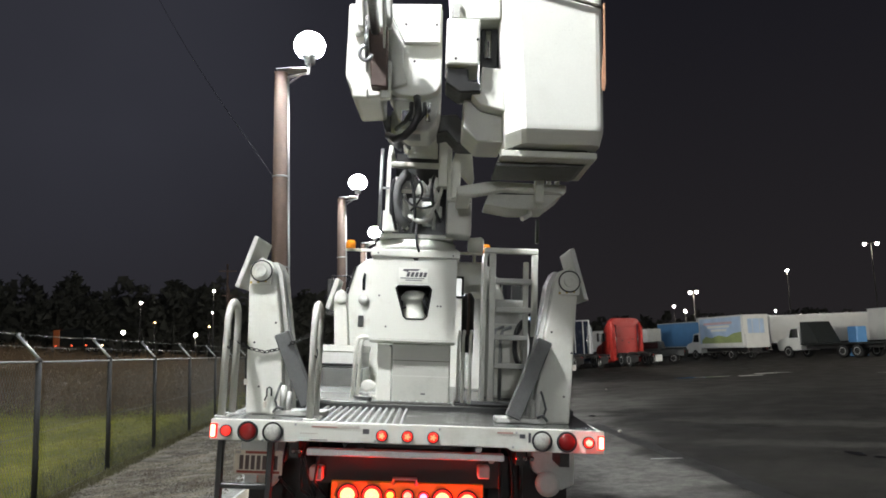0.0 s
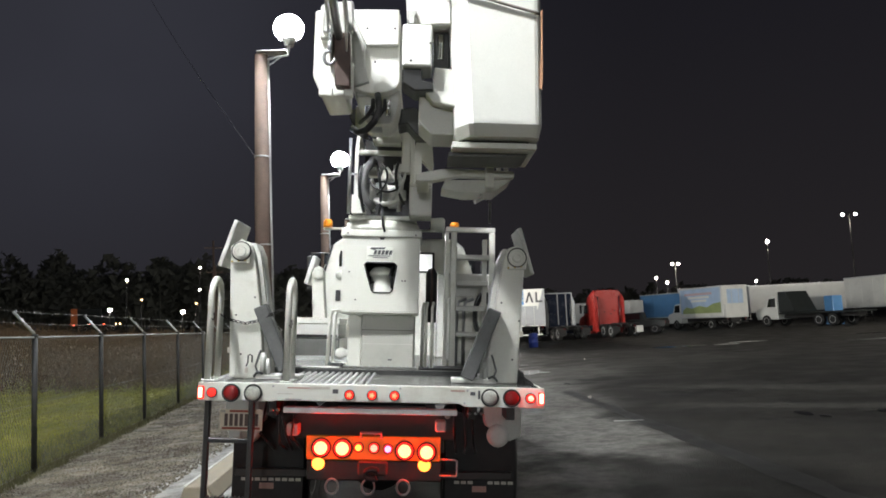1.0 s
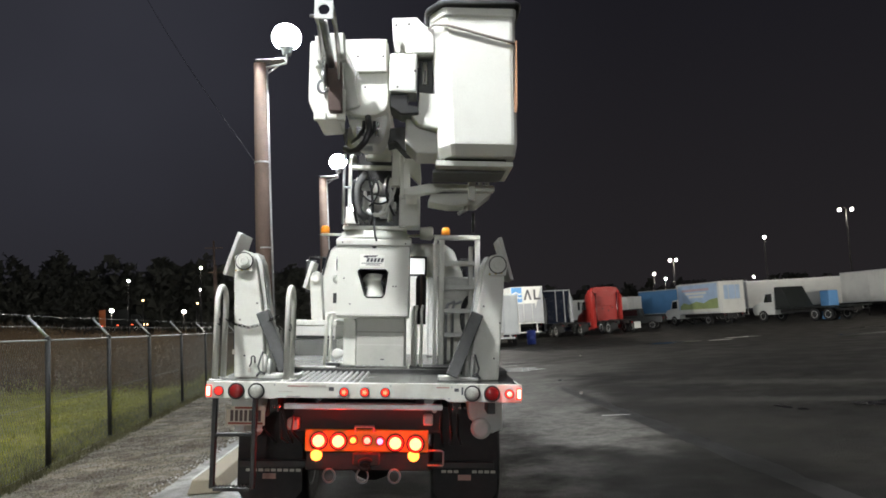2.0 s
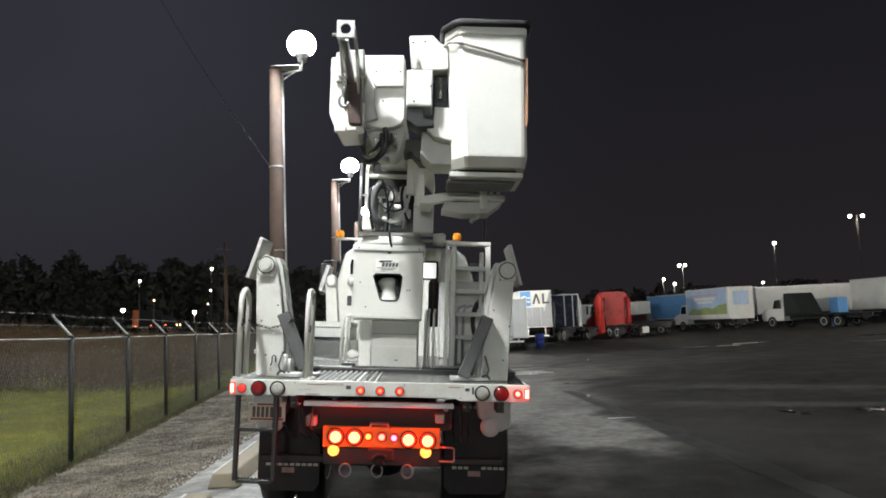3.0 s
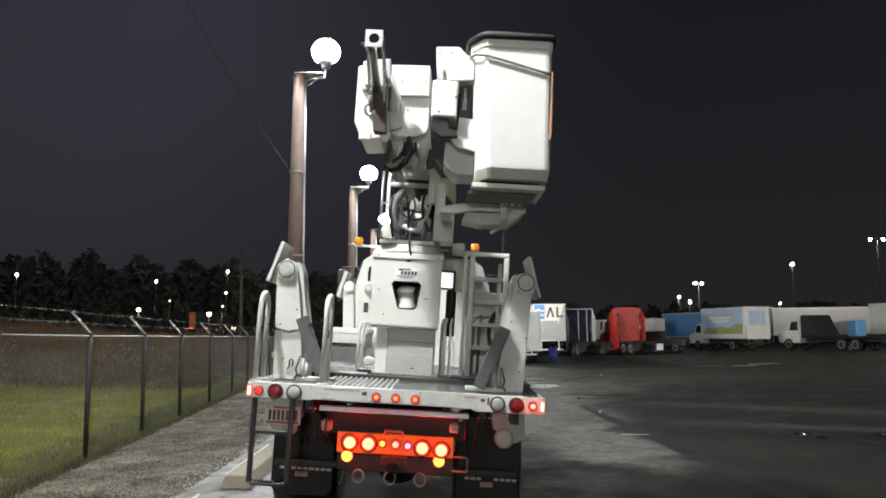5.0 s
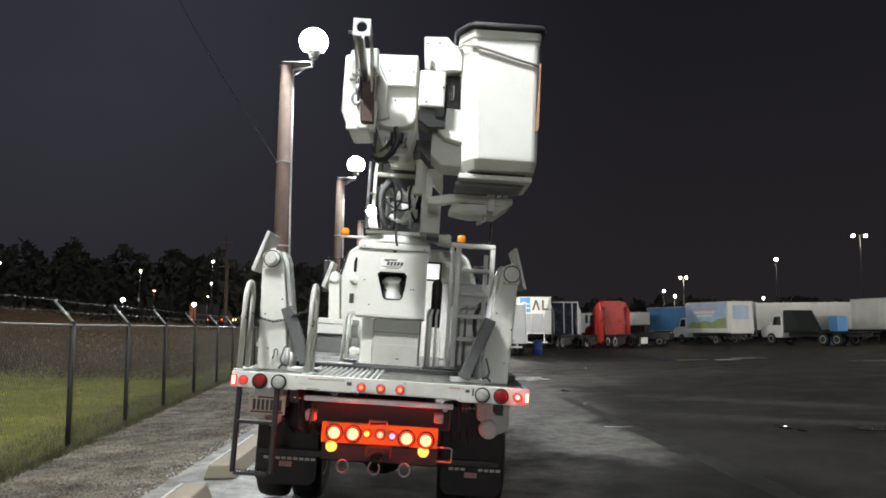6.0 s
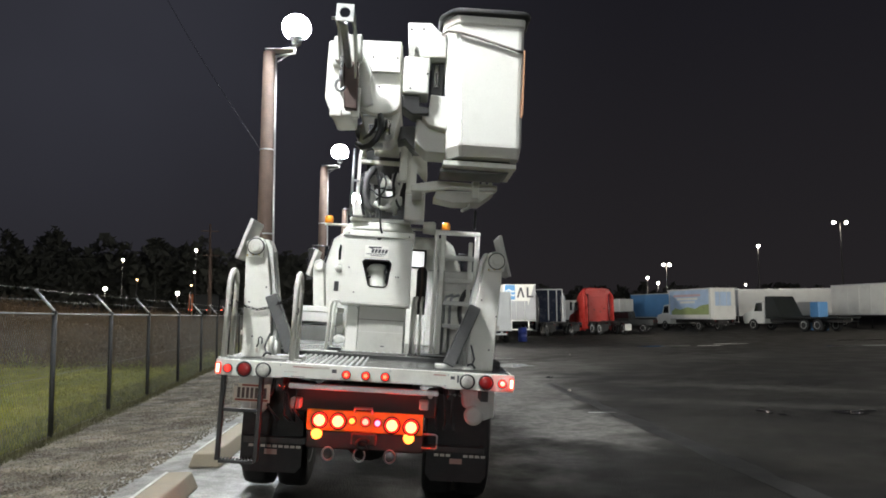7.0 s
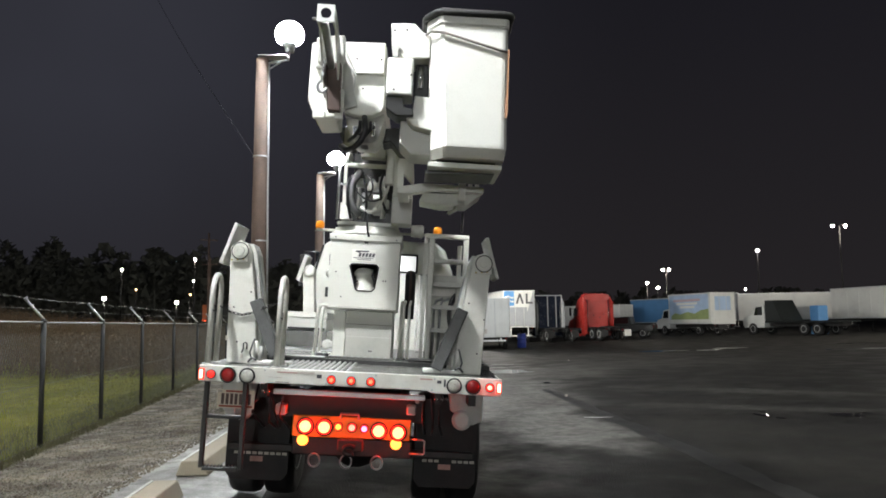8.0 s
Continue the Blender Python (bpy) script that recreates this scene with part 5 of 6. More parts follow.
    tube(bm, [(0.88, 0.72, 2.70), (0.88, 0.72, 2.52)], 0.013, 6)
    tp("antenna_rod", bm, HOSE)


def truck_bucket():
    # tub: tapered, open top, with a broad chamfer at the corner next to the mount
    def ring(z, x0, x1, y0, y1, grow=0.0):
        pts = []
        for cx, cy, r, a0 in ((x0, y0, 0.14, 180), (x1, y0, 0.05, 270), (x1, y1, 0.05, 0), (x0, y1, 0.05, 90)):
            sx_, sy_ = (1 if cx == x0 else -1), (1 if cy == y0 else -1)
            if r > 0.1:
                pts += [(cx, cy + 0.20), (cx + 0.008, cy + 0.165), (cx + 0.095, cy + 0.02), (cx + 0.125, cy)]
            else:
                pts += [(cx + sx_ * r + r * math.cos(radians(a0 + q)), cy + sy_ * r + r * math.sin(radians(a0 + q))) for q in (0, 30, 60, 90)]
        return pts, z
    levels = (ring(3.0, 0.552, 1.138, -0.28, 0.22), ring(3.06, 0.542, 1.145, -0.335, 0.26), ring(3.075, 0.54, 1.146, -0.347, 0.265), ring(3.10, 0.54, 1.147, -0.35, 0.265),
              ring(4.02, 0.475, 1.122, -0.375, 0.29), ring(4.06, 0.472, 1.122, -0.377, 0.292), ring(4.075, 0.465, 1.128, -0.392, 0.30), ring(4.13, 0.462, 1.128, -0.394, 0.30),
              ring(4.14, 0.475, 1.115, -0.375, 0.285), ring(4.10, 0.50, 1.09, -0.345, 0.26), ring(3.2, 0.57, 1.08, -0.31, 0.23))
    bm = B()
    rows = [[bm.verts.new((a, b, z)) for a, b in poly] for poly, z in levels]
    for q, w in zip(rows, rows[1:]):
        m_ = len(q)
        for k in range(m_):
            bm.faces.new((q[k], q[(k + 1) % m_], w[(k + 1) % m_], w[k]))
    bm.faces.new(rows[0][::-1])
    bm.faces.new(rows[-1])
    bmesh.ops.recalc_face_normals(bm, faces=bm.faces)
    bk = tp("bucket", bm, FIBRE, "white fibreglass lift bucket with a rope across it")
    # black rubber bumper round the rim
    bm = B()
    tube(bm, [(a, b, 4.158) for a, b in ring(0, 0.452, 1.138, -0.402, 0.31)[0]], 0.031, 8, closed=True)
    part("rim_bumper", bm, RUBBER, bk, "black rubber rim bumper")
    # rope and strap
    bm = B()
    tube(bm, [(0.44, -0.20, 4.02), (0.50, -0.34, 4.01), (0.60, -0.395, 3.985), (0.75, -0.392, 3.95), (0.92, -0.39, 3.905), (1.06, -0.388, 3.87), (1.13, -0.36, 3.865)], 0.011, 6)
    part("rope", bm, ROPE, bk, "grey rope across the bucket")
    bm = B()
    prism(bm, [(1.118, 3.87), (1.130, 3.875), (1.134, 3.6), (1.138, 3.36), (1.130, 3.31), (1.116, 3.315), (1.113, 3.42), (1.122, 3.6)], -0.404, -0.394)
    part("strap", bm, STRAP, bk, "orange-brown strap hanging down")
    bm = B()
    box(bm, 1.05, 1.053, -0.352, -0.349, 3.1, 3.11)
    part("mould_seam", bm, FIBRE, bk)
    # plates under the bucket
    bm = B()
    box(bm, 0.525, 1.13, -0.20, 0.42, 2.932, 2.976, 0.006)
    pt = tp("bucket_platform", bm, WHITE, "white step platform under the bucket")
    # dark colour paints the shade in the recess under the platform
    bm = B()
    prism(bm, [(0.505, 2.931), (1.09, 2.931), (1.05, 2.912), (0.505, 2.902)], -0.06, 0.36, 0.004)
    part("tray", bm, ARMG, pt, "tray underside coloured dark for the shade in the recess")
    # black filler added for the shaded slot below the bucket
    bm = B()
    box(bm, 0.60, 1.08, -0.14, 0.2, 2.976, 2.999)
    part("pad", bm, RUBBER, pt, "dark filler standing in for the shaded slot")
    # mount between boom and bucket
    bm = B()
    prism(bm, [(0.165, 4.10), (0.36, 4.11), (0.43, 4.04), (0.50, 4.02), (0.50, 3.82), (0.28, 3.805), (0.245, 3.86), (0.18, 3.90)], -0.24, 0.1, 0.012, 2)
    mt = tp("bucket_mount", bm, FIBRE, "white moulded bucket mount")
    bm = B()
    prism(bm, [(0.39, 3.515), (0.53, 3.505), (0.545, 3.225), (0.385, 3.26), (0.29, 3.375), (0.38, 3.39)], -0.20, 0.10, 0.010, 2)
    part("lower_mount", bm, FIBRE, mt)
    bm = B()
    prism(bm, [(0.285, 3.37), (0.385, 3.255), (0.535, 3.22), (0.54, 3.05), (0.375, 3.05), (0.28, 3.14)], -0.10, 0.3, 0.008)
    part("mount_arm", bm, GREY, mt)
    bm = B()
    box(bm, 0.155, 0.37, -0.28, 0.0, 3.49, 3.80, 0.015, 2)
    cb = tp("control_box", bm, FIBRE, "white control box beside the bucket")
    bm = B()
    prism(bm, [(0.16, 3.485), (0.30, 3.485), (0.31, 3.40), (0.38, 3.39), (0.39, 3.33), (0.25, 3.32), (0.16, 3.38)], -0.25, 0.0, 0.01)
    part("control_base", bm, BLACK, cb)
    for x, z in ((0.22, 3.53), (0.355, 3.66), (0.2, 4.04), (0.30, 4.05)):
        bm = B()
        lathe(bm, [(0.009, 0.001), (0.007, -0.006)], (x, -0.28 if z < 3.9 else -0.24, z), "y", 8)
        part("bolt", bm, BLACK, cb)
    # black block added where the mount only has a dark gap
    bm = B()
    box(bm, 0.38, 0.50, -0.10, 0.1, 3.40, 3.815, 0.01)
    gp = tp("mount_gap_block", bm, BLACK, "black block standing in for the dark gap in the mount")
    bm = B()
    cyl(bm, (0.43, -0.12, 3.60), (0.43, -0.12, 3.78), 0.022, sides=12)
    part("shaft", bm, CHROME, gp)
    bm = B()
    prism(bm, [(0.185, 3.905), (0.25, 3.905), (0.235, 3.87), (0.235, 3.81), (0.20, 3.81)], -0.262, -0.245)
    part("cup_holder", bm, GREY, gp)


def truck_boom():
    # boom tip cover: flat upper panel, rounded belly
    belly = [(-0.225, 3.99), (0.125, 4.0), (0.135, 3.47)] + [(-0.05 + 0.185 * math.cos(radians(a)), 3.47 + 0.095 * math.sin(radians(a))) for a in (0, -30, -60, -90, -120, -150, -180)][1:] + [(-0.235, 3.50)]
    bm = B()
    prism(bm, belly, 0.02, 0.45, 0.012, 2)
    tip = tp("boom_tip", bm, FIBRE, "white boom tip cover with a rounded belly")
    bm = B()
    prism(bm, [(-0.232, 3.998), (0.118, 4.008), (0.122, 3.735), (-0.12, 3.725), (-0.232, 3.95)], -0.03, 0.015, 0.008)
    part("panel", bm, FIBRE, tip)
    bm = B()
    prism(bm, [(-0.235, 3.94), (-0.125, 3.72), (-0.125, 3.58), (-0.09, 3.45), (-0.22, 3.40)], -0.025, 0.015, 0.006)
    part("cheek", bm, GREY, tip)
    for x, z in ((-0.115, 3.855), (0.09, 3.86), (-0.05, 3.60)):
        bm = B()
        lathe(bm, [(0.009, 0.001), (0.008, -0.004)], (x, -0.03, z), "y", 10)
        part("bolt", bm, BLACK, tip)
    bm = B()
    box(bm, -0.20, 0.10, 0.45, 6.4, 3.50, 3.85, 0.03, 2)
    tp("upper_boom", bm, FIBRE, "long white upper boom running forward")
    # cover beside the tip
    bm = B()
    prism(bm, [(-0.485, 3.93), (-0.255, 3.95), (-0.245, 3.30), (-0.415, 3.285), (-0.485, 3.44)], -0.16, 0.35, 0.018, 2)
    lc = tp("winch_cover", bm, FIBRE, "white chamfered winch cover")
    bm = B()
    box(bm, -0.44, -0.34, -0.20, -0.15, 3.70, 3.96, 0.015, 2)
    part("pocket", bm, GREY, lc)
    # elbow housing and its thick bent hose under the tip
    bm = B()
    prism(bm, [(-0.205, 3.43), (0.135, 3.44), (0.128, 3.34), (0.10, 3.215), (0.06, 3.17), (-0.09, 3.165), (-0.135, 3.20), (-0.19, 3.34)], 0.12, 0.5, 0.014, 2)
    eh = tp("elbow_housing", bm, GREY, "grey-white elbow housing under the boom")
    bm = B()
    box(bm, -0.13, -0.05, 0.095, 0.119, 3.23, 3.31, 0.006)
    part("clasp", bm, CHROME, eh, "bright steel clasp")
    bm = B()
    box(bm, -0.19, -0.02, 0.09, 0.119, 3.375, 3.39, 0.004)
    part("rim_strip", bm, ALU, eh)
    bm = B()
    tube(bm, [(-0.027, 0.02, 3.37), (-0.015, -0.02, 3.30), (-0.01, -0.02, 3.24), (-0.045, -0.02, 3.15), (-0.10, 0.0, 3.095), (-0.16, 0.05, 3.085), (-0.215, 0.12, 3.13)], 0.026, 10)
    tp("thick_hose", bm, HOSE, "thick black bent hose")
    bm = B()
    lathe(bm, [(0.03, -0.10), (0.10, -0.10), (0.10, 0.10), (0.03, 0.10)], (-0.10, 0.25, 3.24), "x", 20)
    tp("elbow_pin", bm, GALV, "steel elbow pin")
    for x, xx in ((0.03, 0.0), (-0.06, -0.08)):
        bm = B()
        tube(bm, [(x, 0.02, 3.33), (x, 0.0, 3.26), (xx - 0.02, 0.05, 3.21), (xx - 0.08, 0.15, 3.19), (xx - 0.14, 0.5, 3.22), (xx - 0.1, 1.1, 3.3)], 0.016, 8)
        tp("boom_hose", bm, HOSE)
    for x in (-0.02, 0.055):
        bm = B()
        cyl(bm, (x, -0.01, 3.20), (x, -0.01, 3.32), 0.018, sides=10)
        tp("fitting", bm, CHROME)
    bm = B()
    prism(bm, [(0.10, 3.40), (0.25, 3.42), (0.37, 3.26), (0.39, 3.20), (0.26, 3.20), (0.18, 3.29), (0.11, 3.27)], 0.5, 0.8, 0.008)
    tp("elbow_guard", bm, BLACK, "black elbow guard under the boom")
    bm = B()
    prism(bm, [(-0.30, 3.39), (-0.10, 3.40), (-0.05, 3.35), (-0.18, 3.21), (-0.26, 3.27)], 0.5, 0.8, 0.008)
    tp("elbow_guard", bm, BLACK, "black elbow guard under the boom")
    # jib
    bm = B()
    for d in (-0.357, -0.237):
        prism(bm, [(-0.78, 3.85), (-0.66, 3.85), (-0.10, 3.42), (-0.06, 3.72), (-0.66, 3.965), (-0.78, 3.965)], d, d + 0.012, axis="x")
    jb = tp("jib", bm, GREY, "grey jib arm with a pulley end")
    bm = B()
    hole, n = [(-0.292 + 0.042 * math.cos(2 * math.pi * k / 16), 3.92 + 0.042 * math.sin(2 * math.pi * k / 16)) for k in range(16)], 16
    sq = []
    for k in range(16):
        a = 2 * math.pi * k / 16
        c, s = math.cos(a), math.sin(a)
        q = 0.066 / max(abs(c), abs(s))
        sq.append((-0.292 + q * c, 3.92 + q * s))
    for d in (-0.80, -0.782):
        o = [bm.verts.new((a, d, b)) for a, b in sq]
        w = [bm.verts.new((a, d, b)) for a, b in hole]
        for i in range(n):
            bm.faces.new((o[i], o[(i + 1) % n], w[(i + 1) % n], w[i]))
        if d > -0.79:
            for i in range(n):
                bm.faces.new((lw[i], lw[(i + 1) % n], w[(i + 1) % n], w[i]))
                bm.faces.new((lo[i], lo[(i + 1) % n], o[(i + 1) % n], o[i]))
        lo, lw = o, w
    bmesh.ops.recalc_face_normals(bm, faces=bm.faces)
    part("eye_plate", bm, ALU, jb, "pale square plate with a round hole")
    bm = B()
    cyl(bm, (-0.395, -0.76, 3.885), (-0.235, -0.76, 3.885), 0.012, sides=10)
    part("pin", bm, GALV, jb)
    bm = B()
    cyl(bm, (-0.31, -0.70, 3.88), (-0.29, -0.30, 3.68), 0.03, sides=12)
    part("rod", bm, GALV, jb)
    bm = B()
    prism(bm, [(-0.335, 3.70), (-0.215, 3.72), (-0.20, 3.32), (-0.305, 3.325)], -0.30, -0.20, 0.008)
    part("jib_channel", bm, RUST, jb, "dark brown channel")
    bm = B()
    prism(bm, [(-0.41, 3.94), (-0.20, 3.96), (-0.19, 3.74), (-0.30, 3.70), (-0.41, 3.72)], -0.28, -0.20, 0.012)
    part("jib_head", bm, GREY, jb)
    bm = B()
    box(bm, -0.25, -0.185, -0.24, -0.18, 3.27, 3.52, 0.008)
    box(bm, -0.43, -0.33, -0.22, -0.17, 3.275, 3.34, 0.008)
    part("jib_foot", bm, FIBRE, jb)
    # hook with chain
    chain([(-0.318, -0.55, 3.66), (-0.318, -0.55, 3.52)], "hook_chain", GALV, 0.035)
    bm = B()
    tube(bm, [(-0.318 + 0.036 * math.cos(a), -0.55, 3.435 + 0.045 * math.sin(a)) for a in [1.2 + k * 0.45 for k in range(12)]], 0.012, 8)
    cyl(bm, (-0.318, -0.55, 3.48), (-0.318, -0.55, 3.55), 0.014, sides=10)
    tp("load_hook", bm, GALV, "steel load hook")


def truck_ladder():
    bm = B()
    box(bm, 0.545, 0.575, 1.62, 1.90, 1.29, 2.55)
    box(bm, 0.595, 0.650, 1.60, 1.64, 1.29, 2.55, 0.006)
    ld = tp("access_ladder", bm, WHITE, "white steel access ladder on the deck")
    bm = B()
    box(bm, 0.955, 1.01, 1.60, 1.64, 1.85, 2.55, 0.006)
    part("stile", bm, WHITE, ld)
    bm = B()
    box(bm, 0.90, 0.945, 1.72, 1.76, 1.45, 2.50, 0.006)
    part("back_stile", bm, GREY, ld)
    bm = B()
    box(bm, 0.545, 1.01, 1.60, 1.66, 2.552, 2.60, 0.008)
    part("top_bar", bm, WHITE, ld)
    for z in (2.295, 2.05, 1.815, 1.575):
        bm = B()
        box(bm, 0.651, 0.954 if z > 1.9 else 0.93, 1.60, 1.72, z, z + 0.045, 0.006)
        part("rung", bm, GREY, ld)
    bm = B()
    box(bm, 0.655, 0.70, 1.60, 1.66, 1.29, 1.3)
    part("foot", bm, WHITE, ld)


def truck_cab_and_rest():
    # cab
    prof = [(-1.02, 1.0), (-1.06, 2.0), (-0.98, 2.40), (-0.86, 2.72), (-0.72, 2.82), (0.72, 2.82), (0.86, 2.72), (0.98, 2.40), (1.06, 2.0), (1.02, 1.0)]
    bm = B()
    prism(bm, prof, 4.55, 6.35, 0.03, 3)
    cab = tp("cab", bm, WHITE, "white rounded truck cab")
    bm = B()
    prism(bm, [(6.34, 1.0), (7.7, 1.0), (7.7, 1.6), (7.5, 1.75), (6.34, 1.95)], -0.95, 0.95, 0.05, 3, axis="x")
    part("bonnet", bm, WHITE, cab)
    for x0, x1 in ((0.16, 0.45), (-0.45, -0.16)):
        bm = B()
        box(bm, x0 - 0.03, x1 + 0.03, 4.54, 4.549, 2.36, 2.635, 0.006)
        rw = part("rear_window", bm, RUBBER, cab, "black rubber window seal")
        # the pane glows by itself in place of light passing through
        bm = B()
        box(bm, x0, x1, 4.533, 4.5395, 2.39, 2.605, 0.004)
        part("pane", bm, CABGLOW, rw, "rear cab window pane with an added even glow")
    for sx in (-1, 1):
        bm = B()
        prism(bm, [(4.75, 2.05), (5.8, 2.05), (5.5, 2.6), (4.85, 2.62)], sx * 1.0 - 0.015, sx * 1.0 + 0.04, axis="x")
        part("side_window", bm, GLASS, cab)
        bm = B()
        box(bm, sx * 1.29 - 0.10, sx * 1.29 + 0.06, 5.75, 5.83, 2.15, 2.66, 0.02, 2)
        mi = part("mirror", bm, BLACK, cab, "tall black side mirror")
        bm = B()
        tube(bm, [(sx * 1.0, 5.7, 2.70), (sx * 1.32, 5.74, 2.70), (sx * 1.32, 5.76, 2.2), (sx * 1.0, 5.7, 2.14)], 0.014, 6)
        part("mirror_arm", bm, BLACK, mi)
    bm = B()
    prism(bm, [(-0.98, 2.34), (-0.955, 2.34), (-0.86, 2.70), (-0.885, 2.71)], 4.53, 4.55)
    part("seam_seal", bm, RUBBER, cab)
    bm = B()
    box(bm, -0.81, -0.745, 4.535, 4.548, 1.97, 2.11, 0.006)
    part("cab_vent", bm, BLACK, cab, "black cab vent")
    bm = B()
    lathe(bm, [(0.06, 0.0), (0.065, -0.05), (0.04, -0.10), (0.015, -0.11)], (-0.75, 4.545, 2.30), "y", 16)
    part("rear_work_lamp", bm, WHITE, cab, "white round rear work lamp")
    bm = B()
    prism(bm, [(-0.775, 2.42), (-0.74, 2.42), (-0.735, 2.62), (-0.76, 2.64), (-0.78, 2.55)], 4.535, 4.548)
    part("quarter_glass", bm, GLASS, cab, "dark narrow quarter glass")
    for x in (-0.5, 0.0, 0.5):
        bm = B()
        box(bm, x - 0.012, x + 0.012, 4.54, 4.549, 1.35, 2.2)
        part("cab_seam", bm, GREY, cab)
    # beacons on a cross tube
    bm = B()
    tube(bm, [(-1.0, 4.6, 2.93), (0.78, 4.6, 2.93)], 0.018, 8)
    for x in (-0.6, 0.6):
        cyl(bm, (x, 4.6, 2.80), (x, 4.6, 2.94), 0.02, sides=8)
    bar = tp("beacon_bar", bm, WHITE, "white roof tube with amber beacons")
    for x, z in ((-0.95, 2.95), (0.74, 2.95)):
        bm = B()
        lathe(bm, [(0.06, 0.0), (0.06, 0.07), (0.045, 0.10), (0.02, 0.105)], (x, 4.6, z), sides=16)
        part("beacon", bm, ORANGE, bar, "amber warning beacon")
    # front outrigger, driver's side
    bm = B()
    prism(bm, [(-0.93, FZ), (-0.985, 2.20), (-0.965, 2.32), (-0.90, 2.35), (-0.85, 2.30), (-0.82, 1.9), (-0.77, FZ)], 3.55, 3.75, 0.012, 2)
    fo = tp("front_outrigger", bm, WHITE, "white folded front outrigger leg")
    bm = B()
    prism(bm, [(-1.08, 2.14), (-1.03, 2.12), (-0.93, 2.46), (-0.98, 2.47)], 3.55, 3.9, 0.008)
    part("foot_plate", bm, GREY, fo)
    bm = B()
    lathe(bm, [(0.07, 0.0), (0.07, -0.03), (0.03, -0.04)], (-0.91, 3.55, 2.25), "y", 18)
    part("pivot_boss", bm, WHITE, fo)
    # tool box at the far end of the floor
    bm = B()
    box(bm, -1.12, -0.62, 3.35, 4.2, 1.50, 1.72, 0.015, 2)
    tb = tp("tool_box", bm, GREY, "grey-white tool box on the deck")
    bm = B()
    box(bm, -1.12, -0.60, 3.25, 4.2, FZ, 1.498, 0.01)
    part("base", bm, DECKM, tb, "wet tread-plate base")
    bm = B()
    box(bm, -1.13, -0.61, 3.335, 4.21, 1.66, 1.735, 0.01)
    part("lid", bm, WHITE, tb)
    bm = B()
    box(bm, -1.10, -0.64, 3.335, 3.35, 1.51, 1.54)
    part("gap_strip", bm, BLACK, tb)
    # small hoop rail by the pedestal
    for y in (1.55, 1.95):
        bm = B()
        tube(bm, [(-0.52, y, FZ), (-0.505, y, 1.74), (-0.49, y, 1.79), (-0.45, y, 1.80), (-0.38, y, 1.80)], 0.017, 8)
        tp("guard_rail", bm, WHITE, "white bent guard rail")
    for x, r in ((-0.40, 0.05), (-0.36, 0.035)):
        bm = B()
        lathe(bm, [(r, 0.0), (r, -0.09), (r * 0.6, -0.10)], (x, 1.62, 1.40), "y", 14)
        tp("pump_fitting", bm, GREY)
    for k in range(4):
        bm = B()
        tube(bm, [(-0.50 + 0.04 * k, 1.55, FZ + 0.02), (-0.46 + 0.05 * k, 1.35 + 0.03 * k, FZ + 0.02), (-0.34, 1.2 + 0.04 * k, FZ + 0.025)], 0.016, 6)
        tp("floor_hose", bm, WHITE if k % 2 else HOSE)
    # tubes and covered tool right of the pedestal
    for x, y in ((0.375, 1.25), (0.43, 1.18), (0.345, 1.4)):
        bm = B()
        tube(bm, [(x, y, FZ), (x, y, 1.82), (x + 0.01, y + 0.03, 1.86), (x + 0.01, y + 0.12, 1.87)], 0.014, 8)
        tp("vertical_tube", bm, WHITE, "white vertical tube")
    bm = B()
    lathe(bm, [(0.05, 1.70), (0.055, 2.15), (0.03, 2.2)], (0.42, 1.62, 0), sides=12)
    st = tp("covered_stick", bm, BLACK, "dark covered hot stick with a brown band")
    bm = B()
    tube(bm, [(0.42, 1.555, 1.85), (0.425, 1.555, 2.05), (0.42, 1.555, 2.2)], 0.012, 6)
    part("brown_band", bm, RUST, st)
    # cabinet and hose reel behind the ladder
    bm = B()
    box(bm, 0.62, 0.98, 2.3, 3.2, FZ, 1.98, 0.03, 2)
    cbn = tp("side_cabinet", bm, WHITE, "white cabinet behind the ladder")
    for y in (2.28, ):
        for x in (0.69, 0.76):
            bm = B()
            tube(bm, [(x, y, FZ), (x, y, 1.85), (x + 0.02, y, 1.92), (x + 0.10, y, 1.95)], 0.016, 8)
            part("tube", bm, GALV, cbn)
    for k in range(5):
        bm = B()
        tube(bm, [(0.93 + (0.09 - 0.004 * k) * math.cos(a), 1.80 + 0.025 * k, 1.78 + (0.21 - 0.01 * k) * math.sin(a)) for a in [j * 2 * math.pi / 20 for j in range(20)]], 0.02, 6, closed=True)
        tp("coiled_hose", bm, HOSE, "black coiled hose")
    bm = B()
    box(bm, 0.50, 1.15, 3.6, 4.3, FZ, 2.30, 0.02)
    tp("body_cabinet", bm, GREY, "grey-white body cabinet behind the cab")


channel = truck_deck()
truck_tail_lamps(channel)
truck_underside()
truck_steps()
truck_outrigger(-1)
truck_outrigger(1)
truck_small_parts()
truck_cowl()
truck_turret()
truck_bucket()
truck_boom()
truck_ladder()
truck_cab_and_rest()


# ---- parked vehicles across the yard ----
def veh_wheel(root, x, y, r=0.5, w=0.28):
    bm = B()
    lathe(bm, [(r * 0.58, -w / 2), (r * 0.95, -w / 2), (r, -w * 0.3), (r, w * 0.3), (r * 0.95, w / 2), (r * 0.58, w / 2)], (x, y, r), "x", 22)
    ty = part("tyre", bm, RUBBER, root)
    bm = B()
    lathe(bm, [(0.06, -w * 0.4), (r * 0.58, -w * 0.52), (r * 0.58, w * 0.52), (0.06, w * 0.4)], (x, y, r), "x", 16)
    part("rim", bm, TRAILER, ty)


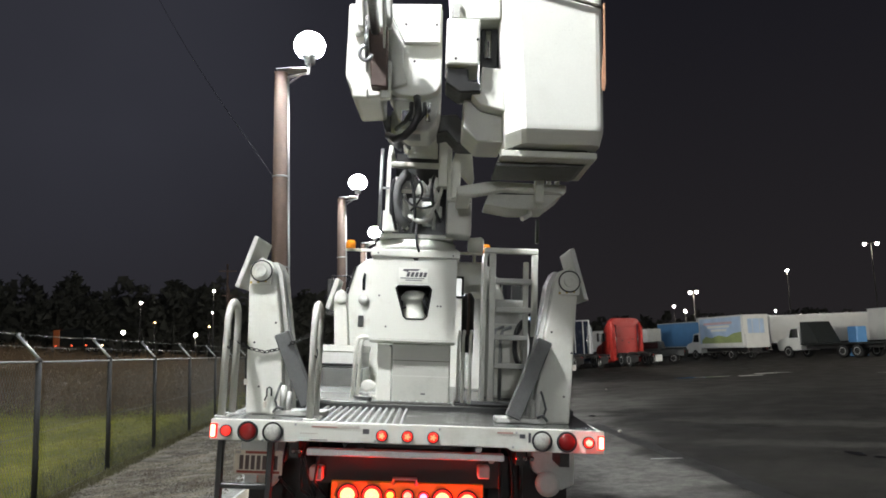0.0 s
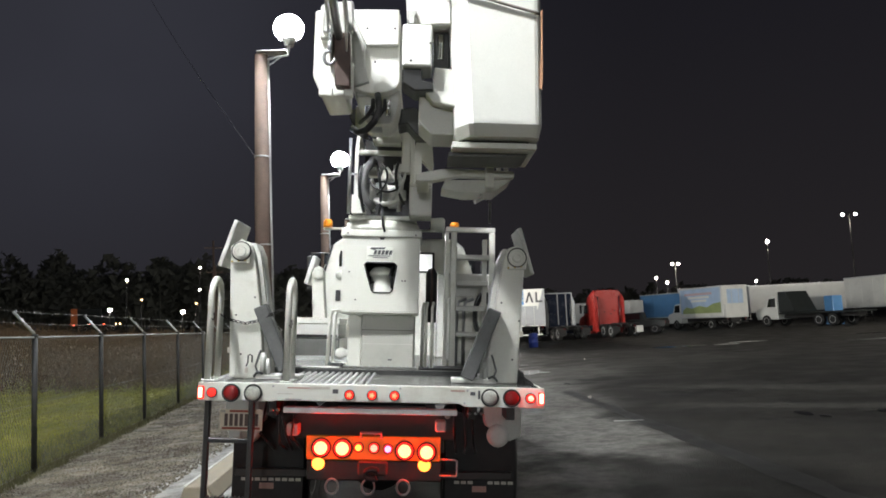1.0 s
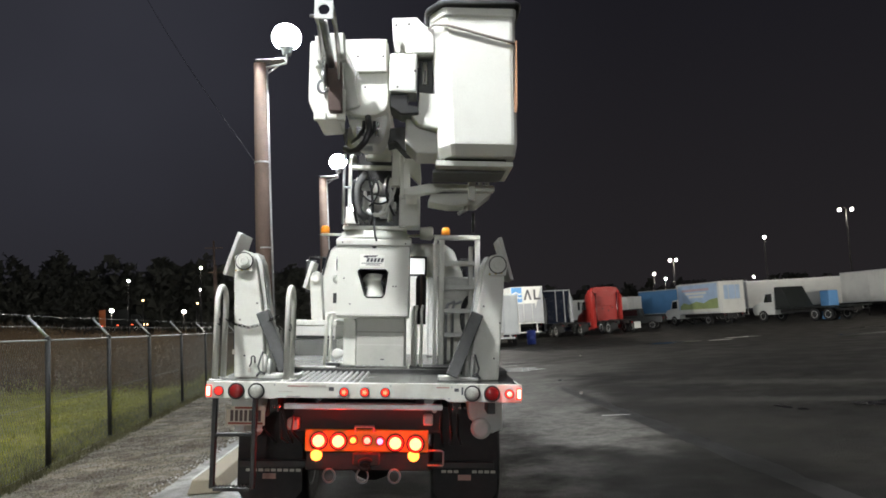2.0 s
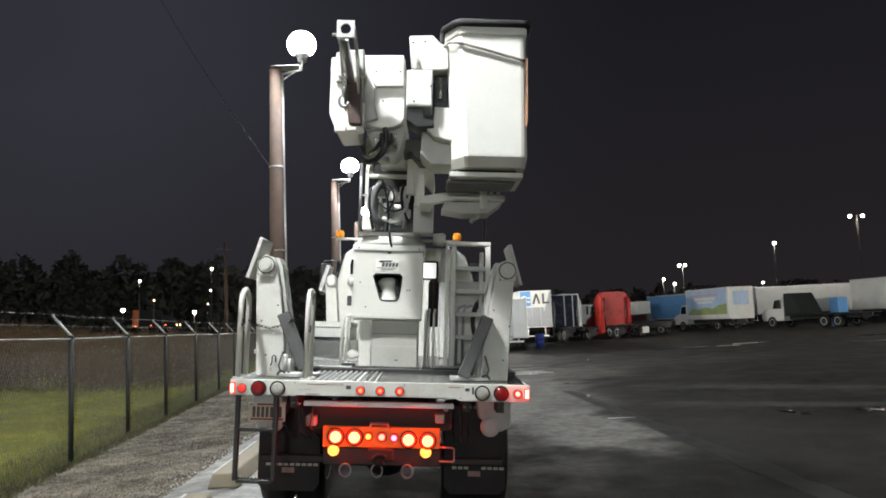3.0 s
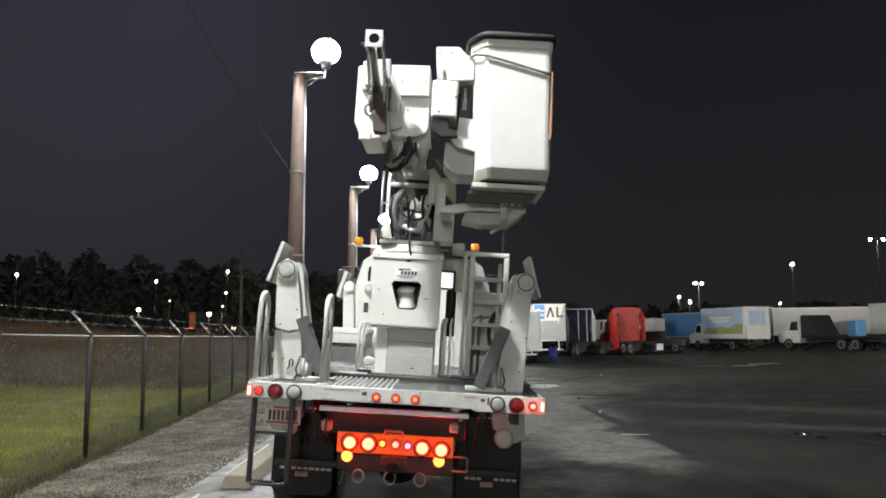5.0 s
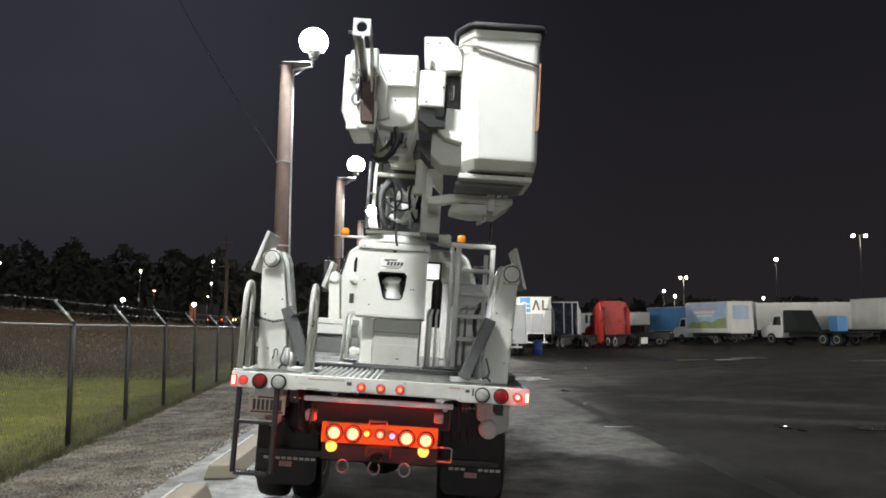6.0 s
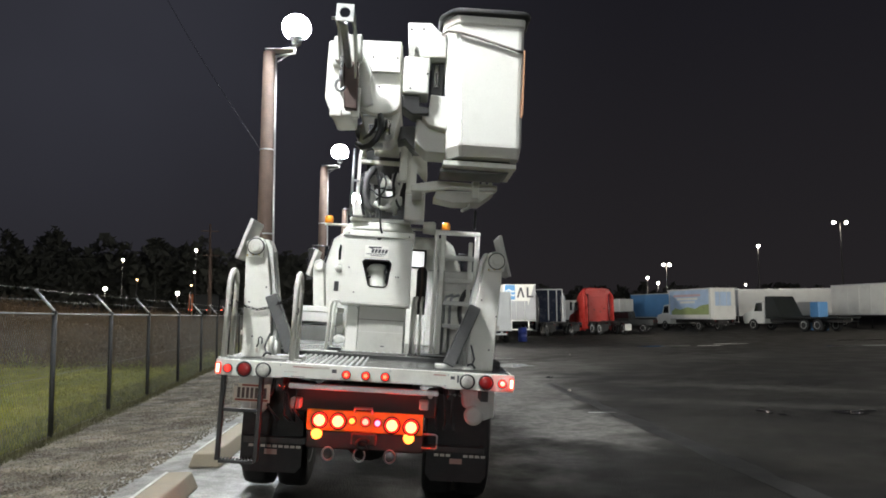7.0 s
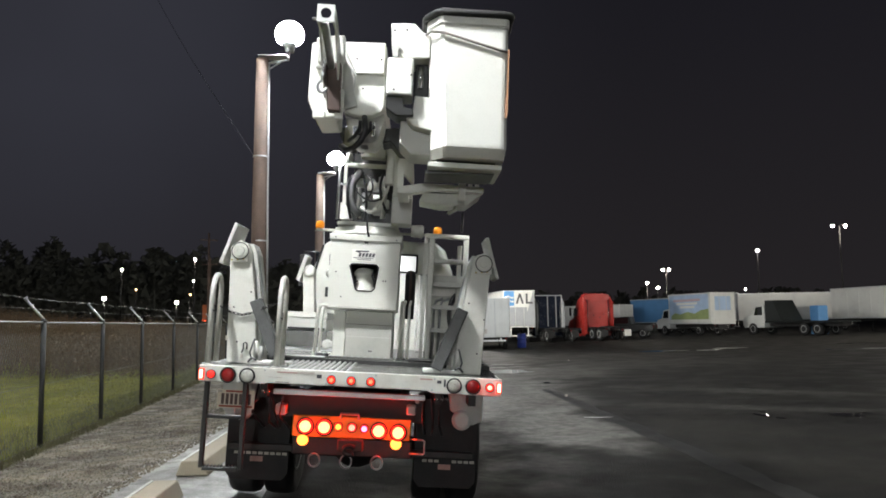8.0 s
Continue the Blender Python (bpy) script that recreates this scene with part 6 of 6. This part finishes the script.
def box_body(root, w, y0, y1, z0, z1, material, ribs=0, name="box_body"):
    bm = B()
    box(bm, -w / 2, w / 2, y0, y1, z0, z1, 0.03, 2)
    bd = part(name, bm, material, root)
    for sx in (-1, 1):
        for z in (z0 + 0.03, z1 - 0.05):
            bm = B()
            box(bm, sx * (w / 2 + 0.008) - 0.012, sx * (w / 2 + 0.008) + 0.012, y0, y1, z - 0.05, z + 0.05)
            part("rail", bm, ALU, bd)
        for k in range(ribs):
            y = y0 + (k + 0.5) * (y1 - y0) / ribs
            bm = B()
            box(bm, sx * (w / 2 + 0.006) - 0.008, sx * (w / 2 + 0.006) + 0.008, y - 0.02, y + 0.02, z0 + 0.1, z1 - 0.12)
            part("side_rib", bm, material, bd)
    # rear doors
    for sx in (-1, 1):
        bm = B()
        box(bm, sx * w / 4 - w / 4 + 0.06, sx * w / 4 + w / 4 - 0.06, y0 - 0.025, y0 - 0.002, z0 + 0.08, z1 - 0.1, 0.008)
        dr = part("rear_door", bm, material, bd)
        bm = B()
        cyl(bm, (sx * 0.35, y0 - 0.045, z0 + 0.05), (sx * 0.35, y0 - 0.045, z1 - 0.08), 0.02, sides=8)
        part("lock_rod", bm, ALU, dr)
    return bd


def tractor(label, paint, m, side_paint=None, category="truck"):
    """A bonneted road tractor with a tall sleeper, facing +y, cab at the front."""
    root = thing("semi_tractor", label, category, m, "parked trucks")
    for x in (-0.43, 0.43):
        bm = B()
        box(bm, x - 0.05, x + 0.05, -3.2, 3.4, 0.75, 1.0)
        part("chassis_rail", bm, BLACK, root)
    # upright rear wall with well rounded upper corners, roof falling away to the windscreen
    bm = B()
    rings = []
    for y, top, half, r in ((-0.2, 3.78, 1.20, 0.42), (0.5, 3.86, 1.20, 0.45), (1.2, 3.55, 1.17, 0.5), (1.75, 2.95, 1.12, 0.45), (2.2, 2.1, 1.08, 0.25)):
        out = [(-half, 0.45), (half, 0.45)] + [(half - r + r * math.cos(radians(q)), top - r + r * math.sin(radians(q))) for q in (0, 22, 45, 67, 90)] + [(-half + r + r * math.cos(radians(q)), top - r + r * math.sin(radians(q))) for q in (90, 113, 135, 158, 180)]
        rings.append([bm.verts.new((x_, y, z_)) for x_, z_ in out])
    for q, w in zip(rings, rings[1:]):
        for k in range(len(q)):
            bm.faces.new((q[k], q[(k + 1) % len(q)], w[(k + 1) % len(q)], w[k])).smooth = k > 1
    bm.faces.new(rings[0])
    bm.faces.new(rings[-1])
    bmesh.ops.recalc_face_normals(bm, faces=bm.faces)
    cab = part("cab", bm, paint, root)
    # raised panel and seams of the rear wall
    for z0, z1, w in ((1.0, 2.15, 0.95), (2.25, 3.05, 0.95), (3.12, 3.5, 0.7)):
        bm = B()
        box(bm, -w, w, -0.235, -0.198, z0, z1, 0.015, 2)
        part("back_panel", bm, paint, cab)
    for x_, z_ in ((-0.35, 2.02), (0.2, 1.85), (0.55, 2.1)):
        bm = B()
        box(bm, x_ - 0.06, x_ + 0.06, -0.25, -0.236, z_ - 0.05, z_ + 0.05, 0.01)
        part("connector", bm, BLACK, cab, "black air and power connector")
    for sx in (-1, 1):
        bm = B()
        prism(bm, [(-0.75, 0.5), (-0.19, 0.5), (-0.19, 3.55), (-0.45, 3.3), (-0.75, 3.0)], sx * 1.17 - 0.02, sx * 1.17 + 0.02, axis="x")
        part("side_extender", bm, side_paint or paint, cab)
        bm = B()
        box(bm, sx * 1.13 - 0.06, sx * 1.13 + 0.06, -0.2, 2.3, 0.3, 0.95, 0.05, 2)
        part("tank_skirt", bm, side_paint or paint, root)
        bm = B()
        box(bm, sx * 0.98 - 0.28, sx * 0.98 + 0.28, -3.52, -3.5, 0.35, 0.85)
        part("mud_flap", bm, RUBBER if side_paint or sx < 0 else TRAILER, root)
    bm = B()
    prism(bm, [(2.19, 0.65), (3.6, 0.65), (3.65, 1.3), (3.4, 1.62), (2.19, 1.95)], -0.95, 0.95, 0.1, 3, axis="x")
    part("bonnet", bm, paint, cab)
    for sx in (-1, 1):
        bm = B()
        prism(bm, [(1.1, 2.0), (2.05, 2.0), (1.85, 2.65), (1.1, 2.7)], sx * 1.15 - 0.015, sx * 1.15 + 0.012, axis="x")
        part("side_window", bm, GLASS, cab)
        bm = B()
        box(bm, sx * 1.42 - 0.08, sx * 1.42 + 0.08, 2.0, 2.1, 2.0, 2.7, 0.02)
        tube(bm, [(sx * 1.14, 2.0, 2.6), (sx * 1.4, 2.05, 2.6)], 0.02, 6)
        part("mirror", bm, BLACK, cab)
        bm = B()
        cyl(bm, (sx * 0.95, -0.32, 0.9), (sx * 0.95, -0.32, 3.3), 0.07, sides=12)
        part("exhaust_pipe", bm, CHROME, cab)
        bm = B()
        cyl(bm, (sx * 0.98, 0.3, 0.75), (sx * 0.98, 1.5, 0.75), 0.3, sides=16)
        part("fuel_tank", bm, CHROME, root)
        bm = B()
        lathe(bm, [(0.05, 0.0), (0.06, -0.03), (0.02, -0.05)], (sx * 0.7, -3.2, 0.85), "y", 10)
        part("tail_lamp", bm, REDLENS, root)
        for y in (-1.45, -2.75):
            veh_wheel(root, sx * 1.0, y)
            bm = B()
            prism(bm, [(y + 0.6 * math.cos(radians(a)), 0.5 + 0.58 * math.sin(radians(a))) for a in (20, 50, 80, 110, 140, 160)] + [(y + 0.54 * math.cos(radians(a)), 0.5 + 0.54 * math.sin(radians(a))) for a in (160, 110, 60, 20)], sx * 1.0 - 0.28, sx * 1.0 + 0.28, axis="x")
            part("mudguard", bm, BLACK, root)
        veh_wheel(root, sx * 1.0, 2.9)
    bm = B()
    box(bm, -0.5, 0.5, -2.5, -1.6, 1.0, 1.12, 0.03)
    part("fifth_wheel", bm, STEEL, root)
    return root


def semi_trailer(label, paint, m, length=14.0, ribs=10, floor_z=1.15, top=4.0):
    root = thing("semi_trailer", label, "trailer", m, "parked trailers")
    box_body(root, 2.55, 0, length, floor_z, top, paint, ribs)
    for sx in (-1, 1):
        for y in (1.5, 2.8):
            veh_wheel(root, sx * 1.0, y)
        bm = B()
        cyl(bm, (sx * 0.8, length - 2.5, 0.02), (sx * 0.8, length - 2.5, floor_z), 0.06, sides=8)
        part("landing_leg", bm, STEEL, root)
        bm = B()
        lathe(bm, [(0.05, 0.0), (0.05, -0.03), (0.02, -0.04)], (sx * 1.0, -0.02, floor_z - 0.1), "y", 10)
        part("tail_lamp", bm, REDLENS, root)
    bm = B()
    box(bm, -1.0, 1.0, 0.02, 0.12, 0.5, 0.6)
    for x in (-0.7, 0.7):
        box(bm, x - 0.04, x + 0.04, 0.04, 0.1, 0.6, floor_z)
    part("bumper", bm, TRAILER, root)
    bm = B()
    box(bm, -0.5, 0.5, 0.5, length - 0.5, floor_z - 0.25, floor_z - 0.01)
    part("underframe", bm, BLACK, root)
    return root


def box_truck(label, m, pictures=True):
    root = thing("box_truck", label, "truck", m, "parked trucks")
    bd = box_body(root, 2.5, -3.6, 2.6, 1.05, 3.75, TRAILER, 0)
    for sx in (-1, 1):
        for x_, z0, z1, m_, nm in ((0.0, 1.45, 3.62, SKYPRINT, "picture_panel"), (0.004, 1.45, 2.15, GREENISH, "picture_panel")):
            bm = B()
            if m_ is SKYPRINT:
                prism(bm, [(-3.35, z0), (2.45, z0), (2.45, z1), (-3.35, z1)], sx * (1.262 + x_) - 0.003, sx * (1.262 + x_) + 0.003, axis="x")
            else:
                hill = [(-3.35, z0), (2.2, z0), (2.2, 1.75), (1.6, 2.05), (0.8, 1.9), (-0.3, 2.12), (-1.4, 1.95), (-2.3, 2.25), (-3.35, 2.35)]
                prism(bm, hill, sx * (1.262 + x_) - 0.003, sx * (1.262 + x_) + 0.003, axis="x")
            part(nm, bm, m_, bd, "printed landscape panel")
        for k in range(3):
            bm = B()
            box(bm, sx * 1.272 - 0.003, sx * 1.272 + 0.003, -2.2 + 0.4 * k, 1.8 - 0.5 * k, 3.05 - 0.30 * k, 3.25 - 0.30 * k)
            part("print_bar", bm, TRAILER if k else PINKPRINT, bd)
        veh_wheel(root, sx * 0.98, -1.6, 0.46)
        veh_wheel(root, sx * 0.98, 3.6, 0.46)
    bm = B()
    box(bm, -0.8, 0.8, -3.63, -3.605, 2.2, 3.4)
    part("picture_panel", bm, SKYPRINT, bd, "printed landscape panel")
    bm = B()
    box(bm, -1.15, 1.15, -3.76, -3.68, 1.0, 2.15, 0.02)
    lg = part("lift_gate", bm, TRAILER, root, "white folded lift gate")
    for x_ in (-0.95, 0.95):
        bm = B()
        box(bm, x_ - 0.06, x_ + 0.06, -3.68, -3.6, 0.6, 2.1, 0.01)
        part("gate_rail", bm, STEEL, lg)
    bm = B()
    prism(bm, [(2.75, 0.6), (5.0, 0.6), (5.05, 1.2), (4.8, 1.45), (4.1, 1.6), (3.75, 2.35), (2.75, 2.45)], -1.1, 1.1, 0.08, 3, axis="x")
    cab = part("cab", bm, TRAILER, root)
    for sx in (-1, 1):
        bm = B()
        prism(bm, [(2.95, 1.6), (3.85, 1.6), (3.65, 2.25), (2.95, 2.28)], sx * 1.1 - 0.012, sx * 1.1 + 0.012, axis="x")
        part("side_window", bm, GLASS, cab)
        bm = B()
        lathe(bm, [(0.06, 0.0), (0.06, -0.03), (0.02, -0.05)], (sx * 0.9, -3.64, 0.9), "y", 12)
        part("tail_lamp", bm, REDLENS, root)
    bm = B()
    box(bm, -1.1, 1.1, -3.7, -3.55, 0.55, 0.68, 0.02)
    box(bm, -0.45, 0.45, -3.5, 4.5, 0.7, 1.04)
    part("chassis", bm, BLACK, root)
    return root


def rollback_truck(label, m):
    root = thing("flatbed_truck", label, "truck", m, "parked trucks")
    bm = B()
    prism(bm, [(2.2, 0.6), (4.6, 0.6), (4.65, 1.3), (4.3, 1.5), (3.6, 1.65), (3.2, 2.5), (2.2, 2.6)], -1.1, 1.1, 0.08, 3, axis="x")
    cab = part("cab", bm, TRAILER, root, "white cab")
    bm = B()
    prism(bm, [(3.55, 0.75), (4.63, 0.75), (4.69, 1.32), (4.33, 1.53), (3.6, 1.7), (3.45, 1.95), (3.40, 1.6)], -1.12, 1.12, 0.05, 2, axis="x")
    part("hood", bm, TRAILER, cab)
    for sx in (-1, 1):
        bm = B()
        prism(bm, [(2.4, 1.65), (3.35, 1.65), (3.1, 2.35), (2.4, 2.4)], sx * 1.1 - 0.012, sx * 1.1 + 0.012, axis="x")
        part("side_window", bm, GLASS, cab)
        for y in (-1.9, -3.2):
            veh_wheel(root, sx * 1.0, y)
        veh_wheel(root, sx * 1.0, 3.5)
    bm = B()
    box(bm, -1.25, 1.25, -5.2, 2.0, 1.02, 1.15, 0.02)
    part("flat_bed", bm, DARKTRUCK, root)
    bm = B()
    prism(bm, [(0.2, 1.16), (2.0, 1.16), (2.0, 2.9), (1.2, 2.9)], -1.2, 1.2, 0.04, axis="x")
    part("headboard", bm, DARKTRUCK, root)
    bm = B()
    box(bm, -0.45, 0.45, -5.0, 4.2, 0.7, 1.0)
    part("chassis", bm, BLACK, root)
    return root


def pickup(label, m):
    root = thing("pickup_truck", label, "truck", m, "parked trucks")
    bm = B()
    prism(bm, [(-2.7, 0.55), (2.7, 0.55), (2.72, 1.05), (1.3, 1.2), (0.8, 1.8), (-0.7, 1.85), (-0.85, 1.2), (-2.7, 1.15)], -0.95, 0.95, 0.06, 2, axis="x")
    part("body", bm, DARKTRUCK, root)
    for sx in (-1, 1):
        for y in (-1.8, 1.75):
            veh_wheel(root, sx * 0.85, y, 0.4)
        bm = B()
        prism(bm, [(-0.6, 1.25), (0.95, 1.25), (0.7, 1.7), (-0.55, 1.75)], sx * 0.95 - 0.01, sx * 0.95 + 0.01, axis="x")
        part("side_window", bm, GLASS, root)
        bm = B()
        box(bm, sx * 0.8 - 0.06, sx * 0.8 + 0.06, -2.74, -2.69, 0.85, 1.05)
        part("tail_lamp", bm, REDLENS, root)
    return root


def put(x, y, rz):
    return pose(x, y, ground_z(x, y), 0, 0, rz)


# trailers and trucks in a slanting row, nearest the bucket truck first
semi_trailer("plain white box trailer near the bucket truck", TRAILER, put(4.35, 45.0, -4), 8.0, 6, 0.75, 3.15)
al = semi_trailer("white trailer with blue wave and dark letter shapes", TRAILER, put(8.0, 58.0, 8), 13.0, 0, 1.2, 4.1)
# flat grey panel added in place of the vehicle before the trailer
bm = B()
box(bm, -1.22, 0.62, -0.036, -0.029, 1.3, 2.78)
part("front_vehicle_panel", bm, GREYTRAILER, al, "grey panel standing in for a vehicle parked in front")
bm = B()
prism(bm, [(0.62, 1.25), (1.26, 1.25), (1.26, 4.05), (1.14, 4.05), (0.80, 2.95), (0.62, 2.4)], -0.038, -0.030)
part("side_panel", bm, GREYTRAILER, al, "grey slanting panel")
bm = B()
box(bm, -1.25, -0.42, -0.036, -0.028, 2.9, 4.05)
part("wave_panel", bm, BLUE, al, "blue printed panel")
for k in range(2):
    bm = B()
    prism(bm, [(-1.2, 3.2 + 0.3 * k), (-0.9, 3.3 + 0.3 * k), (-0.6, 3.15 + 0.3 * k), (-0.45, 3.2 + 0.3 * k), (-0.45, 3.3 + 0.3 * k), (-0.65, 3.28 + 0.3 * k), (-0.9, 3.42 + 0.3 * k), (-1.2, 3.3 + 0.3 * k)], -0.044, -0.037)
    part("wave", bm, TRAILER, al, "white wave shape")
for poly in ([(-0.30, 3.05), (-0.14, 3.05), (0.12, 3.85), (-0.03, 3.85)], [(0.36, 3.05), (0.20, 3.05), (-0.03, 3.85), (0.12, 3.85)], [(0.52, 3.05), (1.08, 3.05), (1.08, 3.2), (0.68, 3.2), (0.68, 3.85), (0.52, 3.85)]):
    bm = B()
    prism(bm, poly, -0.05, -0.04 - 0.004 * (poly[0][0] > 0.5) - 0.002 * (poly[0][0] > 0.3))
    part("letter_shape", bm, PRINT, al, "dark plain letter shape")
# grey side paint puts the light on the tractor's flank into the colour
dk = tractor("dark blue semi tractor with sides greyed for light and pale edge posts", NAVY, put(10.75, 61.0, 10), GREYTRAILER)
for x, z0 in ((-0.1, 1.2), (0.62, 0.9), (1.12, 0.9)):
    bm = B()
    box(bm, x - 0.03, x + 0.03, -0.31, -0.25, z0, 3.7)
    part("edge_post", bm, ALU, dk, "pale metal post on the rear wall")
bm = B()
box(bm, -1.1, 1.15, -0.28, -0.2, 3.70, 3.78, 0.01)
part("top_strip", bm, ALU, dk, "pale metal strip on the roof edge")
tractor("bright red semi tractor with a tall sleeper cab", REDTRUCK, put(14.85, 61.3, 12))
semi_trailer("low white trailer behind the pickup", TRAILER, put(22.6, 80.0, 40), 9.0, 6, 1.0, 3.2)
pickup("dark pickup truck parked on the yard", put(18.3, 65.5, 62))
semi_trailer("blue box trailer behind the box truck", BLUE, put(29.6, 78.0, 25), 9.0, 6, 1.1, 3.75)
box_truck("white box truck with printed landscape panels", put(25.42, 66.8, 15))
rollback_truck("white flatbed truck with a dark headboard and bed", put(31.3, 60.7, 20))
semi_trailer("long white box trailer beside the flatbed", TRAILER, put(42.9, 55.7, 14), 13.0, 10, 1.25, 4.0)
semi_trailer("white box trailer parked in the back row", TRAILER, put(46.0, 77.0, 80), 12.0, 12, 1.2, 4.0)
semi_trailer("grey box trailer parked in the back row", GREYTRAILER, put(34.5, 79.5, 80), 7.0, 6, 1.2, 4.1)
# plain box added in place of a blue truck cab
bm = B()
box(bm, -0.5, 0.5, -0.5, 0.5, 0.0, 2.4, 0.08, 2)
solid("blue_cab_block", bm, BLUE, "plain blue box standing in for a cab behind the flatbed truck", "tank", m=put(33.8, 61.5, 14))
bm = B()
lathe(bm, [(0.27, 0.0), (0.29, 0.02), (0.29, 0.3), (0.31, 0.32), (0.29, 0.34), (0.29, 0.58), (0.31, 0.6), (0.29, 0.62), (0.29, 0.88), (0.25, 0.9)], (0, 0, 0))
solid("barrel", bm, BARREL, "blue plastic barrel standing on the asphalt", "barrel", m=put(6.6, 47.0, 0))


# ---- far lamps ----
def far_lamp(x, y, z, heads, material, r=0.2, label="tall yard light with bright head"):
    g = ground_z(x, y)
    root = thing("street_lamp", label, "street lamp", pose(x, y, g), "far lights")
    bm = B()
    tube(bm, [(0, 0, 0), (0, 0, z - g + 0.15)], [0.11, 0.06], 8)
    part("pole", bm, STEEL, root)
    for dx in heads:
        bm = B()
        tube(bm, [(0, 0, z - g + 0.1), (dx, 0, z - g + 0.16)], 0.03, 6)
        box(bm, dx - 0.22, dx + 0.22, -0.18, 0.18, z - g + 0.12, z - g + 0.24, 0.03)
        hd = part("lamp_head", bm, STEEL, root)
        bm = B()
        bmesh.ops.create_uvsphere(bm, u_segments=12, v_segments=8, radius=r if r >= 0.3 else r * 0.8)
        for v in bm.verts:
            v.co += Vector((dx, 0, z - g))
        part("lens", bm, material, hd, "glowing lamp lens")


far_lamp(39.6, 85, 9.41, (0.05,), FARGLOW, 0.2)
far_lamp(49.5, 85, 12.15, (-0.75, 0.75), FARGLOW, 0.2)
far_lamp(28.8, 85, 7.3, (-0.35, 0.35), FARGLOW, 0.15)
far_lamp(26.46, 85, 5.81, (0.05,), FARGLOW, 0.16)
far_lamp(27.7, 85, 5.22, (0.05,), FARGLOW, 0.15)
far_lamp(41.0, 92, 5.2, (0.05,), FARGLOW, 0.14)
far_lamp(1.73, 50.0, 4.87, (0.05,), YARDFILLGLOW, 0.3)
# added fill, out of view on the right, to brighten the far vehicles
far_lamp(41.0, 38.0, 9.5, (0.05,), YARDFILLGLOW, 0.4)
for x, z, r, m_ in ((-37.1, 5.2, 0.25, FARGLOW), (-28.6, 4.6, 0.25, FARGLOW), (-35.1, 8.6, 0.14, FARGLOW), (-33.4, 6.2, 0.13, FARWARM), (-26.5, 9.7, 0.14, FARGLOW), (-26.6, 7.1, 0.12, FARGLOW),
                     (-27.0, 5.5, 0.13, FARWARM), (-52.0, 9.6, 0.18, FARGLOW), (-19.0, 4.3, 0.14, FARGLOW)):
    far_lamp(x, 90, z, (0.05,), m_, r, "distant small light on a thin pole")
for x, y, h in ((-24.3, 88, 11.5), (-26.0, 95, 9.0)):
    bm = B()
    tube(bm, [(0, 0, 0), (0, 0, h)], [0.16, 0.11], 8)
    box(bm, -1.0, 1.0, -0.05, 0.05, h - 0.9, h - 0.78)
    solid("utility_pole", bm, WOOD, "thin dark wooden utility pole with crossarm", "utility pole", "utility poles", m=put(x, y, 20))


# ---- a truck that drives along the far road ----
def road_truck():
    root = thing("delivery_truck", "small dark delivery truck with an orange tail driving past", "truck", pose(-51, 108, ground_z(-51, 108), 0, 0, -90))
    bm = B()
    box(bm, -1.1, 1.1, -1.7, 1.6, 0.9, 3.2, 0.04)
    part("box_body", bm, DARKTRUCK, root)
    bm = B()
    box(bm, -1.12, 1.12, -2.6, -1.72, 0.9, 3.25, 0.05, 2)
    part("tail_section", bm, ORANGETRUCK, root, "orange tail section with a faint added glow")
    bm = B()
    prism(bm, [(1.7, 0.6), (3.4, 0.6), (3.45, 1.6), (3.0, 2.4), (1.7, 2.5)], -1.0, 1.0, 0.1, 2, axis="x")
    part("cab", bm, DARKTRUCK, root)
    for sx in (-1, 1):
        for y in (-1.4, 2.5):
            veh_wheel(root, sx * 0.95, y, 0.42)
        bm = B()
        lathe(bm, [(0.12, 0.0), (0.10, 0.04)], (sx * 0.7, 3.46, 0.95), "y", 12)
        part("headlamp", bm, FARWARM, root, "lit warm headlamp")
        bm = B()
        lathe(bm, [(0.10, 0.0), (0.08, -0.04)], (sx * 0.9, -2.62, 1.1), "y", 12)
        part("tail_lamp", bm, REDCORE, root, "lit red tail lamp")
        for y in (-2.2, 0.0, 2.0):
            bm = B()
            box(bm, sx * 1.13 - 0.03, sx * 1.13 + 0.03, y - 0.09, y + 0.09, 0.95, 1.05)
            part("side_marker", bm, REDCORE, root, "lit red side marker")
    return root


mover = road_truck()


def motions():
    rows = []
    for t, x in ((0.0, -51.0), (0.5, -48.6), (1.0, -46.7), (1.5, -44.7), (3.0, -39.9), (3.5, -38.0), (4.0, -36.7), (4.5, -35.3), (6.0, -31.8), (7.0, -29.6), (8.0, -27.6)):
        rows.append((t, pose(x, 108, ground_z(x, 108), 0, 0, -90)))
    walk(mover, rows)


motions()
